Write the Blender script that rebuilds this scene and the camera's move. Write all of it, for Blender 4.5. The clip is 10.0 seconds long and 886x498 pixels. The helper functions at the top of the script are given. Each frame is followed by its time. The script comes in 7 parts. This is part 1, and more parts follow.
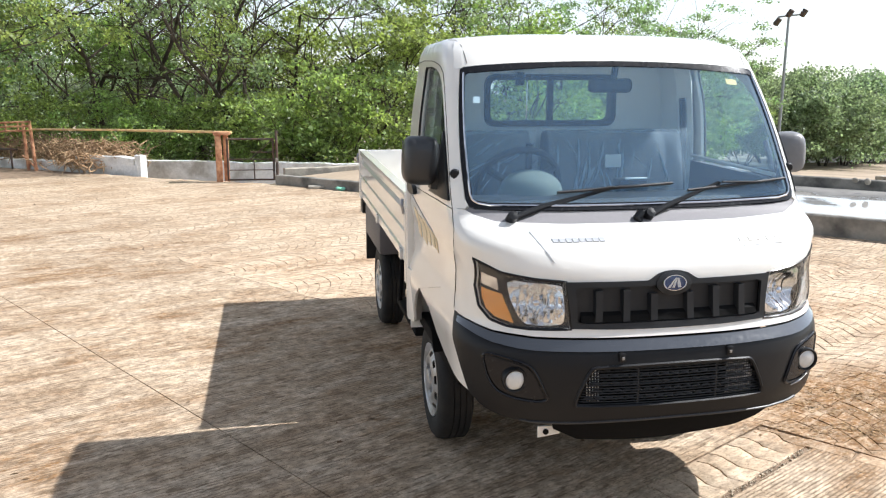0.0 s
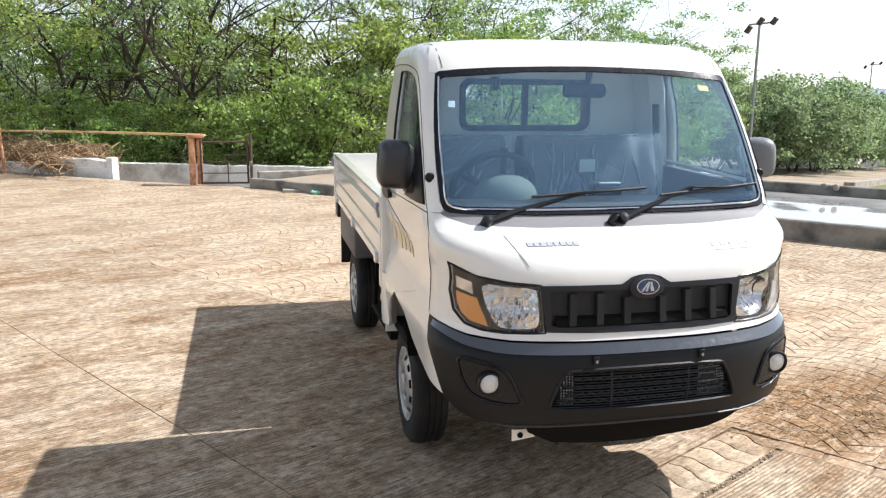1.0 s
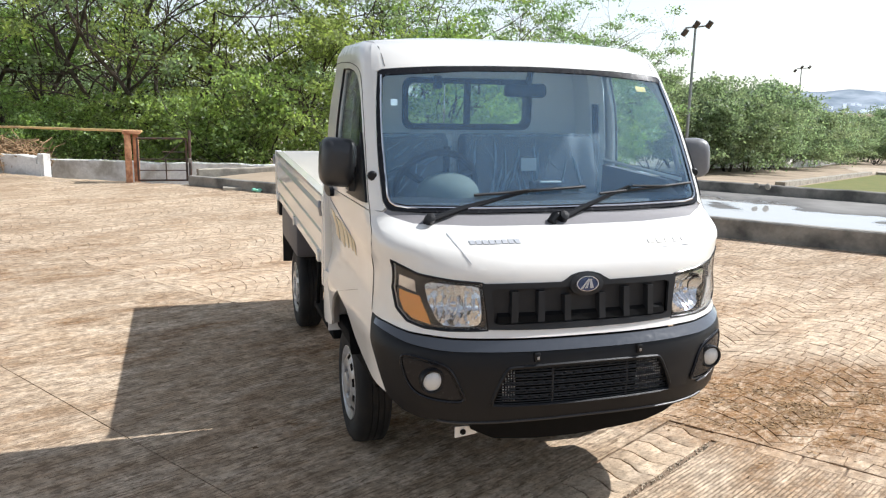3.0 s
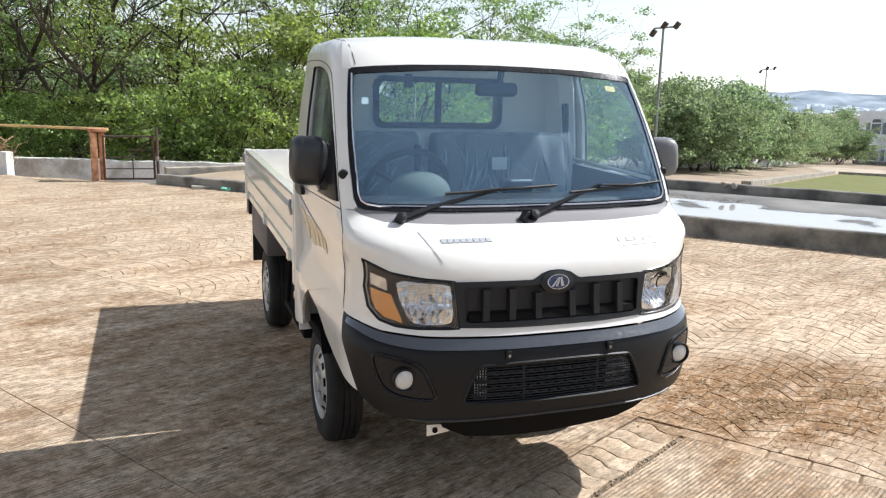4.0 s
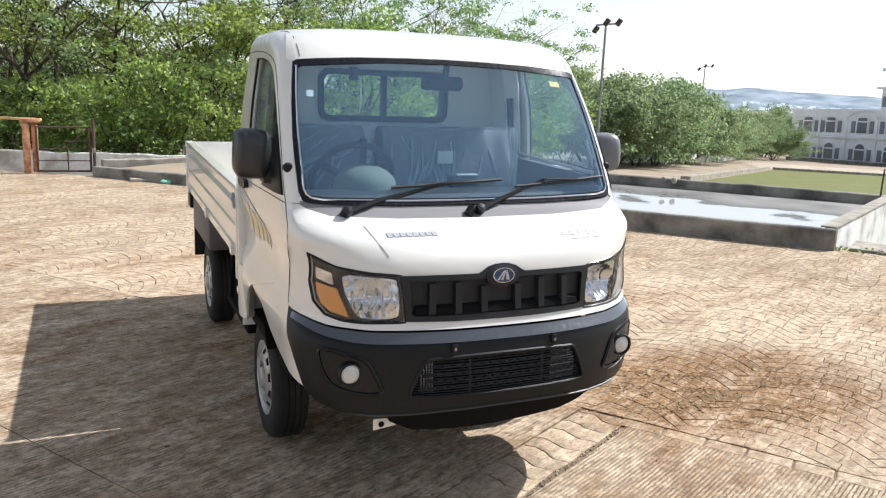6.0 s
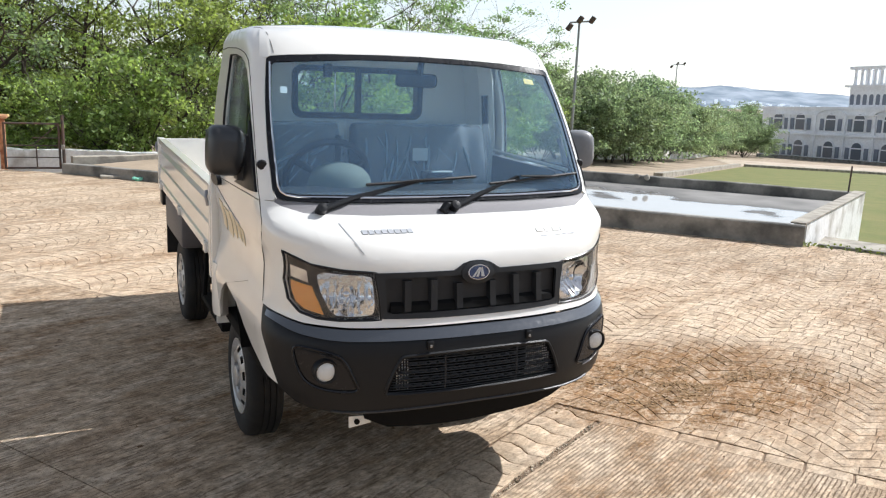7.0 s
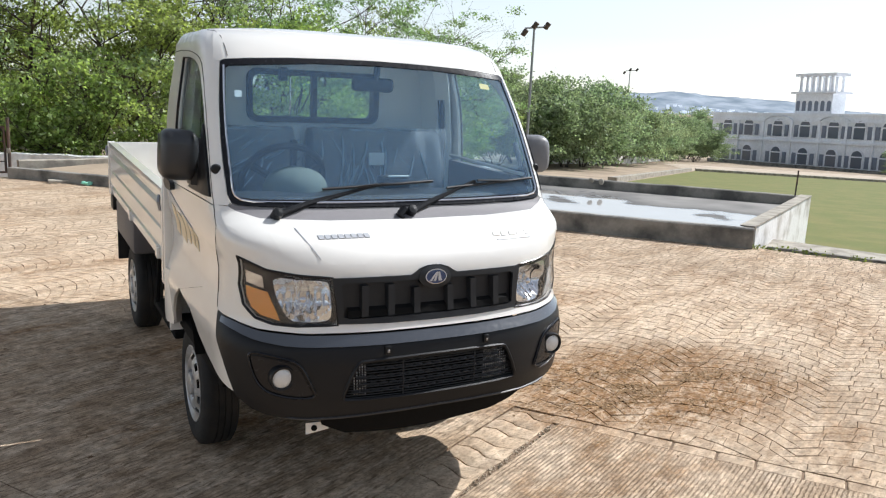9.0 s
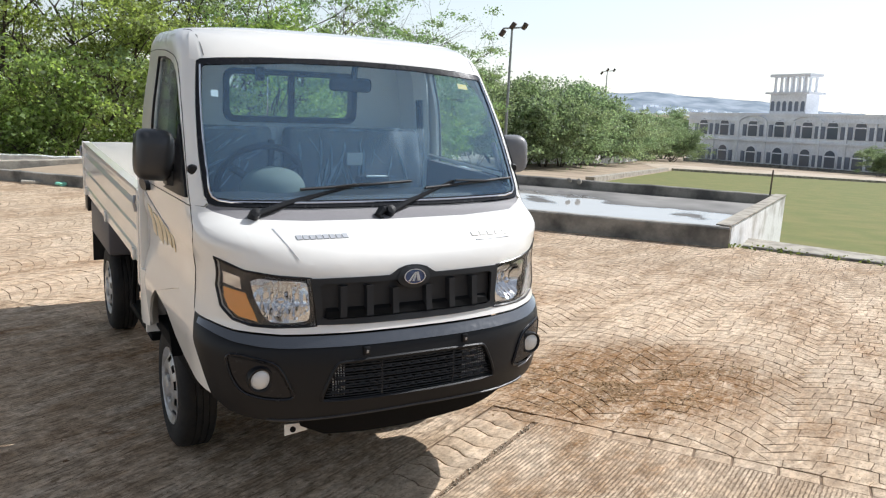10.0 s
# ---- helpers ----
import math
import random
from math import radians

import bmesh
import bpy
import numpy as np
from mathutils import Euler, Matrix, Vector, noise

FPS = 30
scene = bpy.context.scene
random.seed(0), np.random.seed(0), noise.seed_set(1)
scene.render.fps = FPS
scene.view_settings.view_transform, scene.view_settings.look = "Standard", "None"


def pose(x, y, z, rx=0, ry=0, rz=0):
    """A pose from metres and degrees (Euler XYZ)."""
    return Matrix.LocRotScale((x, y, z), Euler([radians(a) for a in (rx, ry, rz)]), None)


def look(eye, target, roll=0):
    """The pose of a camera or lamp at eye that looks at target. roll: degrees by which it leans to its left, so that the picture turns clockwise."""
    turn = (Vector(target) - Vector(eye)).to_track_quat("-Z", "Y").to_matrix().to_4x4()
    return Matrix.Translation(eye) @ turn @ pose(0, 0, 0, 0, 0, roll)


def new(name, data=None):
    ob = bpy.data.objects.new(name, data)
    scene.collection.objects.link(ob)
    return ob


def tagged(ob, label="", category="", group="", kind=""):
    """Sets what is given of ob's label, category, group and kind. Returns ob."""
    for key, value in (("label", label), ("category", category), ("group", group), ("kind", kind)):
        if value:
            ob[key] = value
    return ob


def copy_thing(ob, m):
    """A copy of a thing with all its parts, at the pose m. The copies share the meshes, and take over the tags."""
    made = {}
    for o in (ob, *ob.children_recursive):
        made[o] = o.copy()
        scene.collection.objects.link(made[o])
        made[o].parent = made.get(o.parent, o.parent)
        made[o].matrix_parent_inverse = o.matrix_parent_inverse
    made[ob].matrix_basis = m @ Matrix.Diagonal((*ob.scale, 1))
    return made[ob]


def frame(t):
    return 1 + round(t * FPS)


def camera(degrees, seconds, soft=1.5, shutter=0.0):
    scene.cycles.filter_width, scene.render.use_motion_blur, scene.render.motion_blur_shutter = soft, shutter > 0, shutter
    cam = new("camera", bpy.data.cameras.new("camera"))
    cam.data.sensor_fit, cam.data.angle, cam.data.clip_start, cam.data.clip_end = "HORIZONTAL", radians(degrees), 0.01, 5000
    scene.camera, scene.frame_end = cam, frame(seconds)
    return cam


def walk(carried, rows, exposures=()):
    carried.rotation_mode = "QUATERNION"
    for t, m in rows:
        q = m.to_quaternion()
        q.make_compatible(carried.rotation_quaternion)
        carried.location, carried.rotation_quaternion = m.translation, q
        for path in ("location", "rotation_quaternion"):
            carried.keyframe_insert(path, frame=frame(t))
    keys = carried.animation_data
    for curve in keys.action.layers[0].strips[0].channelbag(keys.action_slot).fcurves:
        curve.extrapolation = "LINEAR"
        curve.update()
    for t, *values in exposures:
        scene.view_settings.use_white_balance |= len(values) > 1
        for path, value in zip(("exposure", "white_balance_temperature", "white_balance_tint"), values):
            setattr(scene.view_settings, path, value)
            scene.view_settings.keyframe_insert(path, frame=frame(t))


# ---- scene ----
cam = camera(58.50, 10.0, soft=1.2)
walk(cam, [
    (0.0, pose(-1.359, -2.469, 1.679, 78.632, -0.062, -11.394)),
    (0.5, pose(-1.358, -2.470, 1.677, 78.937, -0.272, -12.412)),
    (1.0, pose(-1.358, -2.470, 1.678, 78.935, -0.502, -13.129)),
    (1.5, pose(-1.358, -2.474, 1.680, 78.793, -0.770, -14.219)),
    (2.0, pose(-1.356, -2.472, 1.677, 78.685, -0.898, -15.110)),
    (2.5, pose(-1.356, -2.475, 1.679, 78.747, -1.010, -16.106)),
    (4.0, pose(-1.359, -2.480, 1.678, 78.842, -1.426, -19.244)),
    (4.5, pose(-1.361, -2.481, 1.679, 78.520, -1.571, -20.179)),
    (5.0, pose(-1.358, -2.477, 1.678, 78.611, -1.722, -20.855)),
    (5.5, pose(-1.360, -2.479, 1.678, 78.648, -1.928, -21.952)),
    (7.0, pose(-1.364, -2.484, 1.680, 78.358, -2.284, -24.946)),
    (7.5, pose(-1.365, -2.486, 1.680, 78.597, -2.323, -25.541)),
    (8.0, pose(-1.364, -2.483, 1.681, 78.741, -2.445, -26.524)),
    (8.5, pose(-1.365, -2.484, 1.682, 78.748, -2.614, -27.415)),
    (9.0, pose(-1.365, -2.485, 1.681, 78.796, -2.612, -28.056)),
    (9.5, pose(-1.364, -2.484, 1.682, 78.811, -2.613, -28.777)),
    (10.0, pose(-1.364, -2.486, 1.681, 78.867, -2.682, -29.595)),
], exposures=[(0.0, 0.58, 6150, 9), (1.5, 0.44, 6150, 9), (4.0, 0.34, 6150, 9), (5.5, 0.33, 6150, 9), (10.0, 0.13, 6150, 9)])

# ---- sky and sun ----
SUN_DIR = Vector((1.1, 0.03, 1.2)).normalized()
world = bpy.data.worlds.new("sky")
scene.world = world
world.use_nodes = True
wt = world.node_tree
sky = wt.nodes.new("ShaderNodeTexSky")
sky.sky_type = "NISHITA"
sky.sun_disc = False
sky.sun_elevation = math.asin(SUN_DIR.z)
sky.sun_rotation = math.atan2(SUN_DIR.x, SUN_DIR.y)
sky.air_density, sky.dust_density, sky.ozone_density = 1.0, 0.30, 1.0
haze = wt.nodes.new("ShaderNodeHueSaturation")
haze.inputs["Saturation"].default_value, haze.inputs["Value"].default_value = 0.40, 1.0
wt.links.new(sky.outputs[0], haze.inputs["Color"])
wt.links.new(haze.outputs[0], wt.nodes["Background"].inputs[0])
wt.nodes["Background"].inputs[1].default_value = 0.128
sun = new("sun", bpy.data.lights.new("sun", "SUN"))
sun.data.energy, sun.data.angle, sun.data.color = 5.0, radians(0.55), (1.0, 0.962, 0.925)
sun.matrix_world = look(SUN_DIR * 50, (0, 0, 0))


# ---- materials ----
def material(name, base, rough=0.5, metal=0.0, spots=None, scale=8.0, fine=60.0, bump=0.0, bump_scale=80.0, coat=0.0, vary=0.0, spread=(0.42, 0.62), spec=0.5):
    """A procedural surface: base colour, a second colour in patches (spots), grain, bump, and a spread from piece to piece (vary)."""
    m = bpy.data.materials.new(name)
    m.use_nodes = True
    nt = m.node_tree
    N, L = nt.nodes, nt.links
    b = N["Principled BSDF"]
    b.inputs["Roughness"].default_value = rough
    b.inputs["Metallic"].default_value = metal
    b.inputs["Coat Weight"].default_value = coat
    b.inputs["Coat Roughness"].default_value = 0.22 if coat < 0.5 else 0.03
    b.inputs["Specular IOR Level"].default_value = spec
    tc = N.new("ShaderNodeTexCoord")

    def noise_node(s, detail=6.0):
        n = N.new("ShaderNodeTexNoise")
        n.inputs["Scale"].default_value = s
        n.inputs["Detail"].default_value = detail
        L.new(tc.outputs["Object"], n.inputs["Vector"])
        return n

    def mix(kind, fac, a, c):
        x = N.new("ShaderNodeMix")
        x.data_type, x.blend_type = "RGBA", kind
        for sock, val in ((x.inputs[0], fac), (x.inputs[6], a), (x.inputs[7], c)):
            if isinstance(val, (int, float)):
                sock.default_value = val
            elif isinstance(val, tuple):
                sock.default_value = (*val, 1.0)
            else:
                L.new(val, sock)
        return x.outputs[2]

    def ramp(src, lo, hi, a=0.0, c=1.0):
        r = N.new("ShaderNodeMapRange")
        for i, v in enumerate((lo, hi, a, c)):
            r.inputs[i + 1].default_value = v
        L.new(src, r.inputs[0])
        return r.outputs[0]

    col = None
    if spots is not None:
        big = noise_node(scale)
        col = mix("MIX", ramp(big.outputs[0], *spread), base, spots)
    grain = noise_node(fine, 4.0)
    g = ramp(grain.outputs[0], 0.3, 0.7, 0.86, 1.12)
    gc = N.new("ShaderNodeCombineColor")
    for i in range(3):
        L.new(g, gc.inputs[i])
    col = mix("MULTIPLY", 0.7 if spots is not None else 0.35, col if col is not None else base, gc.outputs[0])
    if vary:
        info, hsv = N.new("ShaderNodeObjectInfo"), N.new("ShaderNodeHueSaturation")
        geo = N.new("ShaderNodeNewGeometry")
        add = N.new("ShaderNodeMath")
        add.operation = "ADD"
        L.new(info.outputs["Random"], add.inputs[0])
        L.new(geo.outputs["Random Per Island"], add.inputs[1])
        L.new(ramp(add.outputs[0], 0.3, 1.7, 1 - vary, 1 + vary), hsv.inputs["Value"])
        L.new(col, hsv.inputs["Color"])
        col = hsv.outputs[0]
    L.new(col, b.inputs["Base Color"])
    if bump:
        bn = N.new("ShaderNodeBump")
        bn.inputs["Strength"].default_value = bump
        bn.inputs["Distance"].default_value = 0.01
        L.new(noise_node(bump_scale, 5.0).outputs[0], bn.inputs["Height"])
        L.new(bn.outputs[0], b.inputs["Normal"])
    L.new(ramp(grain.outputs[0], 0.2, 0.8, max(0.02, rough - 0.06), min(1, rough + 0.06)), b.inputs["Roughness"])
    return m


def glass_material(name, tint, rough=0.0, dust_sheen=0.0, film_kind="ShaderNodeBsdfDiffuse", film_colour=(0.40, 0.66, 0.90)):
    m = bpy.data.materials.new(name)
    m.use_nodes = True
    nt = m.node_tree
    N, L = nt.nodes, nt.links
    out = N["Material Output"]
    N.remove(N["Principled BSDF"])
    clear, gloss, lw, mx = N.new("ShaderNodeBsdfTransparent"), N.new("ShaderNodeBsdfGlossy"), N.new("ShaderNodeLayerWeight"), N.new("ShaderNodeMixShader")
    up, lift = N.new("ShaderNodeMath"), N.new("ShaderNodeMath")
    clear.inputs[0].default_value = (*tint, 1)
    gloss.inputs["Roughness"].default_value = rough
    # gloss grows towards grazing views, as on real glass
    lw.inputs["Blend"].default_value = 0.5
    up.operation, lift.operation = "POWER", "MULTIPLY_ADD"
    up.inputs[1].default_value = 5.0
    lift.inputs[1].default_value, lift.inputs[2].default_value = 0.89, 0.045
    L.new(lw.outputs["Facing"], up.inputs[0])
    L.new(up.outputs[0], lift.inputs[0])
    L.new(lift.outputs[0], mx.inputs[0])
    L.new(clear.outputs[0], mx.inputs[1])
    L.new(gloss.outputs[0], mx.inputs[2])
    last = mx.outputs[0]
    if dust_sheen:
        # a thin film of road dust, tinted blue to paint in reflected sky
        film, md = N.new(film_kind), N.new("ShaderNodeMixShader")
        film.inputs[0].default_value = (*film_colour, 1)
        md.inputs[0].default_value = dust_sheen
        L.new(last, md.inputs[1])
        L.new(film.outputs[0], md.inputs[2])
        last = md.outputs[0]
    L.new(last, out.inputs[0])
    return m


WHITE = material("white_paint", (0.80, 0.775, 0.72), 0.40, coat=1.0, fine=3.0)
BLACK = material("black_bumper_plastic", (0.0105, 0.011, 0.0125), 0.38, bump=0.06, bump_scale=900, fine=400, spec=0.24)
SHOULDER = material("polished_black_plastic", (0.014, 0.015, 0.018), 0.16, spec=1.0, coat=1.0)
SHOULDER.node_tree.nodes["Principled BSDF"].inputs["Coat IOR"].default_value = 1.9
GRILLEBLACK = material("matt_grille_plastic", (0.013, 0.0145, 0.017), 0.5, bump=0.06, bump_scale=900, fine=400, spec=0.4)
GLOSSBLACK = material("gloss_black", (0.010, 0.010, 0.012), 0.25, spec=0.3)
MIRRORCASE = material("black_mirror_case", (0.022, 0.023, 0.025), 0.34, spec=0.6)
# the right case in the same black, lightened to paint in the sun
MIRRORSUN = material("sunlit_mirror_case", (0.20, 0.20, 0.205), 0.38, spec=0.6)
SEAMLINE = material("panel_gap", (0.10, 0.092, 0.082), 0.8)
DEEPBLACK = material("matt_black", (0.008, 0.008, 0.009), 0.6)
RUBBER = material("black_rubber", (0.010, 0.010, 0.010), 0.8, spots=(0.022, 0.019, 0.016), scale=9, bump=0.2)
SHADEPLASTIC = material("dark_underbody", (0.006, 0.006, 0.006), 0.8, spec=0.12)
GREYPLASTIC = material("grey_cowl_plastic", (0.118, 0.110, 0.114), 0.55, bump=0.1, bump_scale=600)
DECALGREY = material("grey_decal", (0.42, 0.43, 0.45), 0.4)
SILVER = material("silver_wheel_paint", (0.56, 0.57, 0.58), 0.32, metal=0.35, spots=(0.40, 0.38, 0.35), scale=12)
CHROME = material("chrome", (0.80, 0.80, 0.82), 0.08, metal=1.0)
REFLECTOR = material("lamp_reflector", (0.90, 0.90, 0.90), 0.035, metal=1.0)
AMBER = material("amber_lens", (0.86, 0.35, 0.07), 0.15, coat=0.6, bump=0.25, bump_scale=160)
FOGLENS = material("fog_lens", (0.62, 0.62, 0.60), 0.12, coat=0.8, bump=0.3, bump_scale=140)
BLUE = material("emblem_blue", (0.035, 0.055, 0.13), 0.25, coat=0.5)
GLASS = glass_material("windscreen_glass", (0.88, 0.97, 1.0), dust_sheen=0.048, film_colour=(0.35, 0.62, 1.0))
PANE = glass_material("window_glass", (0.90, 0.95, 0.96), dust_sheen=0.03)
SIDEPANE = glass_material("dusty_side_glass", (0.90, 0.95, 0.97), dust_sheen=0.014, film_kind="ShaderNodeBsdfTranslucent", film_colour=(0.62, 0.66, 0.66))
LENS = glass_material("clear_lens", (0.93, 0.94, 0.95))
DASH = material("dark_dashboard", (0.016, 0.019, 0.023), 0.6, spec=0.3, bump=0.15, bump_scale=500)
HOOD_DIAL = material("instrument_hood_plastic", (0.12, 0.14, 0.12), 0.75, spec=0.3)
TRIM = material("pale_cab_trim", (0.84, 0.83, 0.79), 0.65, fine=30)
SEAT = material("grey_seat_cloth", (0.030, 0.040, 0.052), 0.85, spots=(0.020, 0.028, 0.038), scale=20, bump=0.3, bump_scale=300)
WRAP = bpy.data.materials.new("clear_plastic_wrap")
WRAP.use_nodes = True
_b = WRAP.node_tree.nodes["Principled BSDF"]
_b.inputs["Base Color"].default_value = (0.75, 0.8, 0.85, 1)
_b.inputs["Roughness"].default_value = 0.06
_b.inputs["Alpha"].default_value = 0.22
COWL = material("grey_cowl_panel", (0.21, 0.20, 0.205), 0.6, bump=0.1, bump_scale=600)
CREASEGLINT = material("crease_glint", (0.22, 0.26, 0.30), 0.25)
PAPER = material("white_paper", (0.75, 0.75, 0.73), 0.7)
YELLOW = material("yellow_sticker", (0.75, 0.50, 0.06), 0.5)
GOLD = material("gold_decal", (0.78, 0.65, 0.42), 0.4)
STEEL = material("bare_steel", (0.35, 0.35, 0.36), 0.4, metal=0.8)


# ---- building helpers ----
def make(name, bm, mat, angle=35.0):
    bm.normal_update()
    me = bpy.data.meshes.new(name)
    bm.to_mesh(me)
    bm.free()
    for m in mat if isinstance(mat, (list, tuple)) else [mat]:
        me.materials.append(m)
    if angle:
        me.polygons.foreach_set("use_smooth", [True] * len(me.polygons))
        me.set_sharp_from_angle(angle=radians(angle))
    return me


def part(name, bm, mat, parent, label="", angle=35.0):
    """One mesh under a thing or under a part; its coordinates are those of the world."""
    ob = new(name, make(name, bm, mat, angle))
    ob.parent = parent
    if parent.type == "EMPTY":
        ob.matrix_parent_inverse = parent.matrix_basis.inverted()
    return tagged(ob, label)


def thing(name, label, category, at=(0, 0, 0), group="", kind=""):
    ob = new(name)
    ob.empty_display_size = 0.2
    ob.matrix_basis = Matrix.Translation(at)
    return tagged(ob, label, category, group, kind)


def solid(name, bm, mat, label="", category="", group="", kind="", angle=35.0):
    return tagged(new(name, make(name, bm, mat, angle)), label, category, group, kind)


def box(bm, lo, hi, bevel=0.0, m=None, seg=2):
    """A box between two corners, with rounded edges, moved by m."""
    r = bmesh.ops.create_cube(bm, size=1.0)
    vs = r["verts"]
    for v in vs:
        v.co = [lo[i] if v.co[i] < 0 else hi[i] for i in range(3)]
    if bevel:
        es = list({e for v in vs for e in v.link_edges})
        r = bmesh.ops.bevel(bm, geom=es, offset=bevel, segments=seg, profile=0.5, affect="EDGES")
        vs = list({v for f in r["faces"] for v in f.verts} | {v for v in vs if v.is_valid})
    if m is not None:
        bmesh.ops.transform(bm, matrix=m, verts=vs)
    return vs


def rings(bm, loops, close=True, cap=True):
    """Skin between loops of points, each with as many points."""
    rows = [[bm.verts.new(p) for p in lp] for lp in loops]
    n = len(rows[0])
    for a, b in zip(rows, rows[1:]):
        for i in range(n if close else n - 1):
            j = (i + 1) % n
            bm.faces.new((a[i], a[j], b[j], b[i]))
    if cap and close:
        bm.faces.new(rows[0][::-1])
        bm.faces.new(rows[-1])
    return rows


def tube(bm, pts, radius, seg=8, cap=True):
    """A round bar along points; radius: one number, or one for each point."""
    pts = [Vector(p) for p in pts]
    rad = radius if isinstance(radius, (list, tuple)) else [radius] * len(pts)
    loops, side = [], None
    for i, p in enumerate(pts):
        d = (pts[min(i + 1, len(pts) - 1)] - pts[max(i - 1, 0)]).normalized()
        if side is None:
            side = d.orthogonal().normalized()
        side = (side - d * side.dot(d)).normalized()
        up = d.cross(side)
        loops.append([p + rad[i] * (side * math.cos(2 * math.pi * k / seg) + up * math.sin(2 * math.pi * k / seg)) for k in range(seg)])
    rings(bm, loops, True, cap)


def lathe(bm, profile, m, seg=32, close=False):
    """Turn a profile of (radius, along) round the x axis of m."""
    pr = list(profile) + ([profile[0]] if close else [])
    loops = [[m @ Vector((h, r * math.cos(2 * math.pi * k / seg), r * math.sin(2 * math.pi * k / seg))) for k in range(seg)] for r, h in pr]
    rings(bm, loops, True, False)


def plate(bm, pts, normal, depth):
    """A flat plate with the outline pts, depth thick against normal."""
    n = Vector(normal).normalized() * depth
    a = [bm.verts.new(p) for p in pts]
    b = [bm.verts.new(Vector(p) - n) for p in pts]
    bm.faces.new(a)
    bm.faces.new(b[::-1])
    k = len(pts)
    for i in range(k):
        j = (i + 1) % k
        bm.faces.new((a[j], a[i], b[i], b[j]))
    bmesh.ops.recalc_face_normals(bm, faces=bm.faces[:])


def chaikin(poly, times=2):
    """Round the corners of a closed outline."""
    for _ in range(times):
        out = []
        for p, q in zip(poly, poly[1:] + poly[:1]):
            out += [(0.75 * p[0] + 0.25 * q[0], 0.75 * p[1] + 0.25 * q[1]), (0.25 * p[0] + 0.75 * q[0], 0.25 * p[1] + 0.75 * q[1])]
        poly = out
    return poly


def grow(poly, d):
    """An outline moved outwards by d (inwards when negative); counter-clockwise."""
    n, out = len(poly), []
    for i in range(n):
        p, q, r = (Vector(poly[(i + k - 1) % n]) for k in range(3))
        a, b = (q - p).normalized(), (r - q).normalized()
        na, nb = Vector((a.y, -a.x)), Vector((b.y, -b.x))
        m = (na + nb)
        m = m / max(0.3, m.dot(na)) if m.length > 1e-6 else na
        out.append(tuple(q + m * d))
    return out


def dense(poly, n=5):
    """The same outline with more points along its edges."""
    return [tuple(p[i] + (q[i] - p[i]) * k / n for i in (0, 1)) for p, q in zip(poly, poly[1:] + poly[:1]) for k in range(n)]


def mirror_poly(poly):
    return [(-u, z) for u, z in poly[::-1]]


def inside(p, poly):
    hit, n = False, len(poly)
    for i in range(n):
        (x1, y1), (x2, y2) = poly[i], poly[(i + 1) % n]
        if (y1 > p[1]) != (y2 > p[1]) and p[0] < (x2 - x1) * (p[1] - y1) / (y2 - y1) + x1:
            hit = not hit
    return hit


def cells(outer, holes=(), du=0.06, dz=0.05):
    """A flat outline with convex holes, cut into a fine net: points, faces."""
    bm = bmesh.new()
    bm.faces.new([bm.verts.new((u, z, 0)) for u, z in outer])
    bm.normal_update()
    bmesh.ops.triangulate(bm, faces=bm.faces[:])

    def cut(co, no):
        bmesh.ops.bisect_plane(bm, geom=bm.verts[:] + bm.edges[:] + bm.faces[:], dist=1e-5, plane_co=co, plane_no=no)
    us, zs = [p[0] for p in outer], [p[1] for p in outer]
    for k in range(math.floor(min(us) / du) + 1, math.ceil(max(us) / du)):
        cut((k * du, 0, 0), (1, 0, 0))
    for k in range(math.floor(min(zs) / dz) + 1, math.ceil(max(zs) / dz)):
        cut((0, k * dz, 0), (0, 1, 0))
    for hole in holes:
        for (a, b), (c, d) in zip(hole, hole[1:] + hole[:1]):
            cut((a, b, 0), (d - b, a - c, 0))
        bmesh.ops.delete(bm, geom=[f for f in bm.faces if inside(f.calc_center_median()[:2], hole)], context="FACES")
    bm.verts.index_update()
    pts = [(v.co.x, v.co.y) for v in bm.verts]
    faces = []
    for f in bm.faces:
        ids = [v.index for v in f.verts]
        faces.append(ids if f.normal.z > 0 else ids[::-1])
    bm.free()
    return pts, faces


def patch(bm, outer, holes=(), du=0.06, dz=0.05, off=0.0, th=0.012, skin=None):
    """A panel of the cab's skin with the outline outer, in the skin's own coordinates, off metres proud and th thick."""
    skin = skin or shell
    pts, faces = cells(outer, holes, du, dz)
    a = [bm.verts.new(skin(u, z, off)) for u, z in pts]
    b = [bm.verts.new(skin(u, z, off - th)) for u, z in pts]
    edges = {}
    for ids in faces:
        bm.faces.new([a[i] for i in ids])
        bm.faces.new([b[i] for i in ids[::-1]])
        for i, j in zip(ids, ids[1:] + ids[:1]):
            edges[(i, j)] = edges.get((i, j), 0) + 1
    for (i, j) in edges:
        if (j, i) not in edges:
            bm.faces.new((a[j], a[i], b[i], b[j]))


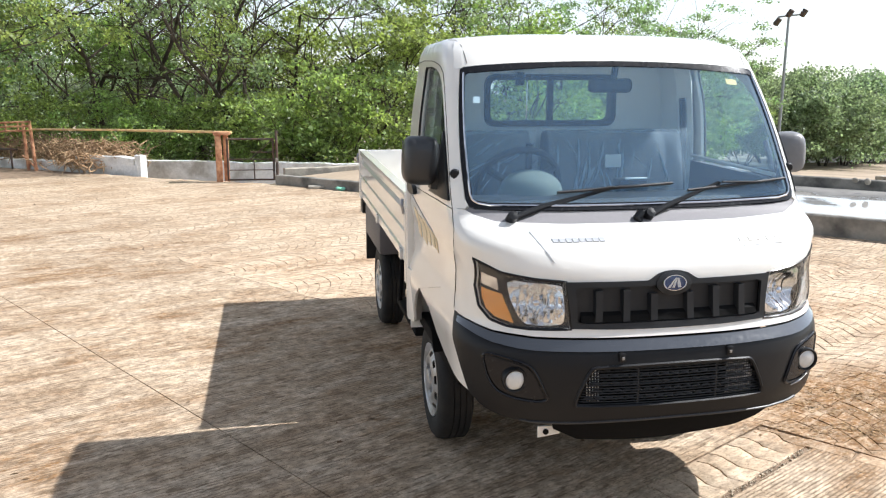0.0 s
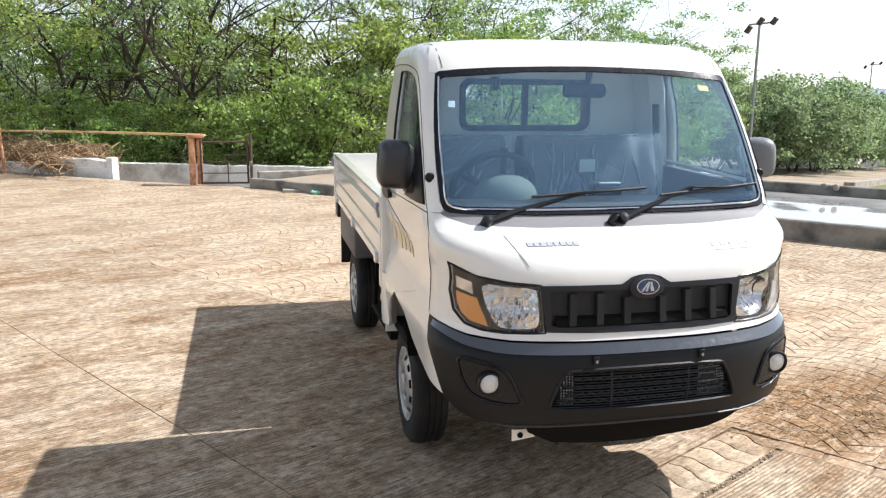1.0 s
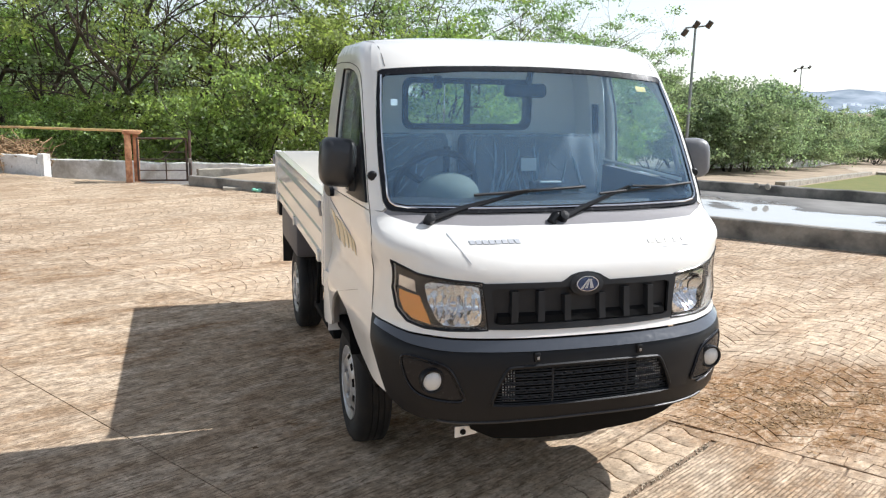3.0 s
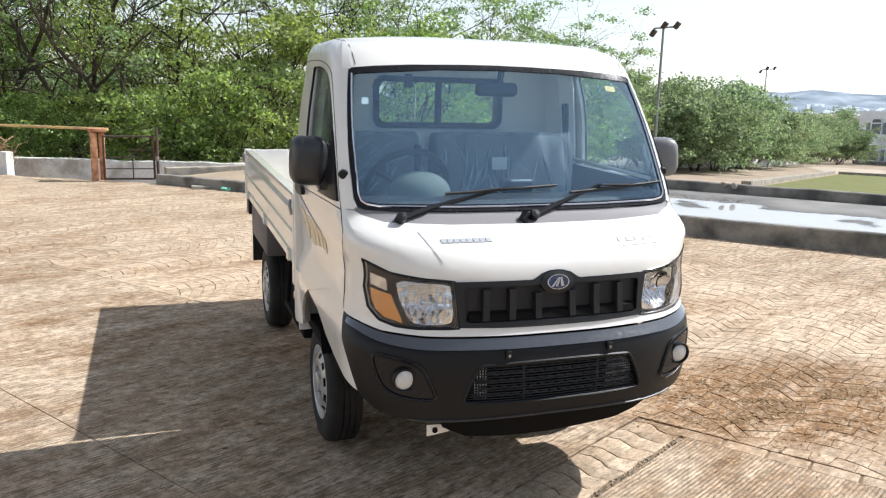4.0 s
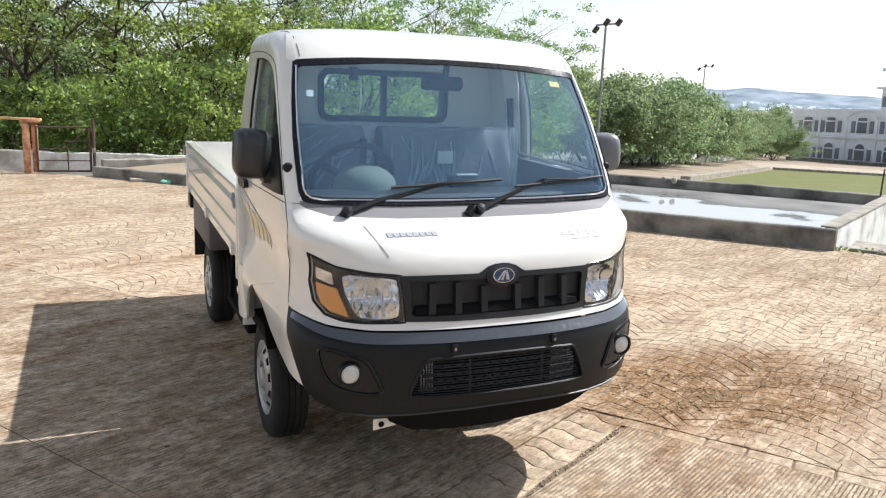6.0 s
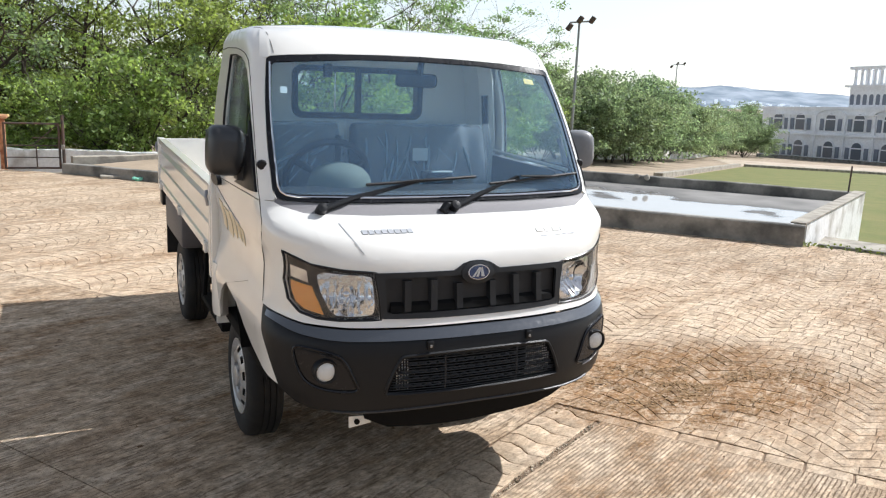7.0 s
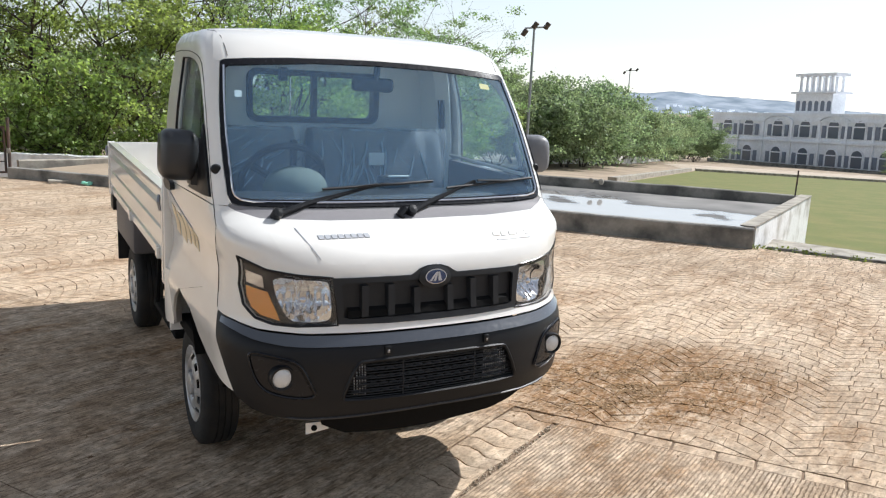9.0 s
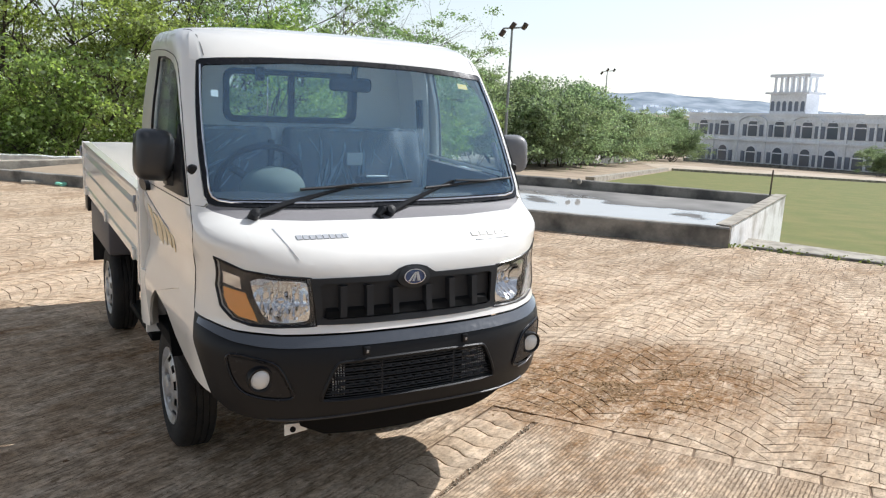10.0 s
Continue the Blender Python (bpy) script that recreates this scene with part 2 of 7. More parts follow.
# the cab's skin
LEVELS = [  # height, front, half width, corner length, squareness
    (0.36, 0.06, 0.700, 0.40, 2.5), (0.50, 0.020, 0.735, 0.40, 2.5), (0.60, 0.005, 0.748, 0.40, 2.5), (0.70, 0.010, 0.755, 0.40, 2.5), (0.76, 0.022, 0.760, 0.40, 2.5),
    (0.80, 0.040, 0.752, 0.39, 2.5), (0.85, 0.060, 0.740, 0.38, 2.5), (0.92, 0.072, 0.722, 0.365, 2.75), (1.00, 0.080, 0.720, 0.365, 2.75), (1.05, 0.090, 0.726, 0.365, 2.8),
    (1.09, 0.115, 0.738, 0.36, 3.0), (1.13, 0.165, 0.743, 0.34, 3.9), (1.17, 0.245, 0.745, 0.32, 5.2), (1.20, 0.315, 0.746, 0.31, 6.0), (1.22, 0.353, 0.746, 0.30, 6.5),
    (1.30, 0.401, 0.745, 0.30, 6.6), (1.40, 0.461, 0.742, 0.30, 6.7), (1.50, 0.521, 0.736, 0.30, 6.7), (1.62, 0.592, 0.722, 0.30, 6.5), (1.76, 0.676, 0.698, 0.30, 6.1), (1.80, 0.702, 0.693, 0.30, 5.7), (1.84, 0.734, 0.687, 0.31, 5.0), (1.87, 0.77, 0.673, 0.33, 4.4), (1.892, 0.82, 0.648, 0.35, 3.8)]
CAB_BACK = 1.43
_rows = {}


def smooth_at(z, zs, vs):
    """A smooth curve through values at given heights."""
    z = min(max(z, zs[0]), zs[-1])
    i = min(max(int(np.searchsorted(zs, z)) - 1, 0), len(zs) - 2)
    slope = [(vs[k + 1] - vs[k]) / (zs[k + 1] - zs[k]) for k in range(len(zs) - 1)]

    def tangent(k):
        if k == 0 or k == len(zs) - 1:
            return slope[min(k, len(slope) - 1)]
        a, b = slope[k - 1], slope[k]
        return 0.0 if a * b <= 0 else 2 * a * b / (a + b)

    h = zs[i + 1] - zs[i]
    t = (z - zs[i]) / h
    return float((2 * t ** 3 - 3 * t ** 2 + 1) * vs[i] + (t ** 3 - 2 * t ** 2 + t) * h * tangent(i) + (3 * t ** 2 - 2 * t ** 3) * vs[i + 1] + (t ** 3 - t ** 2) * h * tangent(i + 1))


def slice_row(z):
    """The outline of the cab at a height: points by arc length from the middle of the front."""
    key = round(z, 4)
    if key not in _rows:
        col = list(zip(*LEVELS))
        f, w, l, n = (smooth_at(z, col[0], c) for c in col[1:])
        a = np.linspace(0, np.pi / 2, 120)
        x, y = w * np.sin(a) ** (2 / n), f + l * (1 - np.clip(np.cos(a), 0, 1) ** (2 / n))
        s = np.concatenate([[0], np.cumsum(np.hypot(np.diff(x), np.diff(y)))])
        _rows[key] = s / s[-1], x, y
    return _rows[key]


def shell(u, z, off=0.0):
    """A point of the cab's skin: u 0 in the middle of the front, 1 where the side begins, 2 at the back; off: metres outwards."""
    def at(v, h):
        s, x, y = slice_row(h)
        k = abs(v)
        if k <= 1:
            p = np.array([np.interp(k, s, x), np.interp(k, s, y), h])
        else:
            p = np.array([x[-1], y[-1] + (CAB_BACK - y[-1]) * (k - 1), h])
        if v < 0:
            p[0] = -p[0]
        return p
    p = at(u, z)
    if off:
        a, b = at(u + 0.01, z) - at(u - 0.01, z), at(u, z + 0.006) - at(u, z - 0.006)
        n = np.cross(a, b)
        p = p + off * n / np.linalg.norm(n)
    return p


# ---- the truck ----
truck = thing("pickup_truck", "small white drop-side pickup truck with black bumper, parked on the yard", "truck", (0, 1.9, 0))


def both(poly):
    return poly, mirror_poly(poly)


BUMPER_TOP = [(-0.955, 0.856), (-0.823, 0.846), (-0.708, 0.828), (-0.533, 0.818), (-0.21, 0.816), (0, 0.816), (0.21, 0.816), (0.533, 0.818), (0.708, 0.828), (0.823, 0.846), (0.955, 0.856)]
COWL_LOW = [(-0.716, 1.236), (-0.69, 1.222), (-0.61, 1.201), (-0.35, 1.190), (0, 1.187), (0.35, 1.190), (0.61, 1.201), (0.69, 1.222), (0.716, 1.236)]
SCREEN_LOW = [(-0.702, 1.250), (-0.68, 1.243), (-0.56, 1.236), (-0.33, 1.229), (0, 1.227), (0.33, 1.229), (0.56, 1.236), (0.68, 1.243), (0.702, 1.250)]
SCREEN_TOP = [(0.706, 1.760), (0.690, 1.768), (0.60, 1.776), (0.43, 1.786), (0.18, 1.793), (0, 1.795), (-0.18, 1.793), (-0.43, 1.786), (-0.60, 1.776), (-0.690, 1.768), (-0.706, 1.760)]
SEAM = [(-0.955, 0.858), (-1.002, 0.905), (-0.994, 1.00), (-0.980, 1.055), (-0.90, 1.115), (-0.825, 1.168), (-0.785, 1.215), (-0.780, 1.24)]

LAMP = [(-0.788, 1.078), (-0.811, 0.977), (-0.788, 0.908), (-0.727, 0.864), (-0.653, 0.847), (-0.564, 0.842), (-0.406, 0.844), (-0.430, 1.014), (-0.549, 1.022), (-0.680, 1.039)]
BULB = chaikin([(-0.668, 1.014), (-0.658, 0.960), (-0.640, 0.912), (-0.604, 0.866), (-0.570, 0.854), (-0.448, 0.855), (-0.430, 0.872), (-0.442, 0.985), (-0.450, 1.001), (-0.555, 1.006)], 1)
AMB = [(-0.780, 0.975), (-0.776, 0.940), (-0.753, 0.900), (-0.708, 0.874), (-0.630, 0.858), (-0.668, 0.925), (-0.685, 0.960)]
SIDE_LAMP = [(-0.778, 1.030), (-0.780, 0.990), (-0.700, 0.972), (-0.705, 1.015)]
GR = [(-0.404, 0.846), (-0.2, 0.841), (0, 0.840), (0.2, 0.841), (0.404, 0.846), (0.434, 1.013), (0.30, 1.013), (0.105, 1.012), (0.088, 1.020), (0.062, 1.035), (0.03, 1.043), (0, 1.045), (-0.03, 1.043), (-0.062, 1.035), (-0.088, 1.020), (-0.105, 1.012), (-0.30, 1.013), (-0.434, 1.013)]
FIELD = [(-0.385, 0.872), (-0.36, 0.864), (0.36, 0.864), (0.385, 0.872), (0.395, 0.985), (0.38, 0.993), (-0.38, 0.993), (-0.395, 0.985)]
# front panel with the bonnet, down to the white lip over the bumper
bm = bmesh.new()
patch(bm, BUMPER_TOP + [(-u, z) for u, z in SEAM[1:]] + COWL_LOW[::-1] + SEAM[:0:-1], [grow(LAMP, -0.004), mirror_poly(grow(LAMP, -0.004)), grow(FIELD, 0.012)], du=0.05, dz=0.02)
part("front_panel", bm, WHITE, truck)
bm = bmesh.new()
patch(bm, COWL_LOW + [(u, z - 0.003) for u, z in SCREEN_LOW[::-1]], du=0.05, dz=0.015, off=-0.004)
part("cowl_panel", bm, COWL, truck, "grey plastic panel under the windscreen")

# windscreen: black border, glass
INNER = [(-0.684, 1.282), (-0.672, 1.270), (-0.62, 1.262), (-0.3, 1.254), (0, 1.252), (0.3, 1.254), (0.62, 1.262), (0.672, 1.270), (0.684, 1.282), (0.687, 1.50), (0.684, 1.738), (0.672, 1.747), (0.3, 1.772), (0, 1.777), (-0.3, 1.772), (-0.672, 1.747), (-0.684, 1.738), (-0.687, 1.50)]
OUTER = SCREEN_LOW + [(0.712, 1.275), (0.713, 1.40), (0.711, 1.60)] + SCREEN_TOP + [(-0.711, 1.60), (-0.713, 1.40), (-0.712, 1.275)]
bm = bmesh.new()
patch(bm, OUTER, [INNER], du=0.06, dz=0.06, off=0.002, th=0.008)
screen = part("windscreen_border", bm, GLOSSBLACK, truck, "black border of the windscreen")
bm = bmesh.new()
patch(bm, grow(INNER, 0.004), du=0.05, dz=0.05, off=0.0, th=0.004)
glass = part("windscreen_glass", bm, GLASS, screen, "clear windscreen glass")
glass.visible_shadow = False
bm = bmesh.new()
trim_line = [(-0.690, z) for z in np.linspace(1.745, 1.29, 12)] + [(-0.683, 1.272), (-0.665, 1.260)] + [(u, float(np.interp(abs(u), (0, 0.3, 0.62), (1.243, 1.245, 1.253)))) for u in np.linspace(-0.62, 0.62, 24)] + [(0.665, 1.260), (0.683, 1.272)] + [(0.690, z) for z in np.linspace(1.29, 1.745, 12)]
tube(bm, [shell(u, z, 0.003) for u, z in trim_line], 0.0042, 6)
part("bright_trim", bm, CHROME, screen, "thin bright trim line")

# header over the windscreen, roof and the frame of the side windows
top_z = [(u, z + 0.003) for u, z in SCREEN_TOP]
bm = bmesh.new()
patch(bm, [(0.74, 1.763)] + top_z + [(-0.74, 1.763), (-0.74, 1.892), (0.74, 1.892)], du=0.05, dz=0.012)
CENTRE = Vector((0, 1.12, 0))
us = [k / 24 for k in range(-48, 49)]
edge = [Vector(shell(u, 1.892)) for u in us]
back = [Vector((x, CAB_BACK, 1.892)) for x in np.linspace(0.645, -0.645, 13)[1:-1]]
loop = edge + back
loops = []
for k in (1.0, 0.985, 0.96, 0.92, 0.85, 0.72, 0.55, 0.35, 0.15):
    loops.append([Vector((CENTRE.x + (p.x - CENTRE.x) * k, CENTRE.y + (p.y - CENTRE.y) * k, 1.892 + 0.028 * (1 - k ** 3) + (0.004 if k < 1 else 0))) for p in loop])
rows = rings(bm, loops, True, False)
bm.faces.new(rows[-1])
part("roof", bm, WHITE, truck)
for sgn in (-1, 1):
    bm = bmesh.new()
    win_c = [(-0.795, 1.270), (-1.20, 1.268), (-1.70, 1.30), (-1.66, 1.464), (-1.60, 1.64), (-1.585, 1.765), (-1.55, 1.782), (-1.17, 1.780), (-0.98, 1.768), (-0.905, 1.748), (-0.850, 1.712), (-0.812, 1.649), (-0.794, 1.573), (-0.786, 1.467), (-0.786, 1.364)]
    win_ccw = win_c[::-1]
    if sgn > 0:
        win_ccw = mirror_poly(win_ccw)
    ring_poly = [(-1.99, 1.225), (-0.845, 1.243), (-0.782, 1.238), (-0.718, 1.240), (-0.705, 1.251), (-0.715, 1.275), (-0.716, 1.40), (-0.714, 1.60), (-0.709, 1.762), (-0.74, 1.764), (-0.74, 1.892), (-1.99, 1.892)]
    if sgn > 0:
        ring_poly = mirror_poly(ring_poly)
    patch(bm, ring_poly, [win_ccw], du=0.06, dz=0.04, th=0.03)
    pillar = part("side_frame", bm, WHITE, truck)
    # rubber round the window and the pane
    bm = bmesh.new()
    loop3 = [Vector(shell(u, z, -0.008)) for u, z in dense(win_ccw, 3)]
    tube(bm, loop3 + loop3[:2], 0.006, 6, False)
    part("window_seal", bm, RUBBER, pillar)
    bm = bmesh.new()
    patch(bm, win_ccw, du=0.1, dz=0.1, off=-0.018, th=0.004)
    pane = part("side_window", bm, SIDEPANE, pillar, "side window pane")
    pane.visible_shadow = False
    # door
    DOOR = [(-0.960, 0.862), (-1.25, 0.871), (-1.46, 0.817), (-1.645, 0.770), (-1.78, 0.70), (-1.855, 0.62), (-1.88, 0.545), (-1.985, 0.545), (-1.985, 1.222), (-0.85, 1.238), (-0.788, 1.234), (-0.789, 1.215), (-0.829, 1.168), (-0.904, 1.115), (-0.984, 1.055), (-0.998, 1.00), (-1.006, 0.905)]
    ccw = DOOR[::-1]
    if sgn > 0:
        ccw = mirror_poly(ccw)
    bm = bmesh.new()
    patch(bm, ccw, du=0.045, dz=0.03)
    door = part("door", bm, WHITE, truck, "white cab door")
    # wing in front of and round the wheel arch
    WING = [(-0.958, 0.855), (-0.905, 0.72), (-0.828, 0.578), (-0.87, 0.585), (-1.144, 0.632), (-1.29, 0.670), (-1.438, 0.738), (-1.637, 0.764), (-1.655, 0.785), (-1.47, 0.835), (-1.25, 0.888), (-1.0, 0.880)]
    if sgn > 0:
        WING = mirror_poly(WING)[::-1]
    bm = bmesh.new()
    patch(bm, WING, du=0.07, dz=0.04, off=-0.006)
    part("front_wing", bm, WHITE, truck)
    bm = bmesh.new()
    HANDLE = [(-1.70, 1.190), (-1.70, 1.236), (-1.93, 1.242), (-1.93, 1.192)][::-1]
    HANDLE = chaikin(HANDLE, 2)
    if sgn > 0:
        HANDLE = mirror_poly(HANDLE)
    patch(bm, HANDLE, off=0.02, th=0.022)
    part("door_handle", bm, BLACK, door, "black door handle")
    # door decal: a slanting grey line and short gold bars
    if sgn < 0:
        for k, (ua, ub, za, zb) in enumerate(((-1.85, -1.77, 1.00, 1.125), (-1.73, -1.62, 0.992, 1.105), (-1.60, -1.52, 1.005, 1.118), (-1.49, -1.42, 1.010, 1.098), (-1.40, -1.35, 1.005, 1.070))):
            bm = bmesh.new()
            patch(bm, [(ua, za), (ub, za - 0.012), (ub, zb - 0.012), (ua, zb)], off=0.0025, th=0.002)
            part("decal_bar", bm, GOLD, door, "gold decal bar")
        bm = bmesh.new()
        patch(bm, [(-1.95, 1.172), (-1.39, 1.076), (-1.39, 1.082), (-1.95, 1.190)], off=0.0025, th=0.002)
        part("decal_stripe", bm, DECALGREY, door, "grey decal stripe")
    # black triangle in the front corner of the window, behind the mirror
    SAIL = [(-0.792, 1.262), (-0.788, 1.40), (-0.790, 1.52), (-0.86, 1.40), (-0.95, 1.31), (-1.22, 1.258)]
    bm = bmesh.new()
    patch(bm, SAIL if sgn < 0 else mirror_poly(SAIL), du=0.08, dz=0.06, off=0.010, th=0.012)
    part("mirror_sail", bm, BLACK, truck, "black triangle panel behind the mirror")
    # black cap on the pillar
    bm = bmesh.new()
    c = Vector(shell(sgn * 0.745, 1.363))
    lathe(bm, [(0.0, -0.012), (0.014, -0.011), (0.019, -0.004), (0.019, 0.012)], Matrix.Translation(c) @ pose(0, 0, 0, 0, 0, -90 + 0) @ pose(0, 0, 0, 0, 0, 180), 16)
    part("pillar_cap", bm, BLACK, truck, "round black cap")

# drip lines at the roof's front corners, door gaps
for sgn in (-1, 1):
    for name, line, w in (("roof_seam", ((0.675, 1.784), (0.686, 1.823), (0.699, 1.861), (0.737, 1.886), (0.80, 1.891)), 0.0016),
                          ("door_seam", ((0.782, 1.277), (0.780, 1.233), (0.787, 1.212), (0.825, 1.168), (0.902, 1.115), (0.982, 1.055), (0.996, 1.00), (1.004, 0.905), (0.957, 0.861)), 0.0016),
                          ("frame_seam", ((0.782, 1.277), (0.772, 1.468), (0.777, 1.573), (0.797, 1.682), (0.828, 1.749), (0.868, 1.772), (0.906, 1.783), (1.0, 1.797), (1.18, 1.805), (1.64, 1.812), (1.97, 1.806)), 0.0020)):
        bm = bmesh.new()
        tube(bm, [shell(sgn * u, z, 0.0006) for u, z in line], w, 5)
        part(name, bm, SEAMLINE, truck)

# sides behind the arch, back wall with its window
for sgn in (-1, 1):
    bm = bmesh.new()
    box(bm, (sgn * 0.745 - 0.02, 1.395, 0.56), (sgn * 0.745 + 0.02, 1.43, 1.24), 0.008)
    part("rear_post", bm, WHITE, truck)
bm = bmesh.new()
flat = lambda u, z, off=0.0: np.array([u, CAB_BACK - 0.012 + off, z])
RW = [(-0.352, 1.515), (0.300, 1.515), (0.300, 1.742), (-0.352, 1.742)]
back_out = [(-0.745, 0.48), (0.745, 0.48), (0.735, 1.236), (0.70, 1.70), (0.66, 1.88), (0.55, 1.905), (-0.55, 1.905), (-0.66, 1.88), (-0.70, 1.70), (-0.735, 1.236)]
patch(bm, back_out, [RW], du=0.15, dz=0.12, th=0.02, skin=flat)
back_wall = part("back_wall", bm, TRIM, truck, "pale back wall of the cab")


def frame_ring(bm, lo, hi, w, y0, y1, r=0.03):
    """A rounded rectangular frame in an upright plane."""
    def loop(a, b, rad, y):
        out = []
        for cx, cz, st in ((b[0] - rad, b[1] - rad, 0), (a[0] + rad, b[1] - rad, 90), (a[0] + rad, a[1] + rad, 180), (b[0] - rad, a[1] + rad, 270)):
            out += [Vector((cx + rad * math.cos(radians(st + k * 18)), y, cz + rad * math.sin(radians(st + k * 18)))) for k in range(6)]
        return out
    i_lo, i_hi = (lo[0] + w, lo[1] + w), (hi[0] - w, hi[1] - w)
    rings(bm, [loop(lo, hi, r, y0), loop(lo, hi, r, y1), loop(i_lo, i_hi, max(0.01, r - w * 0.6), y1), loop(i_lo, i_hi, max(0.01, r - w * 0.6), y0), loop(lo, hi, r, y0)], True, False)
    bmesh.ops.recalc_face_normals(bm, faces=bm.faces[:])


bm = bmesh.new()
frame_ring(bm, (-0.372, 1.500), (0.318, 1.756), 0.028, CAB_BACK - 0.05, CAB_BACK + 0.012, 0.05)
rear = part("rear_window_frame", bm, RUBBER, truck, "black rubber frame of the rear window")
bm = bmesh.new()
box(bm, (-0.042, CAB_BACK - 0.04, 1.522), (-0.014, CAB_BACK - 0.005, 1.735), 0.004)
part("centre_bar", bm, RUBBER, rear)
bm = bmesh.new()
box(bm, (-0.153, CAB_BACK - 0.03, 1.522), (-0.147, CAB_BACK - 0.015, 1.735), 0.002)
part("pane_edge", bm, CHROME, rear)
for a, b in ((-0.348, -0.042), (-0.014, 0.296)):
    bm = bmesh.new()
    box(bm, (a, CAB_BACK - 0.024, 1.520), (b, CAB_BACK - 0.020, 1.738))
    pane = part("rear_pane", bm, PANE, rear, "clear rear pane")
    pane.visible_shadow = False

# ---- bumper ----
BUMP_LOW = [(-0.823, 0.575), (-0.740, 0.530), (-0.677, 0.513), (-0.565, 0.500), (-0.434, 0.501), (-0.25, 0.507), (0, 0.510), (0.25, 0.507), (0.434, 0.501), (0.565, 0.505), (0.677, 0.522), (0.740, 0.538), (0.823, 0.575)]
bump_top = [(u, z - 0.004) for u, z in BUMPER_TOP]
INTAKE = [(-0.396, 0.582), (-0.38, 0.571), (-0.12, 0.570), (0.12, 0.570), (0.36, 0.571), (0.380, 0.582), (0.352, 0.648), (0.318, 0.708), (0.296, 0.717), (0, 0.722), (-0.31, 0.717), (-0.334, 0.708), (-0.372, 0.640)]


def bumper_skin(u, z, off=0.0):
    """The bumper swells out under a step, with a scoop round each fog lamp."""
    top = np.interp(abs(u), [p[0] for p in BUMPER_TOP[5:]], [p[1] for p in BUMPER_TOP[5:]])
    slant = float(np.clip((top - z - 0.004) / 0.042, 0, 1))
    step = -0.015 * (1 - slant) * float(np.clip((0.95 - abs(u)) / 0.12, 0.2, 1))
    return shell(u, z, off + step)


bm = bmesh.new()
patch(bm, BUMP_LOW + [(0.90, 0.72)] + bump_top[::-1] + [(-0.90, 0.72)], [INTAKE], du=0.04, dz=0.014, off=0.0, th=0.03, skin=bumper_skin)
bumper = part("front_bumper", bm, BLACK, truck, "black plastic front bumper")
# smooth glossy shoulder along the bumper's top edge
bm = bmesh.new()
top_of = lambda u: float(np.interp(abs(u), [p[0] for p in BUMPER_TOP[5:]], [p[1] for p in BUMPER_TOP[5:]]))
run = list(np.linspace(-0.90, 0.90, 61))
patch(bm, [(u, top_of(u) - 0.046 + 0.018 * max(0.0, (abs(u) - 0.6) / 0.3)) for u in run] + [(u, top_of(u) - 0.007) for u in run[::-1]], du=0.04, dz=0.010, off=0.008, th=0.009, skin=bumper_skin)
part("bumper_shoulder", bm, SHOULDER, bumper, "glossy black shoulder of the bumper")
# rim of the intake
bm = bmesh.new()
loop3 = [Vector(bumper_skin(u, z, 0.0)) for u, z in chaikin(INTAKE, 1)]
tube(bm, loop3 + loop3[:2], 0.007, 6, False)
part("intake_rim", bm, BLACK, bumper)
# mesh of the intake: thin bars across, twisted links behind them, over a dark cooler
def intake_half(z):
    return float(np.interp(z, (0.575, 0.64, 0.710, 0.73), (0.384, 0.358, 0.320, 0.28)))


for k in range(15):
    z = 0.577 + k * 0.0102
    half = intake_half(z)
    bm = bmesh.new()
    tube(bm, [Vector(bumper_skin(u, z, -0.010)) for u in np.linspace(-half, half, 13)], 0.0024, 5)
    part("intake_bar", bm, DEEPBLACK, bumper)
bm = bmesh.new()
for k in range(5):
    z = 0.593 + k * 0.028
    half = intake_half(z) - 0.015
    n = int(2 * half / 0.04)
    for i in range(n):
        u = -half + (i + 0.5 * (k % 2)) * 0.04
        if u < half - 0.04:
            tube(bm, [bumper_skin(u, z - 0.003, -0.019), bumper_skin(u + 0.014, z + 0.006, -0.016), bumper_skin(u + 0.028, z + 0.006, -0.016), bumper_skin(u + 0.043, z - 0.003, -0.019)], [0.0035, 0.007, 0.007, 0.0035], 5)
part("intake_mesh", bm, BLACK, bumper)
for u in (-0.15, 0.17):
    bm = bmesh.new()
    tube(bm, [Vector(bumper_skin(u, z, -0.013)) for z in np.linspace(0.572, 0.724, 6)], 0.005, 6)
    part("intake_stay", bm, DEEPBLACK, bumper)
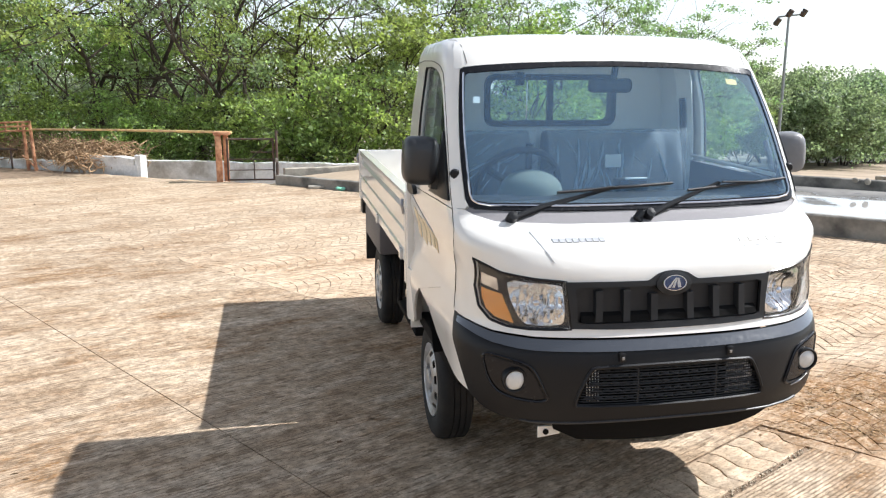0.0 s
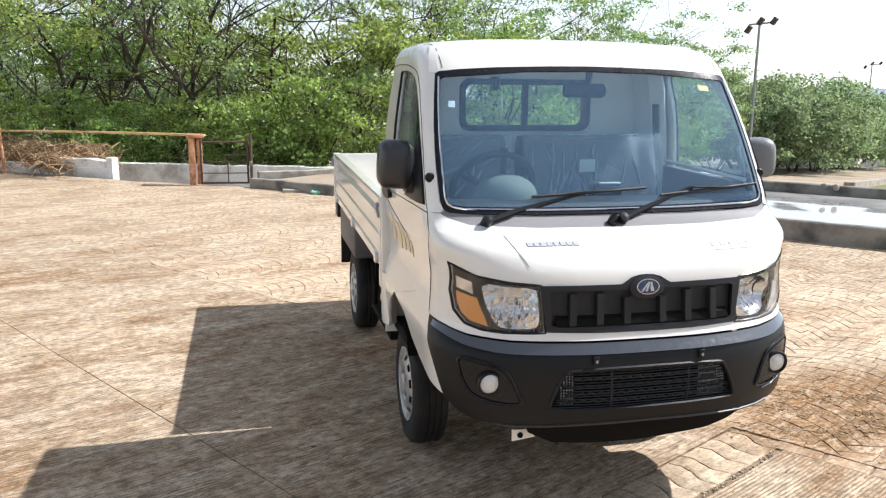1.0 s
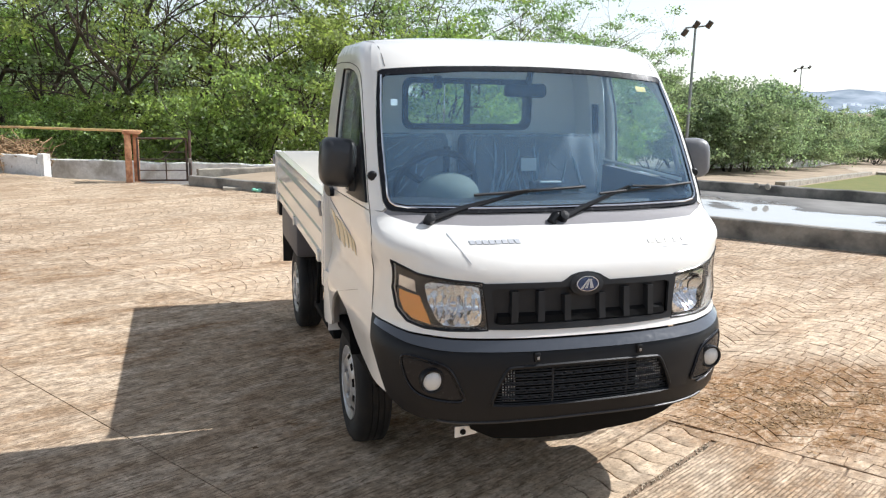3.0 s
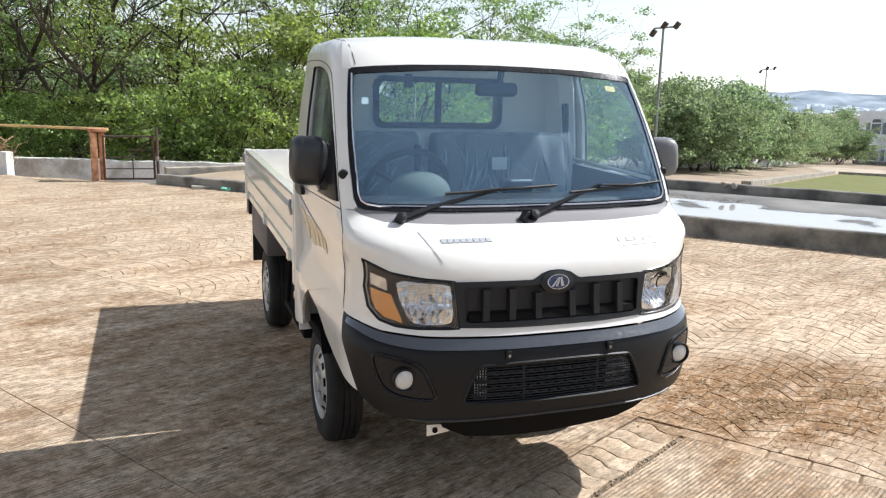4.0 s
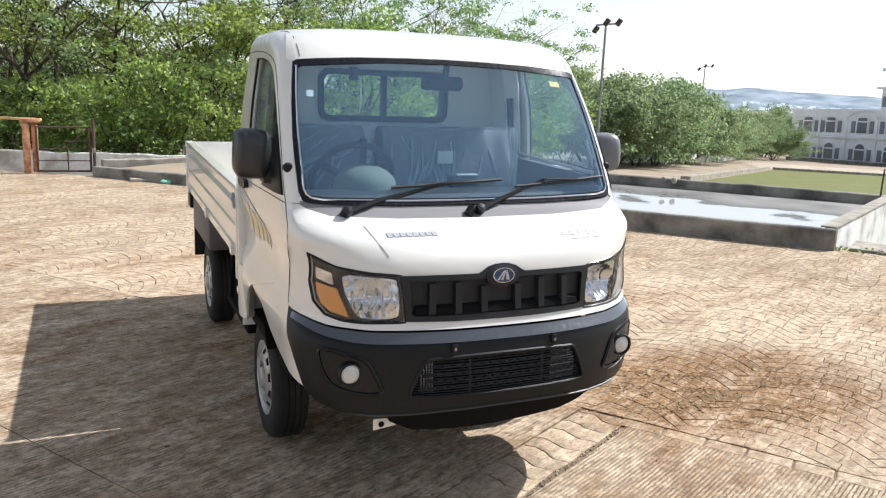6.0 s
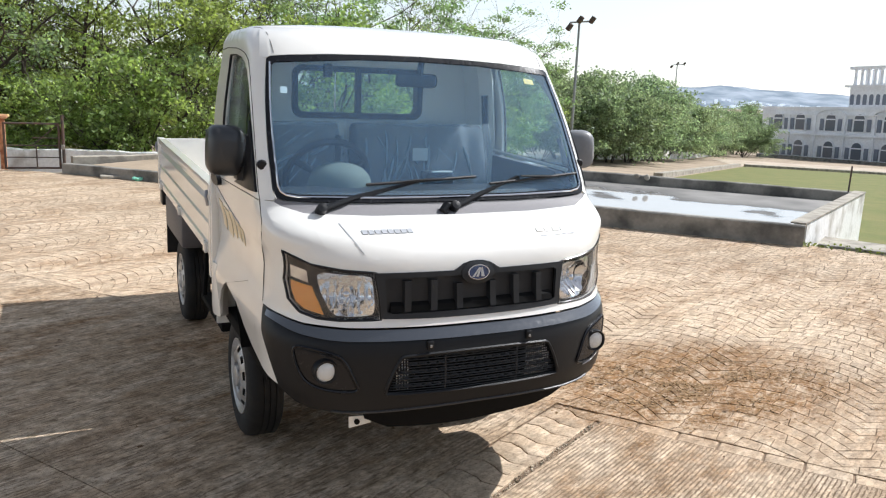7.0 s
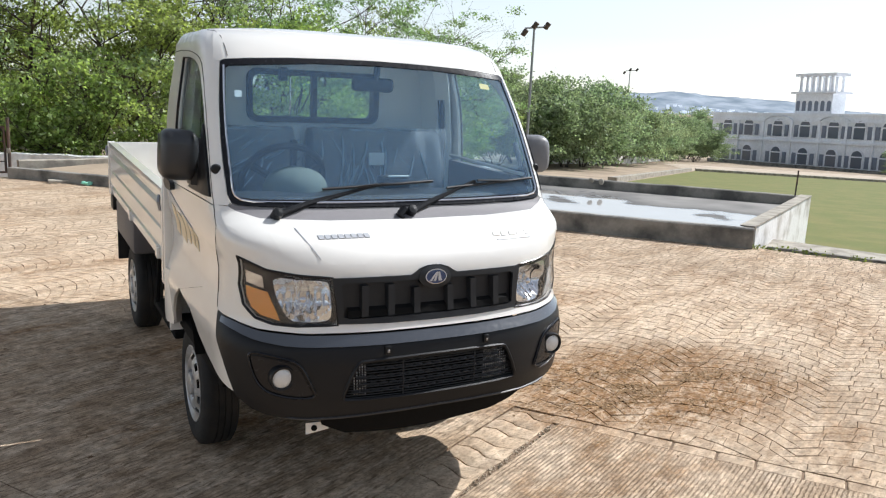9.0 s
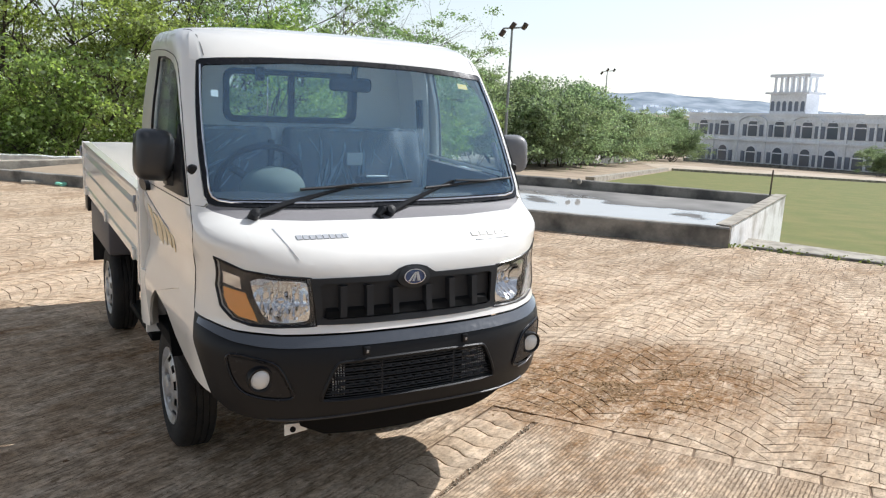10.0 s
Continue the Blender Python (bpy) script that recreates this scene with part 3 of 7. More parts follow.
# bright cooler fins at both ends
for u in [-0.345 + 0.011 * k for k in range(5)] + [0.225 + 0.0105 * k for k in range(12)]:
    top = 0.712 - max(0.0, abs(u) - 0.315) * 1.9
    bm = bmesh.new()
    tube(bm, [Vector(bumper_skin(u, z, -0.024)) for z in np.linspace(0.582, top, 5)], 0.0026, 4)
    part("cooler_fin", bm, SILVER, bumper)
bm = bmesh.new()
box(bm, (-0.46, 0.105, 0.545), (0.46, 0.135, 0.745), 0.004)
part("radiator", bm, SHADEPLASTIC, truck, "dark cooler behind the intake")
for sx in (-1, 1):
    bm = bmesh.new()
    for k in range(7):
        box(bm, (sx * 0.345 - 0.012, 0.080, 0.575 + k * 0.021), (sx * 0.345 + 0.012, 0.106, 0.585 + k * 0.021), 0.002)
    part("cooler_fins", bm, SHADEPLASTIC, truck, "dark metal fins")
    # sensor studs
    c = Vector(bumper_skin(sx * 0.216, 0.752, 0.0))
    bm = bmesh.new()
    box(bm, (c.x - 0.013, c.y - 0.012, c.z - 0.018), (c.x + 0.013, c.y + 0.02, c.z + 0.016), 0.006)
    stud = part("bracket_stud", bm, BLACK, bumper, "small black mounting stud")
    bm = bmesh.new()
    box(bm, (c.x - 0.004, c.y - 0.0145, c.z - 0.008), (c.x + 0.005, c.y - 0.010, c.z + 0.003), 0.001)
    part("stud_bolt", bm, STEEL, stud)
    # fog lamp in its pocket
    POCKET = chaikin([(-0.742, 0.752), (-0.735, 0.690), (-0.712, 0.638), (-0.674, 0.606), (-0.587, 0.589), (-0.487, 0.590), (-0.510, 0.640), (-0.535, 0.695), (-0.560, 0.723), (-0.643, 0.742)], 2)
    POCKET_IN = grow(POCKET, -0.010)
    if sx > 0:
        POCKET, POCKET_IN = mirror_poly(POCKET), mirror_poly(POCKET_IN)
    bm = bmesh.new()
    lp = [Vector(bumper_skin(u, z, 0.002)) for u, z in POCKET]
    tube(bm, lp + lp[:2], 0.0055, 6, False)
    part("fog_pocket_rim", bm, GLOSSBLACK, bumper)
    bm = bmesh.new()
    patch(bm, POCKET_IN, du=0.04, dz=0.03, off=0.001, th=0.004, skin=lambda u, z, off=0.0: bumper_skin(u, z, off + 0.003))
    part("fog_pocket", bm, GLOSSBLACK, bumper, "smooth black fog lamp pocket")
    c = Vector(bumper_skin(sx * 0.618, 0.667, 0.004))
    turn = pose(0, 0, 0, 0, 0, -90 if sx < 0 else -90)
    m = Matrix.Translation(c) @ turn
    bm = bmesh.new()
    lathe(bm, [(0.036, 0.018), (0.043, 0.020), (0.046, 0.008), (0.043, -0.02)], m, 28)
    fog = part("fog_lamp", bm, BLACK, bumper, "round fog lamp")
    bm = bmesh.new()
    lathe(bm, [(0.0, 0.022), (0.014, 0.0215), (0.028, 0.018), (0.036, 0.012), (0.036, 0.0)], m, 28)
    part("fog_lens", bm, FOGLENS, truck, "clear fog lamp lens")
    if sx > 0:
        # sun glint on the corner, laid on as a thin bright bar
        bm = bmesh.new()
        tube(bm, [bumper_skin(u, z, 0.002) for u, z in ((0.545, 0.575), (0.60, 0.580), (0.66, 0.596), (0.71, 0.625))], [0.002, 0.004, 0.004, 0.002], 6)
        part("corner_lip", bm, STEEL, bumper, "bright bar painted as a sun glint on the bumper")
        # rounded liner under the corner, before the wheel, added to shape the shadow
        bm = bmesh.new()
        edge = [(0.640, 0.20, 0.50), (0.705, 0.270, 0.49), (0.745, 0.340, 0.47), (0.780, 0.477, 0.44), (0.777, 0.640, 0.41), (0.757, 0.740, 0.40), (0.72, 0.80, 0.40)]
        rings(bm, [[Vector((0.42, y, z)), Vector((x, y, z)), Vector((x - 0.012, y, z + 0.06)), Vector((0.42, y, z + 0.06))] for x, y, z in edge], True, True)
        bmesh.ops.recalc_face_normals(bm, faces=bm.faces[:])
        part("splash_guard", bm, SHADEPLASTIC, truck, "unseen black liner added to shape the truck's shadow")
# unseen box added to stop sun leaking between cab and bed
bm = bmesh.new()
box(bm, (-0.60, 1.395, 0.56), (0.60, 1.485, 0.74), 0.01)
part("cross_member", bm, SHADEPLASTIC, truck, "unseen dark box added to block sun behind the cab")
# lower valance and cross beam under the bumper
bm = bmesh.new()
valance = lambda u, z, off=0.0: shell(u, max(z, 0.365), off - 0.045)
patch(bm, [(-0.37, 0.396), (-0.18, 0.388), (0, 0.387), (0.18, 0.398), (0.34, 0.404), (0.45, 0.425), (0.54, 0.458), (0.62, 0.50), (0.66, 0.56), (0.25, 0.56), (0, 0.56), (-0.25, 0.56), (-0.50, 0.55), (-0.47, 0.440)], du=0.06, dz=0.03, th=0.02, skin=valance)
part("lower_valance", bm, SHADEPLASTIC, truck, "black lower valance")
# bead in a lighter black, added to give the lower edge its highlight
bm = bmesh.new()
tube(bm, [bumper_skin(float(u), float(np.interp(u, [p[0] for p in BUMP_LOW], [p[1] for p in BUMP_LOW])) + 0.004, 0.001) for u in np.linspace(-0.60, 0.60, 28)], 0.005, 6)
part("bumper_lip", bm, MIRRORCASE, bumper, "rolled lower edge of the bumper, added for its highlight")
for x in (-0.20, 0.20):
    bm = bmesh.new()
    box(bm, (x - 0.035, 0.15, 0.43), (x + 0.035, 0.55, 0.50), 0.01)
    part("valance_bracket", bm, SHADEPLASTIC, truck)
bm = bmesh.new()
tube(bm, [(-0.34, 0.24, 0.44), (-0.30, 0.20, 0.425), (0.24, 0.20, 0.435), (0.28, 0.24, 0.45)], 0.020, 8)
part("stabiliser_bar", bm, SHADEPLASTIC, truck)
bm = bmesh.new()
plate(bm, [(-0.475, 0.14, 0.462), (-0.475, 0.14, 0.418), (-0.385, 0.14, 0.428), (-0.42, 0.14, 0.460)], (0, -1, 0), 0.008)
hook = part("tow_bracket", bm, WHITE, truck, "white tow bracket plate")
bm = bmesh.new()
lathe(bm, [(0, 0.004), (0.011, 0.003), (0.011, -0.004)], Matrix.Translation((-0.445, 0.137, 0.440)) @ pose(0, 0, 0, 0, 0, -90), 12)
part("tow_bolt", bm, SHADEPLASTIC, hook)

# ---- grille and emblem ----
bm = bmesh.new()
patch(bm, GR, [FIELD], du=0.04, dz=0.02, off=0.006, th=0.012)
grille = part("grille", bm, GRILLEBLACK, truck, "black plastic front grille")
bm = bmesh.new()
patch(bm, grow(FIELD, 0.004), du=0.05, dz=0.03, off=-0.014, th=0.006)
part("grille_back", bm, DEEPBLACK, grille)
for u in (-0.303, -0.194, -0.082, 0.070, 0.181, 0.296):
    bm = bmesh.new()
    for v in rings(bm, [[shell(u + a, z, o) for a, o in ((-0.019, -0.015), (-0.014, 0.010), (0.013, 0.010), (0.019, -0.015))] for z in np.linspace(0.870, 0.982 if abs(u) > 0.1 else 0.965, 5)], True, True):
        pass
    part("grille_bar", bm, GRILLEBLACK, grille)
edges_u = [-0.385, -0.303, -0.194, -0.082, 0.070, 0.181, 0.296, 0.385]
for a, b in zip(edges_u, edges_u[1:]):
    bm = bmesh.new()
    ua, ub = a + 0.014, b - 0.014
    rings(bm, [[shell(u, z, o) for z, o in ((0.867, -0.012), (0.870, 0.005), (0.892, 0.001), (0.904, -0.012))] for u in np.linspace(ua, ub, 5)], True, True)
    part("grille_ledge", bm, SHADEPLASTIC, grille)


def oval(bm, cu, cz, ru, rz, o0, o1, dome=0.0, inner=None, seg=36):
    """An oval disc or ring on the cab's skin."""
    lp = lambda k, o: [shell(cu + ru * k * math.cos(2 * math.pi * i / seg), cz + rz * k * math.sin(2 * math.pi * i / seg), o) for i in range(seg)]
    if inner is None:
        rows = rings(bm, [lp(1, o0), lp(1, o1), lp(0.85, o1 + dome * 0.4), lp(0.5, o1 + dome * 0.85), lp(0.1, o1 + dome)], True, False)
        bm.faces.new(rows[-1])
    else:
        rings(bm, [lp(1, o0), lp(0.98, o1), lp(inner + 0.02, o1), lp(inner, o0)], True, False)
    bmesh.ops.recalc_face_normals(bm, faces=bm.faces[:])


bm = bmesh.new()
oval(bm, 0, 0.999, 0.074, 0.041, -0.006, 0.009, 0.004)
boss = part("emblem_boss", bm, GRILLEBLACK, grille)
bm = bmesh.new()
oval(bm, 0, 1.001, 0.050, 0.028, 0.006, 0.0175, inner=0.86)
part("emblem_ring", bm, CHROME, grille, "chrome oval ring")
bm = bmesh.new()
oval(bm, 0, 1.001, 0.044, 0.0245, 0.006, 0.0135, 0.001)
part("emblem_field", bm, BLUE, grille, "dark blue oval badge")
for du0, du1, lean in ((-0.032, -0.020, 0.016), (-0.014, -0.002, 0.012), (0.010, 0.026, 0.004)):
    bm = bmesh.new()
    patch(bm, [(du0, 0.985), (du1, 0.985), (du1 * 0.5 + lean, 1.018), (du0 * 0.5 + lean, 1.018)], du=0.05, dz=0.05, off=0.0175, th=0.004)
    part("emblem_stroke", bm, CHROME, grille)

# ---- headlamps ----
for sx in (-1, 1):
    P = (lambda q: q) if sx < 0 else mirror_poly
    bm = bmesh.new()
    patch(bm, P(LAMP), [P(BULB)], du=0.04, dz=0.03, off=-0.012, th=0.004)
    lamp = part("headlamp", bm, GLOSSBLACK, truck, "wraparound headlamp under a clear lens")
    bm = bmesh.new()
    lp = [Vector(shell(u, z, -0.001)) for u, z in dense(P(LAMP))]
    tube(bm, lp + lp[:2], 0.0050, 6, False)
    part("lamp_edge", bm, GLOSSBLACK, lamp)
    bm = bmesh.new()
    bowl = P(BULB)
    cu, cz = sum(p[0] for p in bowl) / len(bowl), sum(p[1] for p in bowl) / len(bowl)
    wide, tall = 0.115, 0.072

    def bowl_skin(u, z, off=0.0):
        """A deep bowl cut into upright flutes and a few steps."""
        r2 = min(1.0, ((u - cu) / wide) ** 2 + ((z - cz) / tall) ** 2)
        flute = 0.0085 * abs(math.sin(math.pi * (u - cu) / 0.030)) + 0.003 * abs(math.sin(math.pi * (z - cz) / 0.055))
        return shell(u, z, off - 0.014 - 0.055 * (1 - r2) ** 0.7 - flute * (1.15 - r2))

    patch(bm, grow(bowl, 0.004), du=0.0055, dz=0.009, th=0.002, skin=bowl_skin)
    part("reflector", bm, REFLECTOR, lamp, "faceted silver reflector", angle=18)
    bm = bmesh.new()
    bmesh.ops.create_uvsphere(bm, u_segments=14, v_segments=8, radius=0.018, matrix=Matrix.Translation(shell(cu, cz, -0.045)))
    part("bulb", bm, CHROME, lamp)
    bm = bmesh.new()
    patch(bm, P(AMB)[::1], du=0.03, dz=0.02, off=-0.006, th=0.005)
    part("indicator", bm, AMBER if sx < 0 else FOGLENS, lamp, "amber indicator" if sx < 0 else "pale indicator lens")
    bm = bmesh.new()
    patch(bm, P(SIDE_LAMP), du=0.03, dz=0.02, off=-0.007, th=0.004)
    part("side_lamp", bm, REFLECTOR, lamp, "small silver side lamp")
    bm = bmesh.new()
    patch(bm, P(grow(LAMP, -0.006)), du=0.04, dz=0.03, off=0.001, th=0.003)
    lens = part("lamp_lens", bm, LENS, lamp, "clear lamp lens")
    lens.visible_shadow = False
for u0, u1, z0 in ((-0.432, -0.224, 1.146), (0.318, 0.522, 1.132)):
    n = 8 if u0 < 0 else 5
    for k in range(n):
        w = (u1 - u0) / n
        a = u0 + k * w
        bm2 = bmesh.new()
        h = 0.011 if u0 < 0 else 0.013
        patch(bm2, [(a, z0 - 0.006), (a + w * 0.78, z0 - 0.006), (a + w * 0.78, z0 - 0.006 + h), (a, z0 - 0.006 + h)], du=0.5, dz=0.5, off=0.003, th=0.003)
        part("badge_bar", bm2, DECALGREY if u0 < 0 else WHITE, truck, "small plain badge bar")
bm = bmesh.new()
patch(bm, [(0.33, 1.112), (0.51, 1.114), (0.51, 1.118), (0.33, 1.116)], du=0.1, dz=0.5, off=0.0025, th=0.003)
part("badge_line", bm, DECALGREY, truck)
bm = bmesh.new()
patch(bm, [(-0.503, 1.172), (-0.461, 1.079), (-0.459, 1.080), (-0.498, 1.173)], du=0.1, dz=0.03, off=0.002, th=0.002)
part("bonnet_crease", bm, DECALGREY, truck, "slanting grey bonnet line")

# ---- wipers ----
for pv, el, ar, b0, b1 in (((-0.535, 0.325, 1.212), (-0.40, 0.375, 1.243), (-0.10, 0.405, 1.308), (-0.335, 0.402, 1.293), (0.145, 0.412, 1.318)),
                           ((0.010, 0.322, 1.208), (0.10, 0.36, 1.235), (0.345, 0.408, 1.318), (0.205, 0.398, 1.290), (0.652, 0.432, 1.325))):
    pv, el, ar, b0, b1 = (Vector(p) for p in (pv, el, ar, b0, b1))
    bm = bmesh.new()
    tube(bm, [pv, el, el.lerp(ar, 0.5), ar], [0.013, 0.013, 0.008, 0.006], 8)
    wiper = part("wiper", bm, BLACK, truck, "black windscreen wiper")
    bm = bmesh.new()
    lathe(bm, [(0, -0.03), (0.018, -0.028), (0.021, -0.01), (0.021, 0.05)], Matrix.Translation(pv) @ pose(0, 0, 0, 0, 0, 90) @ pose(0, 0, 0, 0, 35, 0), 14)
    part("pivot_cap", bm, BLACK, wiper)
    bm = bmesh.new()
    tube(bm, [b0.lerp(b1, k / 8) + Vector((0, -0.008 - 0.006 * math.sin(math.pi * k / 8), 0.002)) for k in range(9)], 0.0062, 6)
    part("blade", bm, DEEPBLACK, wiper)
    for k in (0.3, 0.7):
        q = b0.lerp(b1, k)
        bm = bmesh.new()
        tube(bm, [ar + (q - ar) * 0.05 + Vector((0, -0.014, 0.004)), q + Vector((0, -0.016, 0.003))], 0.005, 5)
        part("blade_yoke", bm, DEEPBLACK, wiper)
bm = bmesh.new()
tube(bm, [(-0.02, 0.318, 1.222), (-0.045, 0.308, 1.20), (-0.03, 0.30, 1.185)], [0.018, 0.016, 0.010], 8)
part("washer_nozzle", bm, BLACK, truck)

# ---- door mirrors ----
for sx in (-1, 1):
    bm = bmesh.new()
    x0, x1 = sx * 0.760, sx * 0.895
    loops = []
    for y, k in ((0.640, 0.40), (0.645, 0.68), (0.655, 0.84), (0.672, 0.95), (0.70, 1.0), (0.745, 0.98), (0.765, 0.90)):
        lp = []
        cx, cz, hx, hz = (-0.812, 1.398, 0.074 * k, 0.099 * k) if sx < 0 else (0.862, 1.410, 0.042 * k, 0.088 * k)
        for i in range(24):
            a = 2 * math.pi * i / 24
            c, s = math.cos(a), math.sin(a)
            lp.append(Vector((cx + hx * math.copysign(abs(c) ** 0.5, c) + 0.010 * s, y, cz + hz * math.copysign(abs(s) ** 0.5, s) - 0.012 * c * sx * -1)))
        loops.append(lp)
    if sx > 0:
        swing = Matrix.Translation((0.862, 0.70, 0)) @ Matrix.Rotation(radians(64), 4, "Z") @ Matrix.Translation((-0.862, -0.70, 0))
        loops = [[swing @ p for p in lp] for lp in loops]
    rings(bm, loops[::-1] if sx < 0 else loops, True, True)
    bmesh.ops.recalc_face_normals(bm, faces=bm.faces[:])
    mir = part("door_mirror", bm, MIRRORCASE if sx < 0 else MIRRORSUN, truck, "black door mirror" if sx < 0 else "black door mirror folded back, painted lighter as sunlit")
    bm = bmesh.new()
    rings(bm, [[Vector((sx * x, y, z)) for x, y, z in ((0.715, 0.60, z0), (0.775, 0.67, z0), (0.775, 0.74, z0), (0.715, 0.76, z0))] for z0 in (1.285, 1.34)], True, True)
    bmesh.ops.recalc_face_normals(bm, faces=bm.faces[:])
    part("mirror_foot", bm, BLACK, mir)
    bm = bmesh.new()
    tube(bm, [(sx * 0.735, 0.62, 1.29), (sx * 0.738, 0.66, 1.38), (sx * 0.732, 0.70, 1.46)], 0.012, 8)
    part("mirror_stay", bm, GREYPLASTIC, mir)
    bm = bmesh.new()
    box(bm, ((x0 + x1) / 2 - 0.05 if sx < 0 else 0.832, 0.766, 1.345), ((x0 + x1) / 2 + 0.05 if sx < 0 else 0.892, 0.770, 1.475), 0.0, None if sx < 0 else swing)
    part("mirror_glass", bm, CHROME, mir, "mirror glass")

# ---- inside the cab ----
bm = bmesh.new()
rings(bm, [[Vector((x, y, z)) for y, z in ((0.44, 1.20), (0.50, 1.252), (0.62, 1.262), (0.74, 1.245), (0.80, 1.18), (0.82, 0.95), (0.60, 0.85), (0.42, 1.0))] for x in (-0.68, -0.4, 0, 0.4, 0.68)], True, True)
dash = part("dashboard", bm, DASH, truck, "dark dashboard")
bm = bmesh.new()
for_dome = []
for k in range(9):
    a = math.pi / 2 * k / 8
    for_dome.append([Vector((-0.345 + 0.135 * math.cos(a) * math.cos(2 * math.pi * i / 24), 0.70 + 0.13 * math.cos(a) * math.sin(2 * math.pi * i / 24), 1.245 + 0.108 * math.sin(a) ** 0.8)) for i in range(24)])
rings(bm, for_dome, True, True)
part("instrument_hood", bm, HOOD_DIAL, dash, "rounded pale green-grey instrument hood")
bm = bmesh.new()
box(bm, (0.02, 0.62, 1.255), (0.15, 0.70, 1.315), 0.012)
box_ob = part("dash_tray", bm, DASH, dash)
bm = bmesh.new()
box(bm, (0.045, 0.615, 1.312), (0.14, 0.63, 1.319), 0.002)
part("paper_slip", bm, PAPER, dash)
turn = Matrix.Translation((-0.333, 0.93, 1.262)) @ pose(0, 0, 0, -62, 0, 0)
bm = bmesh.new()
tube(bm, [turn @ Vector((0.185 * math.cos(2 * math.pi * k / 40), 0.185 * math.sin(2 * math.pi * k / 40), 0)) for k in range(42)], 0.016, 8, False)
wheel = part("steering_wheel", bm, DEEPBLACK, truck, "black three-spoke steering wheel")
for a in (90, 210, 330):
    bm = bmesh.new()
    tube(bm, [turn @ Vector((0.04 * math.cos(radians(a)), 0.04 * math.sin(radians(a)), -0.02)), turn @ Vector((0.18 * math.cos(radians(a)), 0.18 * math.sin(radians(a)), 0))], 0.016, 8)
    part("spoke", bm, DASH, wheel)
bm = bmesh.new()
lathe(bm, [(0, 0.03), (0.05, 0.025), (0.07, 0.0), (0.05, -0.04)], turn @ pose(0, 0, 0, 0, -90, 0), 20)
part("wheel_boss", bm, DASH, wheel)
bm = bmesh.new()
tube(bm, [turn @ Vector((0, 0, -0.02)), (-0.333, 0.72, 1.08)], 0.03, 10)
part("steering_column", bm, DASH, wheel)
for x0, x1 in ((-0.60, -0.185), (-0.125, 0.60)):
    bm = bmesh.new()
    cx, hw = (x0 + x1) / 2, (x1 - x0) / 2
    loops = []
    for z, d, k in ((0.86, 0.11, 0.98), (1.05, 0.10, 1.0), (1.25, 0.09, 1.0), (1.40, 0.08, 0.995), (1.462, 0.072, 0.985), (1.482, 0.055, 0.96), (1.488, 0.03, 0.92)):
        yc = 1.14 + (z - 0.86) * 0.17
        lp = []
        for i in range(20):
            a = 2 * math.pi * i / 20
            c, s = math.cos(a), math.sin(a)
            lp.append(Vector((cx + hw * k * math.copysign(abs(c) ** 0.3, c), yc + d * math.copysign(abs(s) ** 0.6, s), z)))
        loops.append(lp)
    rings(bm, loops, True, True)
    seat = part("seat_back", bm, SEAT, truck, "blue-grey seat back under clear plastic wrap")
    bm = bmesh.new()
    box(bm, (x0, 0.72, 0.78), (x1, 1.16, 0.92), 0.05, seg=3)
    part("seat_cushion", bm, SEAT, seat)
    # creased wrap over the back
    bm = bmesh.new()
    rnd = random.Random(int(cx * 1000) + 7)
    nx, nz = int(70 * (x1 - x0)), 34
    grid = []
    for j in range(nz + 1):
        z = 0.92 + 0.575 * j / nz
        row = []
        for i in range(nx + 1):
            x = x0 + (x1 - x0) * i / nx
            fold = noise.noise(Vector((x * 9 + cx * 7, z * 3.5 + x * 4, cx * 5))) + 0.7 * noise.noise(Vector((x * 26 + z * 9, z * 7, 3 + cx)))
            y = 1.14 + (z - 0.86) * 0.17 - 0.112 + 0.02 * max(0, (z - 1.38) / 0.1) ** 2 - 0.020 * abs(fold)
            row.append(bm.verts.new((x, y, z)))
        grid.append(row)
    for r0, r1 in zip(grid, grid[1:]):
        for i in range(nx):
            bm.faces.new((r0[i], r0[i + 1], r1[i + 1], r1[i]))
    part("plastic_wrap", bm, WRAP, seat, "creased clear plastic wrap", angle=20)
    # glints on the wrap's folds, painted as pale tubes: long runs down from the top edge, a few short ones across
    bm = bmesh.new()

    def on_wrap(x, z):
        x, z = min(max(x, x0 + 0.01), x1 - 0.01), min(max(z, 1.0), 1.478)
        return (x, 1.14 + (z - 0.86) * 0.17 - 0.124 + 0.02 * max(0, (z - 1.38) / 0.1) ** 2, z)

    for k in range(int(34 * (x1 - x0))):
        near = x0 + (x1 - x0) * (0.30 if x0 > -0.3 else 0.55)
        x, z = rnd.gauss(near, 0.13 if x0 > -0.3 else 0.11), rnd.uniform(1.28, 1.475)
        a = radians(-92 if x0 > -0.3 else -132) + rnd.gauss(0, 0.32)
        ln, bend = rnd.uniform(0.05, 0.24), rnd.gauss(0, 0.22)
        pts = [on_wrap(x + ln * f * math.cos(a + bend * f), z + ln * f * math.sin(a + bend * f)) for f in np.linspace(0, 1, 7)]
        w = rnd.uniform(0.002, 0.0095)
        tube(bm, pts, [w * 0.2, w * 0.7, w, w * 0.8, w * 1.1, w * 0.6, w * 0.2], 4)
    for k in range(int(14 * (x1 - x0))):
        x, z = rnd.uniform(x0 + 0.03, x1 - 0.05), rnd.uniform(1.10, 1.44)
        a, ln = rnd.uniform(-0.6, 0.6), rnd.uniform(0.02, 0.08)
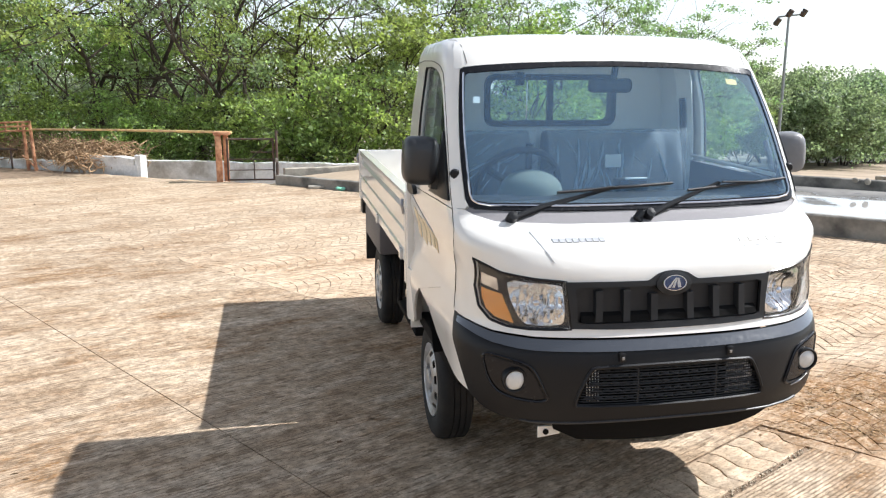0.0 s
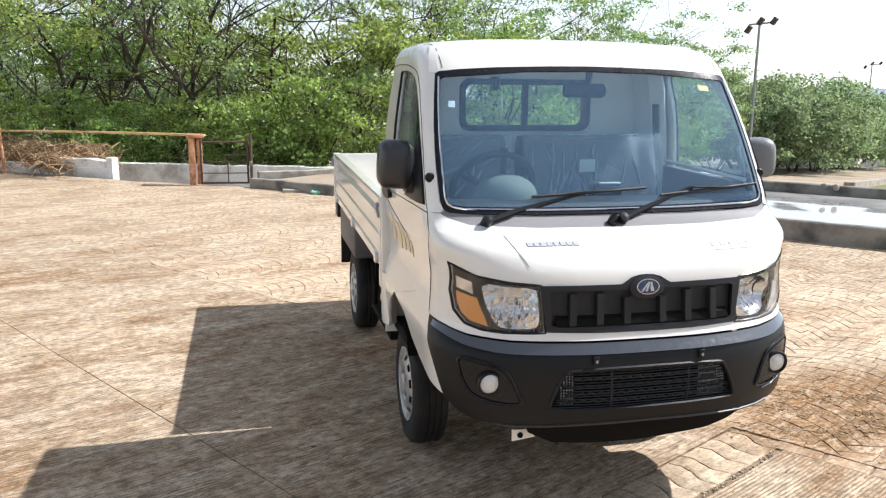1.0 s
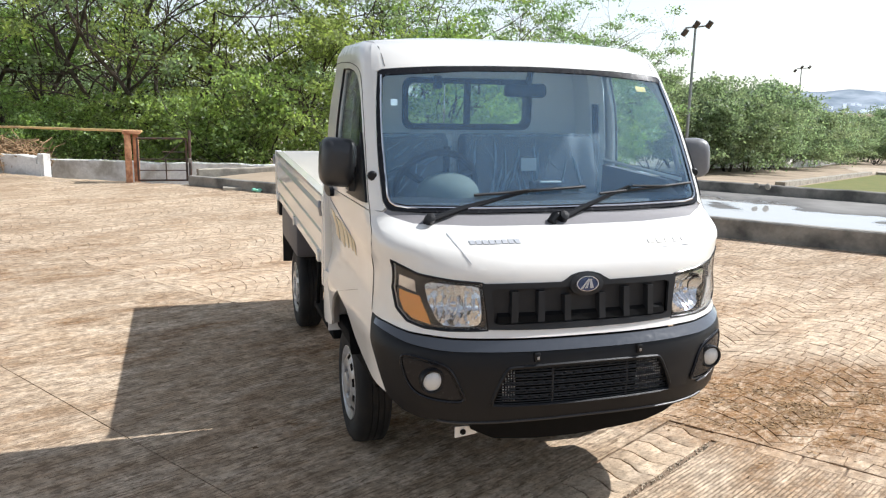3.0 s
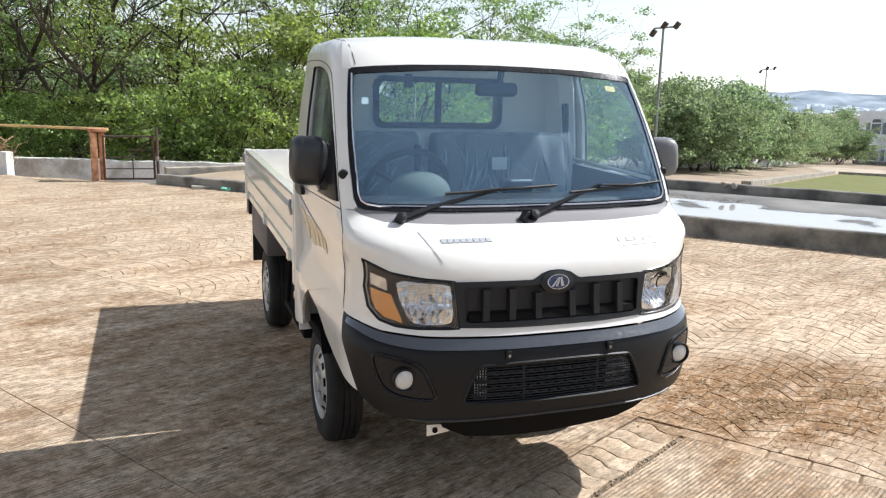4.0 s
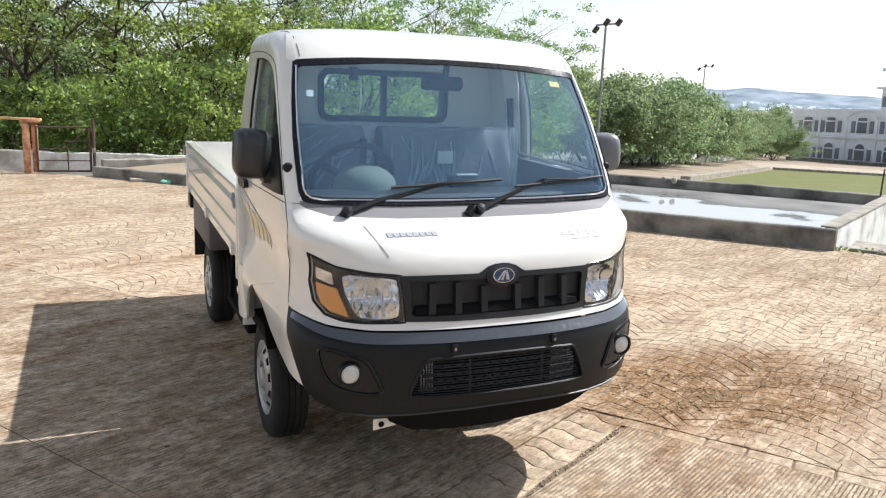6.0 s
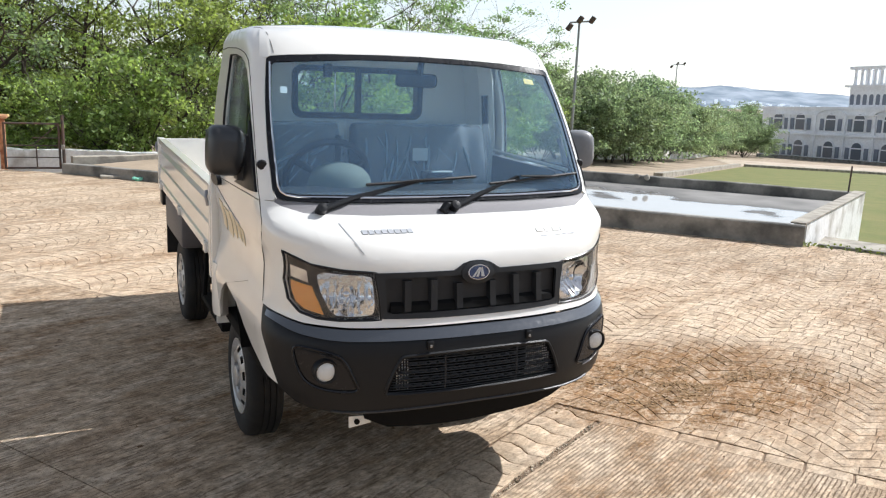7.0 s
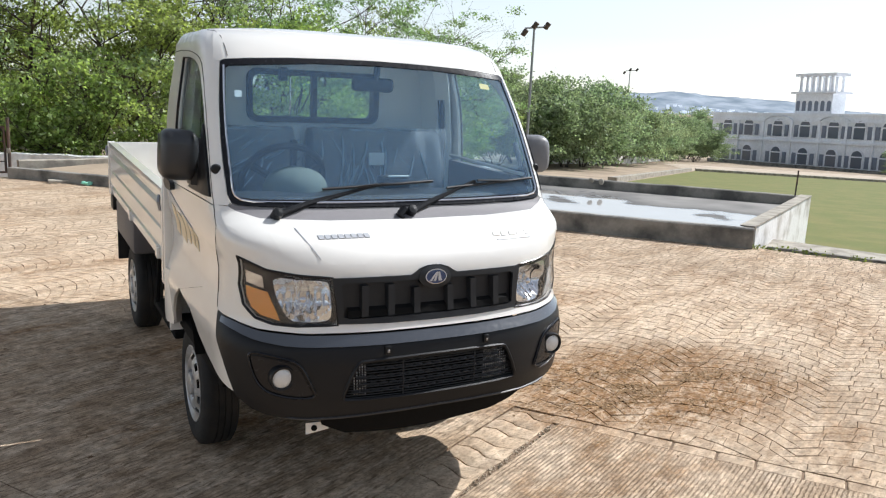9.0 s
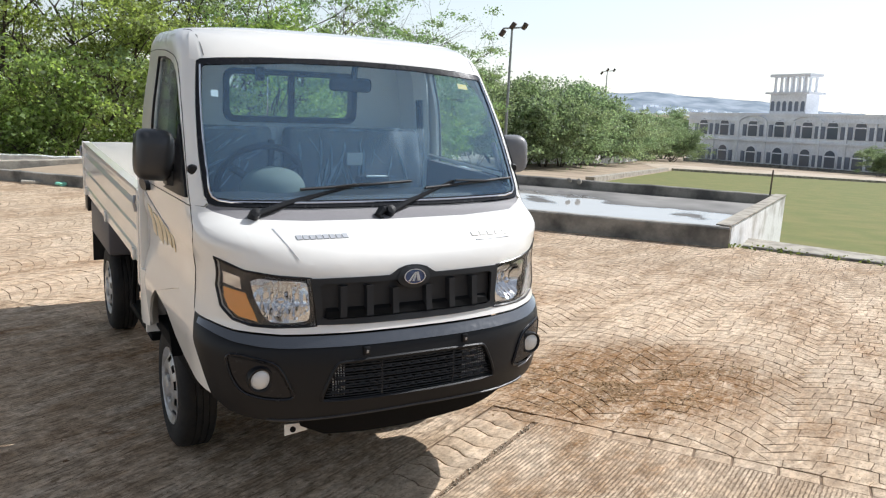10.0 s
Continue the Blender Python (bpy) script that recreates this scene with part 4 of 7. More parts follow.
        tube(bm, [on_wrap(x + ln * f * math.cos(a), z + ln * f * math.sin(a) + 0.01 * math.sin(4 * f)) for f in (0, 0.3, 0.6, 1)], [0.0004, 0.0014, 0.0012, 0.0003], 4)
    for k in range(int(24 * (x1 - x0))):
        x = rnd.uniform(x0 + 0.02, x1 - 0.14)
        tube(bm, [(x + 0.03 * i, 1.14 + 0.62 * 0.17 - 0.085 + 0.012 * i * (i - 3) * 0.3, 1.484 + rnd.uniform(-0.008, 0.006)) for i in range(4)], 0.0026, 4)
    part("wrap_creases", bm, CREASEGLINT, seat, "pale bunched creases painted as the wrap's glints")
bm = bmesh.new()
box(bm, (0.135, 1.055, 1.32), (0.215, 1.06, 1.38), 0.002)
part("seat_tag", bm, PAPER, truck, "white paper tag")
bm = bmesh.new()
box(bm, (-0.262, 1.02, 1.34), (-0.235, 1.05, 1.44), 0.006)
tube(bm, [(-0.25, 1.04, 1.35), (-0.25, 1.06, 1.1)], 0.012, 6)
part("belt_buckle", bm, DASH, truck, "black belt buckle")
# driver's mirror in the cab, its stem
bm = bmesh.new()
box(bm, (-0.088, 0.725, 1.668), (0.104, 0.755, 1.728), 0.022, seg=3)
room = part("cab_mirror", bm, DASH, truck, "dark cab mirror")
bm = bmesh.new()
tube(bm, [(0.02, 0.742, 1.70), (0.035, 0.75, 1.79)], 0.015, 8)
part("mirror_stem", bm, DASH, room)
bm = bmesh.new()
box(bm, (-0.225, 1.33, 1.70), (-0.185, 1.37, 1.765), 0.008)
part("belt_anchor", bm, DASH, truck)
# belt posts, inner door faces, roof lining, floor
for sx in (-1, 1):
    bm = bmesh.new()
    rings(bm, [[Vector((sx * x, y, z)) for x, y in ((0.60 + dx, 1.26), (0.66 + dx, 1.22), (0.69 + dx, 1.26), (0.69 + dx, 1.39), (0.58 + dx, 1.39))] for z, dx in ((0.80, 0.02), (1.20, 0.015), (1.45, 0.005), (1.72, -0.02), (1.86, -0.06))], True, True)
    bmesh.ops.recalc_face_normals(bm, faces=bm.faces[:])
    post = part("belt_post", bm, TRIM, truck, "pale trim of the rear post")
    bm = bmesh.new()
    tube(bm, [(sx * 0.60, 1.22, 1.64), (sx * 0.615, 1.21, 1.40), (sx * 0.60, 1.18, 1.05)], 0.018, 6)
    part("belt", bm, DASH, post, "black seat belt")
    bm = bmesh.new()
    rings(bm, [[Vector((sx * x, y, z)) for y, z in ((0.56, 0.80), (1.38, 0.70), (1.38, 1.335), (0.62, 1.315), (0.52, 1.26))] for x in (0.665, 0.705)], True, True)
    bmesh.ops.recalc_face_normals(bm, faces=bm.faces[:])
    part("door_lining", bm, GREYPLASTIC, truck, "grey inner door lining")
    bm = bmesh.new()
    tube(bm, [(sx * 0.672, 0.53, 1.330), (sx * 0.672, 1.22, 1.356)], 0.010, 6)
    part("window_ledge", bm, WHITE, truck)
bm = bmesh.new()
rings(bm, [[Vector((x, y, z)) for x, z in ((-0.62, 1.80), (-0.5, 1.855), (0, 1.87), (0.5, 1.855), (0.62, 1.80))] for y in (0.78, 1.0, 1.25, 1.42)], False, False)
part("roof_lining", bm, TRIM, truck, "pale roof lining")
bm = bmesh.new()
box(bm, (-0.70, 0.50, 0.50), (0.70, 1.42, 0.56), 0.01)
part("cab_floor", bm, SHADEPLASTIC, truck)
bm = bmesh.new()
box(bm, (-0.60, 0.42, 0.56), (0.60, 0.46, 1.10), 0.01)
part("bulkhead", bm, SHADEPLASTIC, truck)
# stickers on the windscreen
for pts, mt, lab in (([(-0.649, 1.631), (-0.621, 1.631), (-0.621, 1.656), (-0.649, 1.656)], PAPER, "small white sticker"), ([(0.534, 1.707), (0.588, 1.704), (0.588, 1.726), (0.534, 1.730)], YELLOW, "small yellow sticker")):
    bm = bmesh.new()
    patch(bm, pts, off=-0.005, th=0.001)
    part("sticker", bm, mt, screen, lab)

# ---- load bed ----
RAKE = 0.0185
BED_Y0, BED_Y1, BED_X = 1.455, 3.90, 0.757


def rake(bm):
    for v in bm.verts:
        v.co.z += RAKE * (v.co.y - BED_Y0)


bm = bmesh.new()
box(bm, (-BED_X + 0.02, BED_Y0, 0.815), (BED_X - 0.02, BED_Y1, 0.85), 0.004)
for k in range(11):
    y = BED_Y0 + 0.12 + k * 0.21
    box(bm, (-BED_X + 0.06, y, 0.846), (BED_X - 0.06, y + 0.09, 0.858), 0.004)
rake(bm)
bed = part("bed_floor", bm, WHITE, truck, "white ribbed bed floor")
for sx in (-1, 1):
    bm = bmesh.new()
    s = 0.036
    pro = [(0.0, 0.800), (0.0, 0.842), (-0.010, 0.850), (-0.010, 0.858), (0.0, 0.866), (0.0, 0.955), (-0.010, 0.963), (-0.010, 0.971), (0.0, 0.979), (0.0, 1.068), (-0.016, 1.088), (-0.016, 1.118), (0.0, 1.128), (0.004, 1.150), (0.0, 1.163), (-0.05, 1.163), (-0.052, 1.13), (-s, 1.12), (-s, 0.80)]
    rings(bm, [[Vector((sx * (BED_X + x), y, z)) for x, z in pro] for y in (BED_Y0 + 0.045, BED_Y0 + 0.9, BED_Y0 + 1.7, BED_Y1 - 0.03)], True, True)
    bmesh.ops.recalc_face_normals(bm, faces=bm.faces[:])
    rake(bm)
    side = part("side_board", bm, WHITE, truck, "white ribbed drop-side board")
    for y in (BED_Y0 + 0.14, BED_Y0 + 1.2, BED_Y1 - 0.18):
        bm = bmesh.new()
        box(bm, (sx * (BED_X + 0.006) - 0.008, y, 0.795), (sx * (BED_X + 0.006) + 0.008, y + 0.06, 0.85), 0.004)
        rake(bm)
        part("hinge", bm, WHITE, side)
    for y, z0 in ((BED_Y0, 0.70), (BED_Y1 - 0.03, 0.78)):
        bm = bmesh.new()
        box(bm, (sx * (BED_X - 0.018) - 0.026, y, z0), (sx * (BED_X - 0.018) + 0.026, y + 0.042, 1.168), 0.006)
        rake(bm)
        post = part("corner_post", bm, WHITE, truck)
        bm = bmesh.new()
        tube(bm, [(sx * (BED_X + 0.012), y + 0.02, 1.06), (sx * (BED_X + 0.02), y + 0.02, 1.10), (sx * (BED_X + 0.012), y + 0.05, 1.13)], 0.008, 6)
        rake(bm)
        part("latch", bm, STEEL, post, "steel latch")
bm = bmesh.new()
box(bm, (-BED_X + 0.04, BED_Y0, 0.80), (BED_X - 0.04, BED_Y0 + 0.03, 1.163), 0.006)
rake(bm)
part("headboard", bm, WHITE, truck)
bm = bmesh.new()
for y, z0, z1 in ((BED_Y1 - 0.03, 0.80, 1.163),):
    box(bm, (-BED_X + 0.04, y, z0), (BED_X - 0.04, y + 0.03, z1), 0.006)
rake(bm)
part("tailgate", bm, WHITE, truck)
# chassis, cross members, axles
for sx in (-1, 1):
    bm = bmesh.new()
    box(bm, (sx * 0.38 - 0.03, 0.4, 0.52), (sx * 0.38 + 0.03, 3.85, 0.62), 0.01)
    part("chassis_rail", bm, SHADEPLASTIC, truck)
    bm = bmesh.new()
    box(bm, (sx * 0.62 - 0.13, 2.72, 0.585), (sx * 0.62 + 0.085, 3.60, 0.84), 0.03)
    part("wheel_housing", bm, GREYPLASTIC, truck, "grey rear wheel housing")
    bm = bmesh.new()
    box(bm, (sx * 0.69 - 0.055, 3.60, 0.38), (sx * 0.69 + 0.055, 3.612, 0.78), 0.003)
    part("mud_flap", bm, RUBBER, truck, "black rubber mud flap")
    bm = bmesh.new()
    box(bm, (sx * 0.70 - 0.06, 3.72, 0.72), (sx * 0.70 + 0.06, 3.87, 0.835), 0.01)
    part("tail_lamp_box", bm, BLACK, truck)
    bm = bmesh.new()
    box(bm, (sx * 0.60 - 0.10, 1.55, 0.38), (sx * 0.60 + 0.09, 2.25, 0.42), 0.01)
    for k in range(3):
        tube(bm, [(sx * 0.69, 1.58 + 0.3 * k, 0.40), (sx * 0.66, 1.60 + 0.3 * k, 0.80)], 0.012, 6)
    part("side_guard", bm, SHADEPLASTIC, truck, "dark side guard")
    bm = bmesh.new()
    rings(bm, [[Vector((sx * x, y, z)) for x, y in ((0.745, 1.30), (0.765, 1.36), (0.762, 1.43), (0.70, 1.43), (0.70, 1.34))] for z in (0.54, 0.64, 0.80)], True, True)
    bmesh.ops.recalc_face_normals(bm, faces=bm.faces[:])
    part("sill_panel", bm, WHITE, truck)
    bm = bmesh.new()
    n, lo, hi = 18, [], []
    arc = [(1.15 + 0.37 * math.cos(radians(a)), 0.42 + 0.37 * math.sin(radians(a))) for a in range(20, 168, 14)]
    rings(bm, [[Vector((sx * x, y, z)) for y, z in arc] for x in (0.45, 0.742)], False, False)
    part("arch_liner", bm, SHADEPLASTIC, truck)
for y in (1.15, 3.13):
    bm = bmesh.new()
    tube(bm, [(-0.6, y, 0.29), (0.6, y, 0.29)], 0.05, 10)
    part("axle", bm, SHADEPLASTIC, truck)
bm = bmesh.new()
box(bm, (-0.45, 0.6, 0.30), (0.45, 2.4, 0.52), 0.05)
part("underbody", bm, SHADEPLASTIC, truck)


# ---- wheels ----
def road_wheel(sx, y, r=0.288, face=0.69):
    """A tyre on a slotted silver disc wheel; face: how far out its side lies."""
    m = Matrix.Translation((sx * face, y, r)) @ (pose(0, 0, 0, 0, 0, 180) if sx < 0 else Matrix())
    bm = bmesh.new()
    w = 0.155
    pro = [(0.170, -0.012), (0.185, 0.0), (0.225, 0.006), (0.262, 0.002), (0.281, -0.012), (0.288, -0.030)]
    for k in range(4):
        a = -0.034 - k * 0.028
        pro += [(0.288, a), (0.288, a - 0.020), (0.281, a - 0.022), (0.281, a - 0.026)]
    pro += [(0.288, -w + 0.030), (0.281, -w + 0.012), (0.262, -w), (0.18, -w), (0.168, -0.10)]
    lathe(bm, pro, m, 56, True)
    bmesh.ops.recalc_face_normals(bm, faces=bm.faces[:])
    tyre = part("wheel", bm, RUBBER, truck, "black tyre on a silver disc wheel")
    bm = bmesh.new()
    lathe(bm, [(0.168, -0.10), (0.165, -0.03), (0.176, -0.006), (0.180, 0.001), (0.176, 0.003), (0.168, -0.004), (0.158, -0.012), (0.150, -0.014)], m, 56)
    # disc with slots
    slots, seg = 10, 80
    def disc(rr, h):
        return [m @ Vector((h, rr * math.cos(2 * math.pi * k / seg), rr * math.sin(2 * math.pi * k / seg))) for k in range(seg)]
    prof = [(0.152, -0.016), (0.142, -0.010), (0.120, 0.004), (0.098, 0.012), (0.078, 0.008), (0.070, -0.004), (0.055, -0.006), (0.050, 0.014), (0.036, 0.022), (0.0001, 0.024)]
    rows = [[bm.verts.new(p) for p in disc(*q)] for q in prof]
    for j, (a, b) in enumerate(zip(rows, rows[1:])):
        for k in range(seg):
            if j in (1,) and (k % (seg // slots)) in (2, 3, 4, 5):
                continue
            kk = (k + 1) % seg
            bm.faces.new((a[k], a[kk], b[kk], b[k]))
    bmesh.ops.recalc_face_normals(bm, faces=bm.faces[:])
    part("rim", bm, SILVER, tyre, "silver disc wheel with slots")
    bm = bmesh.new()
    lathe(bm, [(0.145, -0.04), (0.0001, -0.04)], m, 30)
    part("brake_drum", bm, SHADEPLASTIC, tyre)
    for k in range(4):
        a = 2 * math.pi * (k + 0.5) / 4
        bm = bmesh.new()
        lathe(bm, [(0.0001, 0.012), (0.008, 0.011), (0.009, -0.006)], m @ Matrix.Translation((0, 0.062 * math.cos(a), 0.062 * math.sin(a))), 8)
        part("wheel_nut", bm, STEEL, tyre)


for sx in (-1, 1):
    road_wheel(sx, 1.15)
    road_wheel(sx, 3.13, face=0.705)


# ---- ground ----
def fall(x, y):
    """The height of the land outside the yard: it falls away gently to the field and the far building."""
    s = (x + 1.36 + y + 2.47) * 0.7071
    return -0.45 - 0.055 * np.maximum(0, s - 10) + 0.055 * np.maximum(0, s - 175)


DIRT = material("dry_earth", (0.40, 0.31, 0.22), 0.95, spots=(0.30, 0.235, 0.165), scale=0.6, fine=9, bump=0.4, bump_scale=14)
ax = np.unique(np.concatenate([np.arange(-40, 140, 4.0), -40 - np.geomspace(4, 1600, 14), 140 + np.geomspace(6, 1600, 14)]))
ay = np.unique(np.concatenate([np.arange(-24, 132, 4.0), -24 - np.geomspace(4, 1600, 12), 132 + np.geomspace(6, 1600, 14)]))
gx, gy = np.meshgrid(ax, ay)
gz = fall(gx, gy)
verts = np.stack([gx, gy, gz], -1).reshape(-1, 3)
nx = len(ax)
quads = [(j * nx + i, j * nx + i + 1, (j + 1) * nx + i + 1, (j + 1) * nx + i) for j in range(len(ay) - 1) for i in range(nx - 1)]
me = bpy.data.meshes.new("ground")
me.from_pydata(verts.tolist(), [], quads)
me.materials.append(DIRT)
tagged(new("ground", me), "dry pale earth falling away to a field", "ground", kind="structure")

# the yard: a concrete drive with brushed grooves beside stamped fan paving
YARD = [(-30, -25), (30, -25), (14.2, -6.6), (7.45, 2.60), (6.55, 4.05), (2.9, 8.0), (-1.45, 12.15), (-3.6, 13.5), (-6.3, 15.75), (-11.5, 19.6), (-30, 30)]


def concrete(name, grooves, base, dirt):
    """Pale concrete with brown dirt in patches; grooves: how strongly it is raked in lines."""
    m = bpy.data.materials.new(name)
    m.use_nodes = True
    nt = m.node_tree
    N, L = nt.nodes, nt.links
    b = N["Principled BSDF"]
    b.inputs["Roughness"].default_value = 0.9
    b.inputs["Specular IOR Level"].default_value = 0.25
    tc = N.new("ShaderNodeNewGeometry")

    def noise_at(scale, detail=6.0, rough=0.55, stretch=None, turn=0.0):
        mp, st = N.new("ShaderNodeMapping"), N.new("ShaderNodeMapping")
        mp.inputs["Rotation"].default_value = (0, 0, turn)
        if stretch:
            st.inputs["Scale"].default_value = stretch
        n = N.new("ShaderNodeTexNoise")
        n.inputs["Scale"].default_value = scale
        n.inputs["Detail"].default_value = detail
        n.inputs["Roughness"].default_value = rough
        L.new(tc.outputs["Position"], mp.inputs["Vector"])
        L.new(mp.outputs[0], st.inputs["Vector"])
        L.new(st.outputs[0], n.inputs["Vector"])
        return n.outputs[0]

    def ramp(src, lo, hi, a=0.0, c=1.0):
        r = N.new("ShaderNodeMapRange")
        for i, v in enumerate((lo, hi, a, c)):
            r.inputs[i + 1].default_value = v
        L.new(src, r.inputs[0])
        return r.outputs[0]

    def op(kind, a, c):
        x = N.new("ShaderNodeMath")
        x.operation = kind
        for i, v in enumerate((a, c)):
            if isinstance(v, (int, float)):
                x.inputs[i].default_value = v
            else:
                L.new(v, x.inputs[i])
        return x.outputs[0]

    def mix(fac, a, c, kind="MIX"):
        x = N.new("ShaderNodeMix")
        x.data_type, x.blend_type = "RGBA", kind
        for sock, val in ((x.inputs[0], fac), (x.inputs[6], a), (x.inputs[7], c)):
            if isinstance(val, (int, float)):
                sock.default_value = val
            elif isinstance(val, tuple):
                sock.default_value = (*val, 1.0)
            else:
                L.new(val, sock)
        return x.outputs[2]

    col = mix(ramp(noise_at(0.45, 5), 0.38, 0.64), base, tuple(0.86 * c for c in base))
    # drifts of dirt, with a strong one beside the truck
    drift = ramp(noise_at(1.1, 8, 0.62, (0.55, 1.0, 1.0), radians(-25)), 0.46, 0.60)
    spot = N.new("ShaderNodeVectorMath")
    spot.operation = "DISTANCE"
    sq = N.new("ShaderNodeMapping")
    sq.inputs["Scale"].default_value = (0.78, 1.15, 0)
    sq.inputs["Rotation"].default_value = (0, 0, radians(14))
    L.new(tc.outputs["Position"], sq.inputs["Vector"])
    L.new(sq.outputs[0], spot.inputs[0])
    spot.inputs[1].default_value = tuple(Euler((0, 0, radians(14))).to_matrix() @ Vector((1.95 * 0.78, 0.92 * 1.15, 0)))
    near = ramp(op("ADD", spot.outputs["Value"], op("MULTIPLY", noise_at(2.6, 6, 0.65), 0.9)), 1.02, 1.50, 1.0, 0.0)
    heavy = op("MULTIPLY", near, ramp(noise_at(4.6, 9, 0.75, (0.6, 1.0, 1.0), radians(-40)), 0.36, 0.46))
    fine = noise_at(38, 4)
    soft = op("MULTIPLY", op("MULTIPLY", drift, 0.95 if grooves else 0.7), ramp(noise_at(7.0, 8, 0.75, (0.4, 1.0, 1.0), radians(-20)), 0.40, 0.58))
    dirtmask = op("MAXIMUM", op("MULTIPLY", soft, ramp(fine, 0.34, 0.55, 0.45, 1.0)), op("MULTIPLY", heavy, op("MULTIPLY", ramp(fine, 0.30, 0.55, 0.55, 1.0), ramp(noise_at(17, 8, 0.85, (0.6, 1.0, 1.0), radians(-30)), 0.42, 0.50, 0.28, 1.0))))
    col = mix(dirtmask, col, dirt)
    col = mix(ramp(noise_at(85, 3), 0.60, 0.68, 0.0, 0.7), col, tuple(0.45 * c for c in dirt))
    g = ramp(noise_at(16, 6, 0.7), 0.42, 0.58, 0.74, 1.26)
    gc = N.new("ShaderNodeCombineColor")
    for i in range(3):
        L.new(g, gc.inputs[i])
    col = mix(0.8 if grooves else 0.55, col, gc.outputs[0], "MULTIPLY")
    streak = ramp(noise_at(26, 6, 0.7, (0.16, 1.0, 1.0), radians(-27)), 0.43, 0.57, 0.72, 1.24)
    sc = N.new("ShaderNodeCombineColor")
    for i in range(3):
        L.new(streak, sc.inputs[i])
    col = mix(0.35, col, sc.outputs[0], "MULTIPLY")
    # pitted skin: small dark hollows and crumbs
    pit = ramp(noise_at(38, 4, 0.7, (0.5, 1.0, 1.0), radians(-15)), 0.41, 0.47, 0.42, 1.08)
    pc = N.new("ShaderNodeCombineColor")
    for i in range(3):
        L.new(pit, pc.inputs[i])
    col = mix(0.40, col, pc.outputs[0], "MULTIPLY")
    blot = ramp(noise_at(4.2, 8, 0.75, (0.4, 1.0, 1.0), radians(-25)), 0.42, 0.58, 0.70, 1.14)
    bc = N.new("ShaderNodeCombineColor")
    for i, e in enumerate((0.8, 1.0, 1.25)):
        L.new(op("POWER", blot, e), bc.inputs[i])
    col = mix((0.5, 0.8)[0 < grooves < 1], col, bc.outputs[0], "MULTIPLY")
    if not grooves:
        info = N.new("ShaderNodeObjectInfo")
        geo = N.new("ShaderNodeNewGeometry")
        tone = ramp(op("ADD", info.outputs["Random"], geo.outputs["Random Per Island"]), 0.2, 1.8, 0.84, 1.12)
        tcx = N.new("ShaderNodeCombineColor")
        for i in range(3):
            L.new(tone, tcx.inputs[i])
        col = mix(1.0, col, tcx.outputs[0], "MULTIPLY")
    height = noise_at(60, 5)
    if grooves:
        mp = N.new("ShaderNodeMapping")
        mp.inputs["Rotation"].default_value = (0, 0, radians(90 - 27))
        w = N.new("ShaderNodeTexWave")
        w.inputs["Scale"].default_value = 16.0 if grooves == 1 else 12.5
        w.inputs["Distortion"].default_value = 2.0 if grooves == 1 else 3.2
        w.inputs["Detail"].default_value = 3.0
        w.inputs["Detail Scale"].default_value = 2.2
        L.new(tc.outputs["Position"], mp.inputs["Vector"])
        L.new(mp.outputs[0], w.inputs["Vector"])
        raked = ramp(w.outputs["Fac"], 0.14, 0.40, grooves, 0.0)
        worn = op("MULTIPLY", ramp(noise_at(1.7, 6, 0.65), 0.40, 0.58, 0.55 if grooves == 1 else 0.35, 1.0), ramp(noise_at(22, 4, 0.6), 0.36, 0.50, 0.3, 1.0))
        if grooves < 1:
            worn = op("MULTIPLY", worn, ramp(noise_at(9, 5, 0.7, (0.35, 1.0, 1.0), radians(-27)), 0.44, 0.56, 0.12, 1.0))
        # broken scratches of the broom between the raked lines
        scratch = ramp(noise_at(46, 3, 0.6, (0.16, 1.0, 1.0), radians(-27)), 0.40, 0.46, 0.85 if grooves < 1 else 0.4, 0.0)
        line = op("MAXIMUM", op("MULTIPLY", raked, worn), op("MULTIPLY", scratch, ramp(noise_at(14, 5, 0.7), 0.40, 0.55, 0.25, 1.0)))
        col = mix(op("MULTIPLY", line, 0.95), col, tuple(k * c for k, c in zip((0.28, 0.24, 0.20), base)))
        height = op("ADD", op("MULTIPLY", line, -1.6), op("MULTIPLY", height, 0.6))
    bn = N.new("ShaderNodeBump")
    bn.inputs["Strength"].default_value = 0.55
    bn.inputs["Distance"].default_value = 0.006
    L.new(height, bn.inputs["Height"])
    L.new(bn.outputs[0], b.inputs["Normal"])
    L.new(col, b.inputs["Base Color"])
    return m


BASE, SOIL = (0.550, 0.426, 0.302), (0.225, 0.118, 0.045)
STAMPED = concrete("stamped_paving", 0.0, BASE, SOIL)
BRUSHED = concrete("brushed_concrete", 0.8, BASE, tuple(1.1 * c for c in SOIL))
RAKED = concrete("raked_concrete", 1.0, BASE, tuple(1.1 * c for c in SOIL))
JOINT = material("dark_joint", (0.25, 0.175, 0.115), 0.95, spots=(0.16, 0.112, 0.072), scale=6, bump=0.3)
CRUMB = material("pale_mortar", (0.60, 0.49, 0.36), 0.95, vary=0.2)
bm = bmesh.new()
plate(bm, [(x, y, -0.010) for x, y in YARD], (0, 0, 1), 0.6)
yard = solid("yard", bm, JOINT, "sandy concrete yard with stamped fan paving", "yard", kind="structure", angle=0)

# right edge of the brushed drive: a line across the yard under the truck
EDGE_P, EDGE_D = Vector((1.22, 0.437)), Vector((-0.585, 0.811))
EDGE_N = Vector((EDGE_D.y, -EDGE_D.x))
FAN_A, FAN_B = Vector((0.482, -0.876)), Vector((0.876, 0.482))
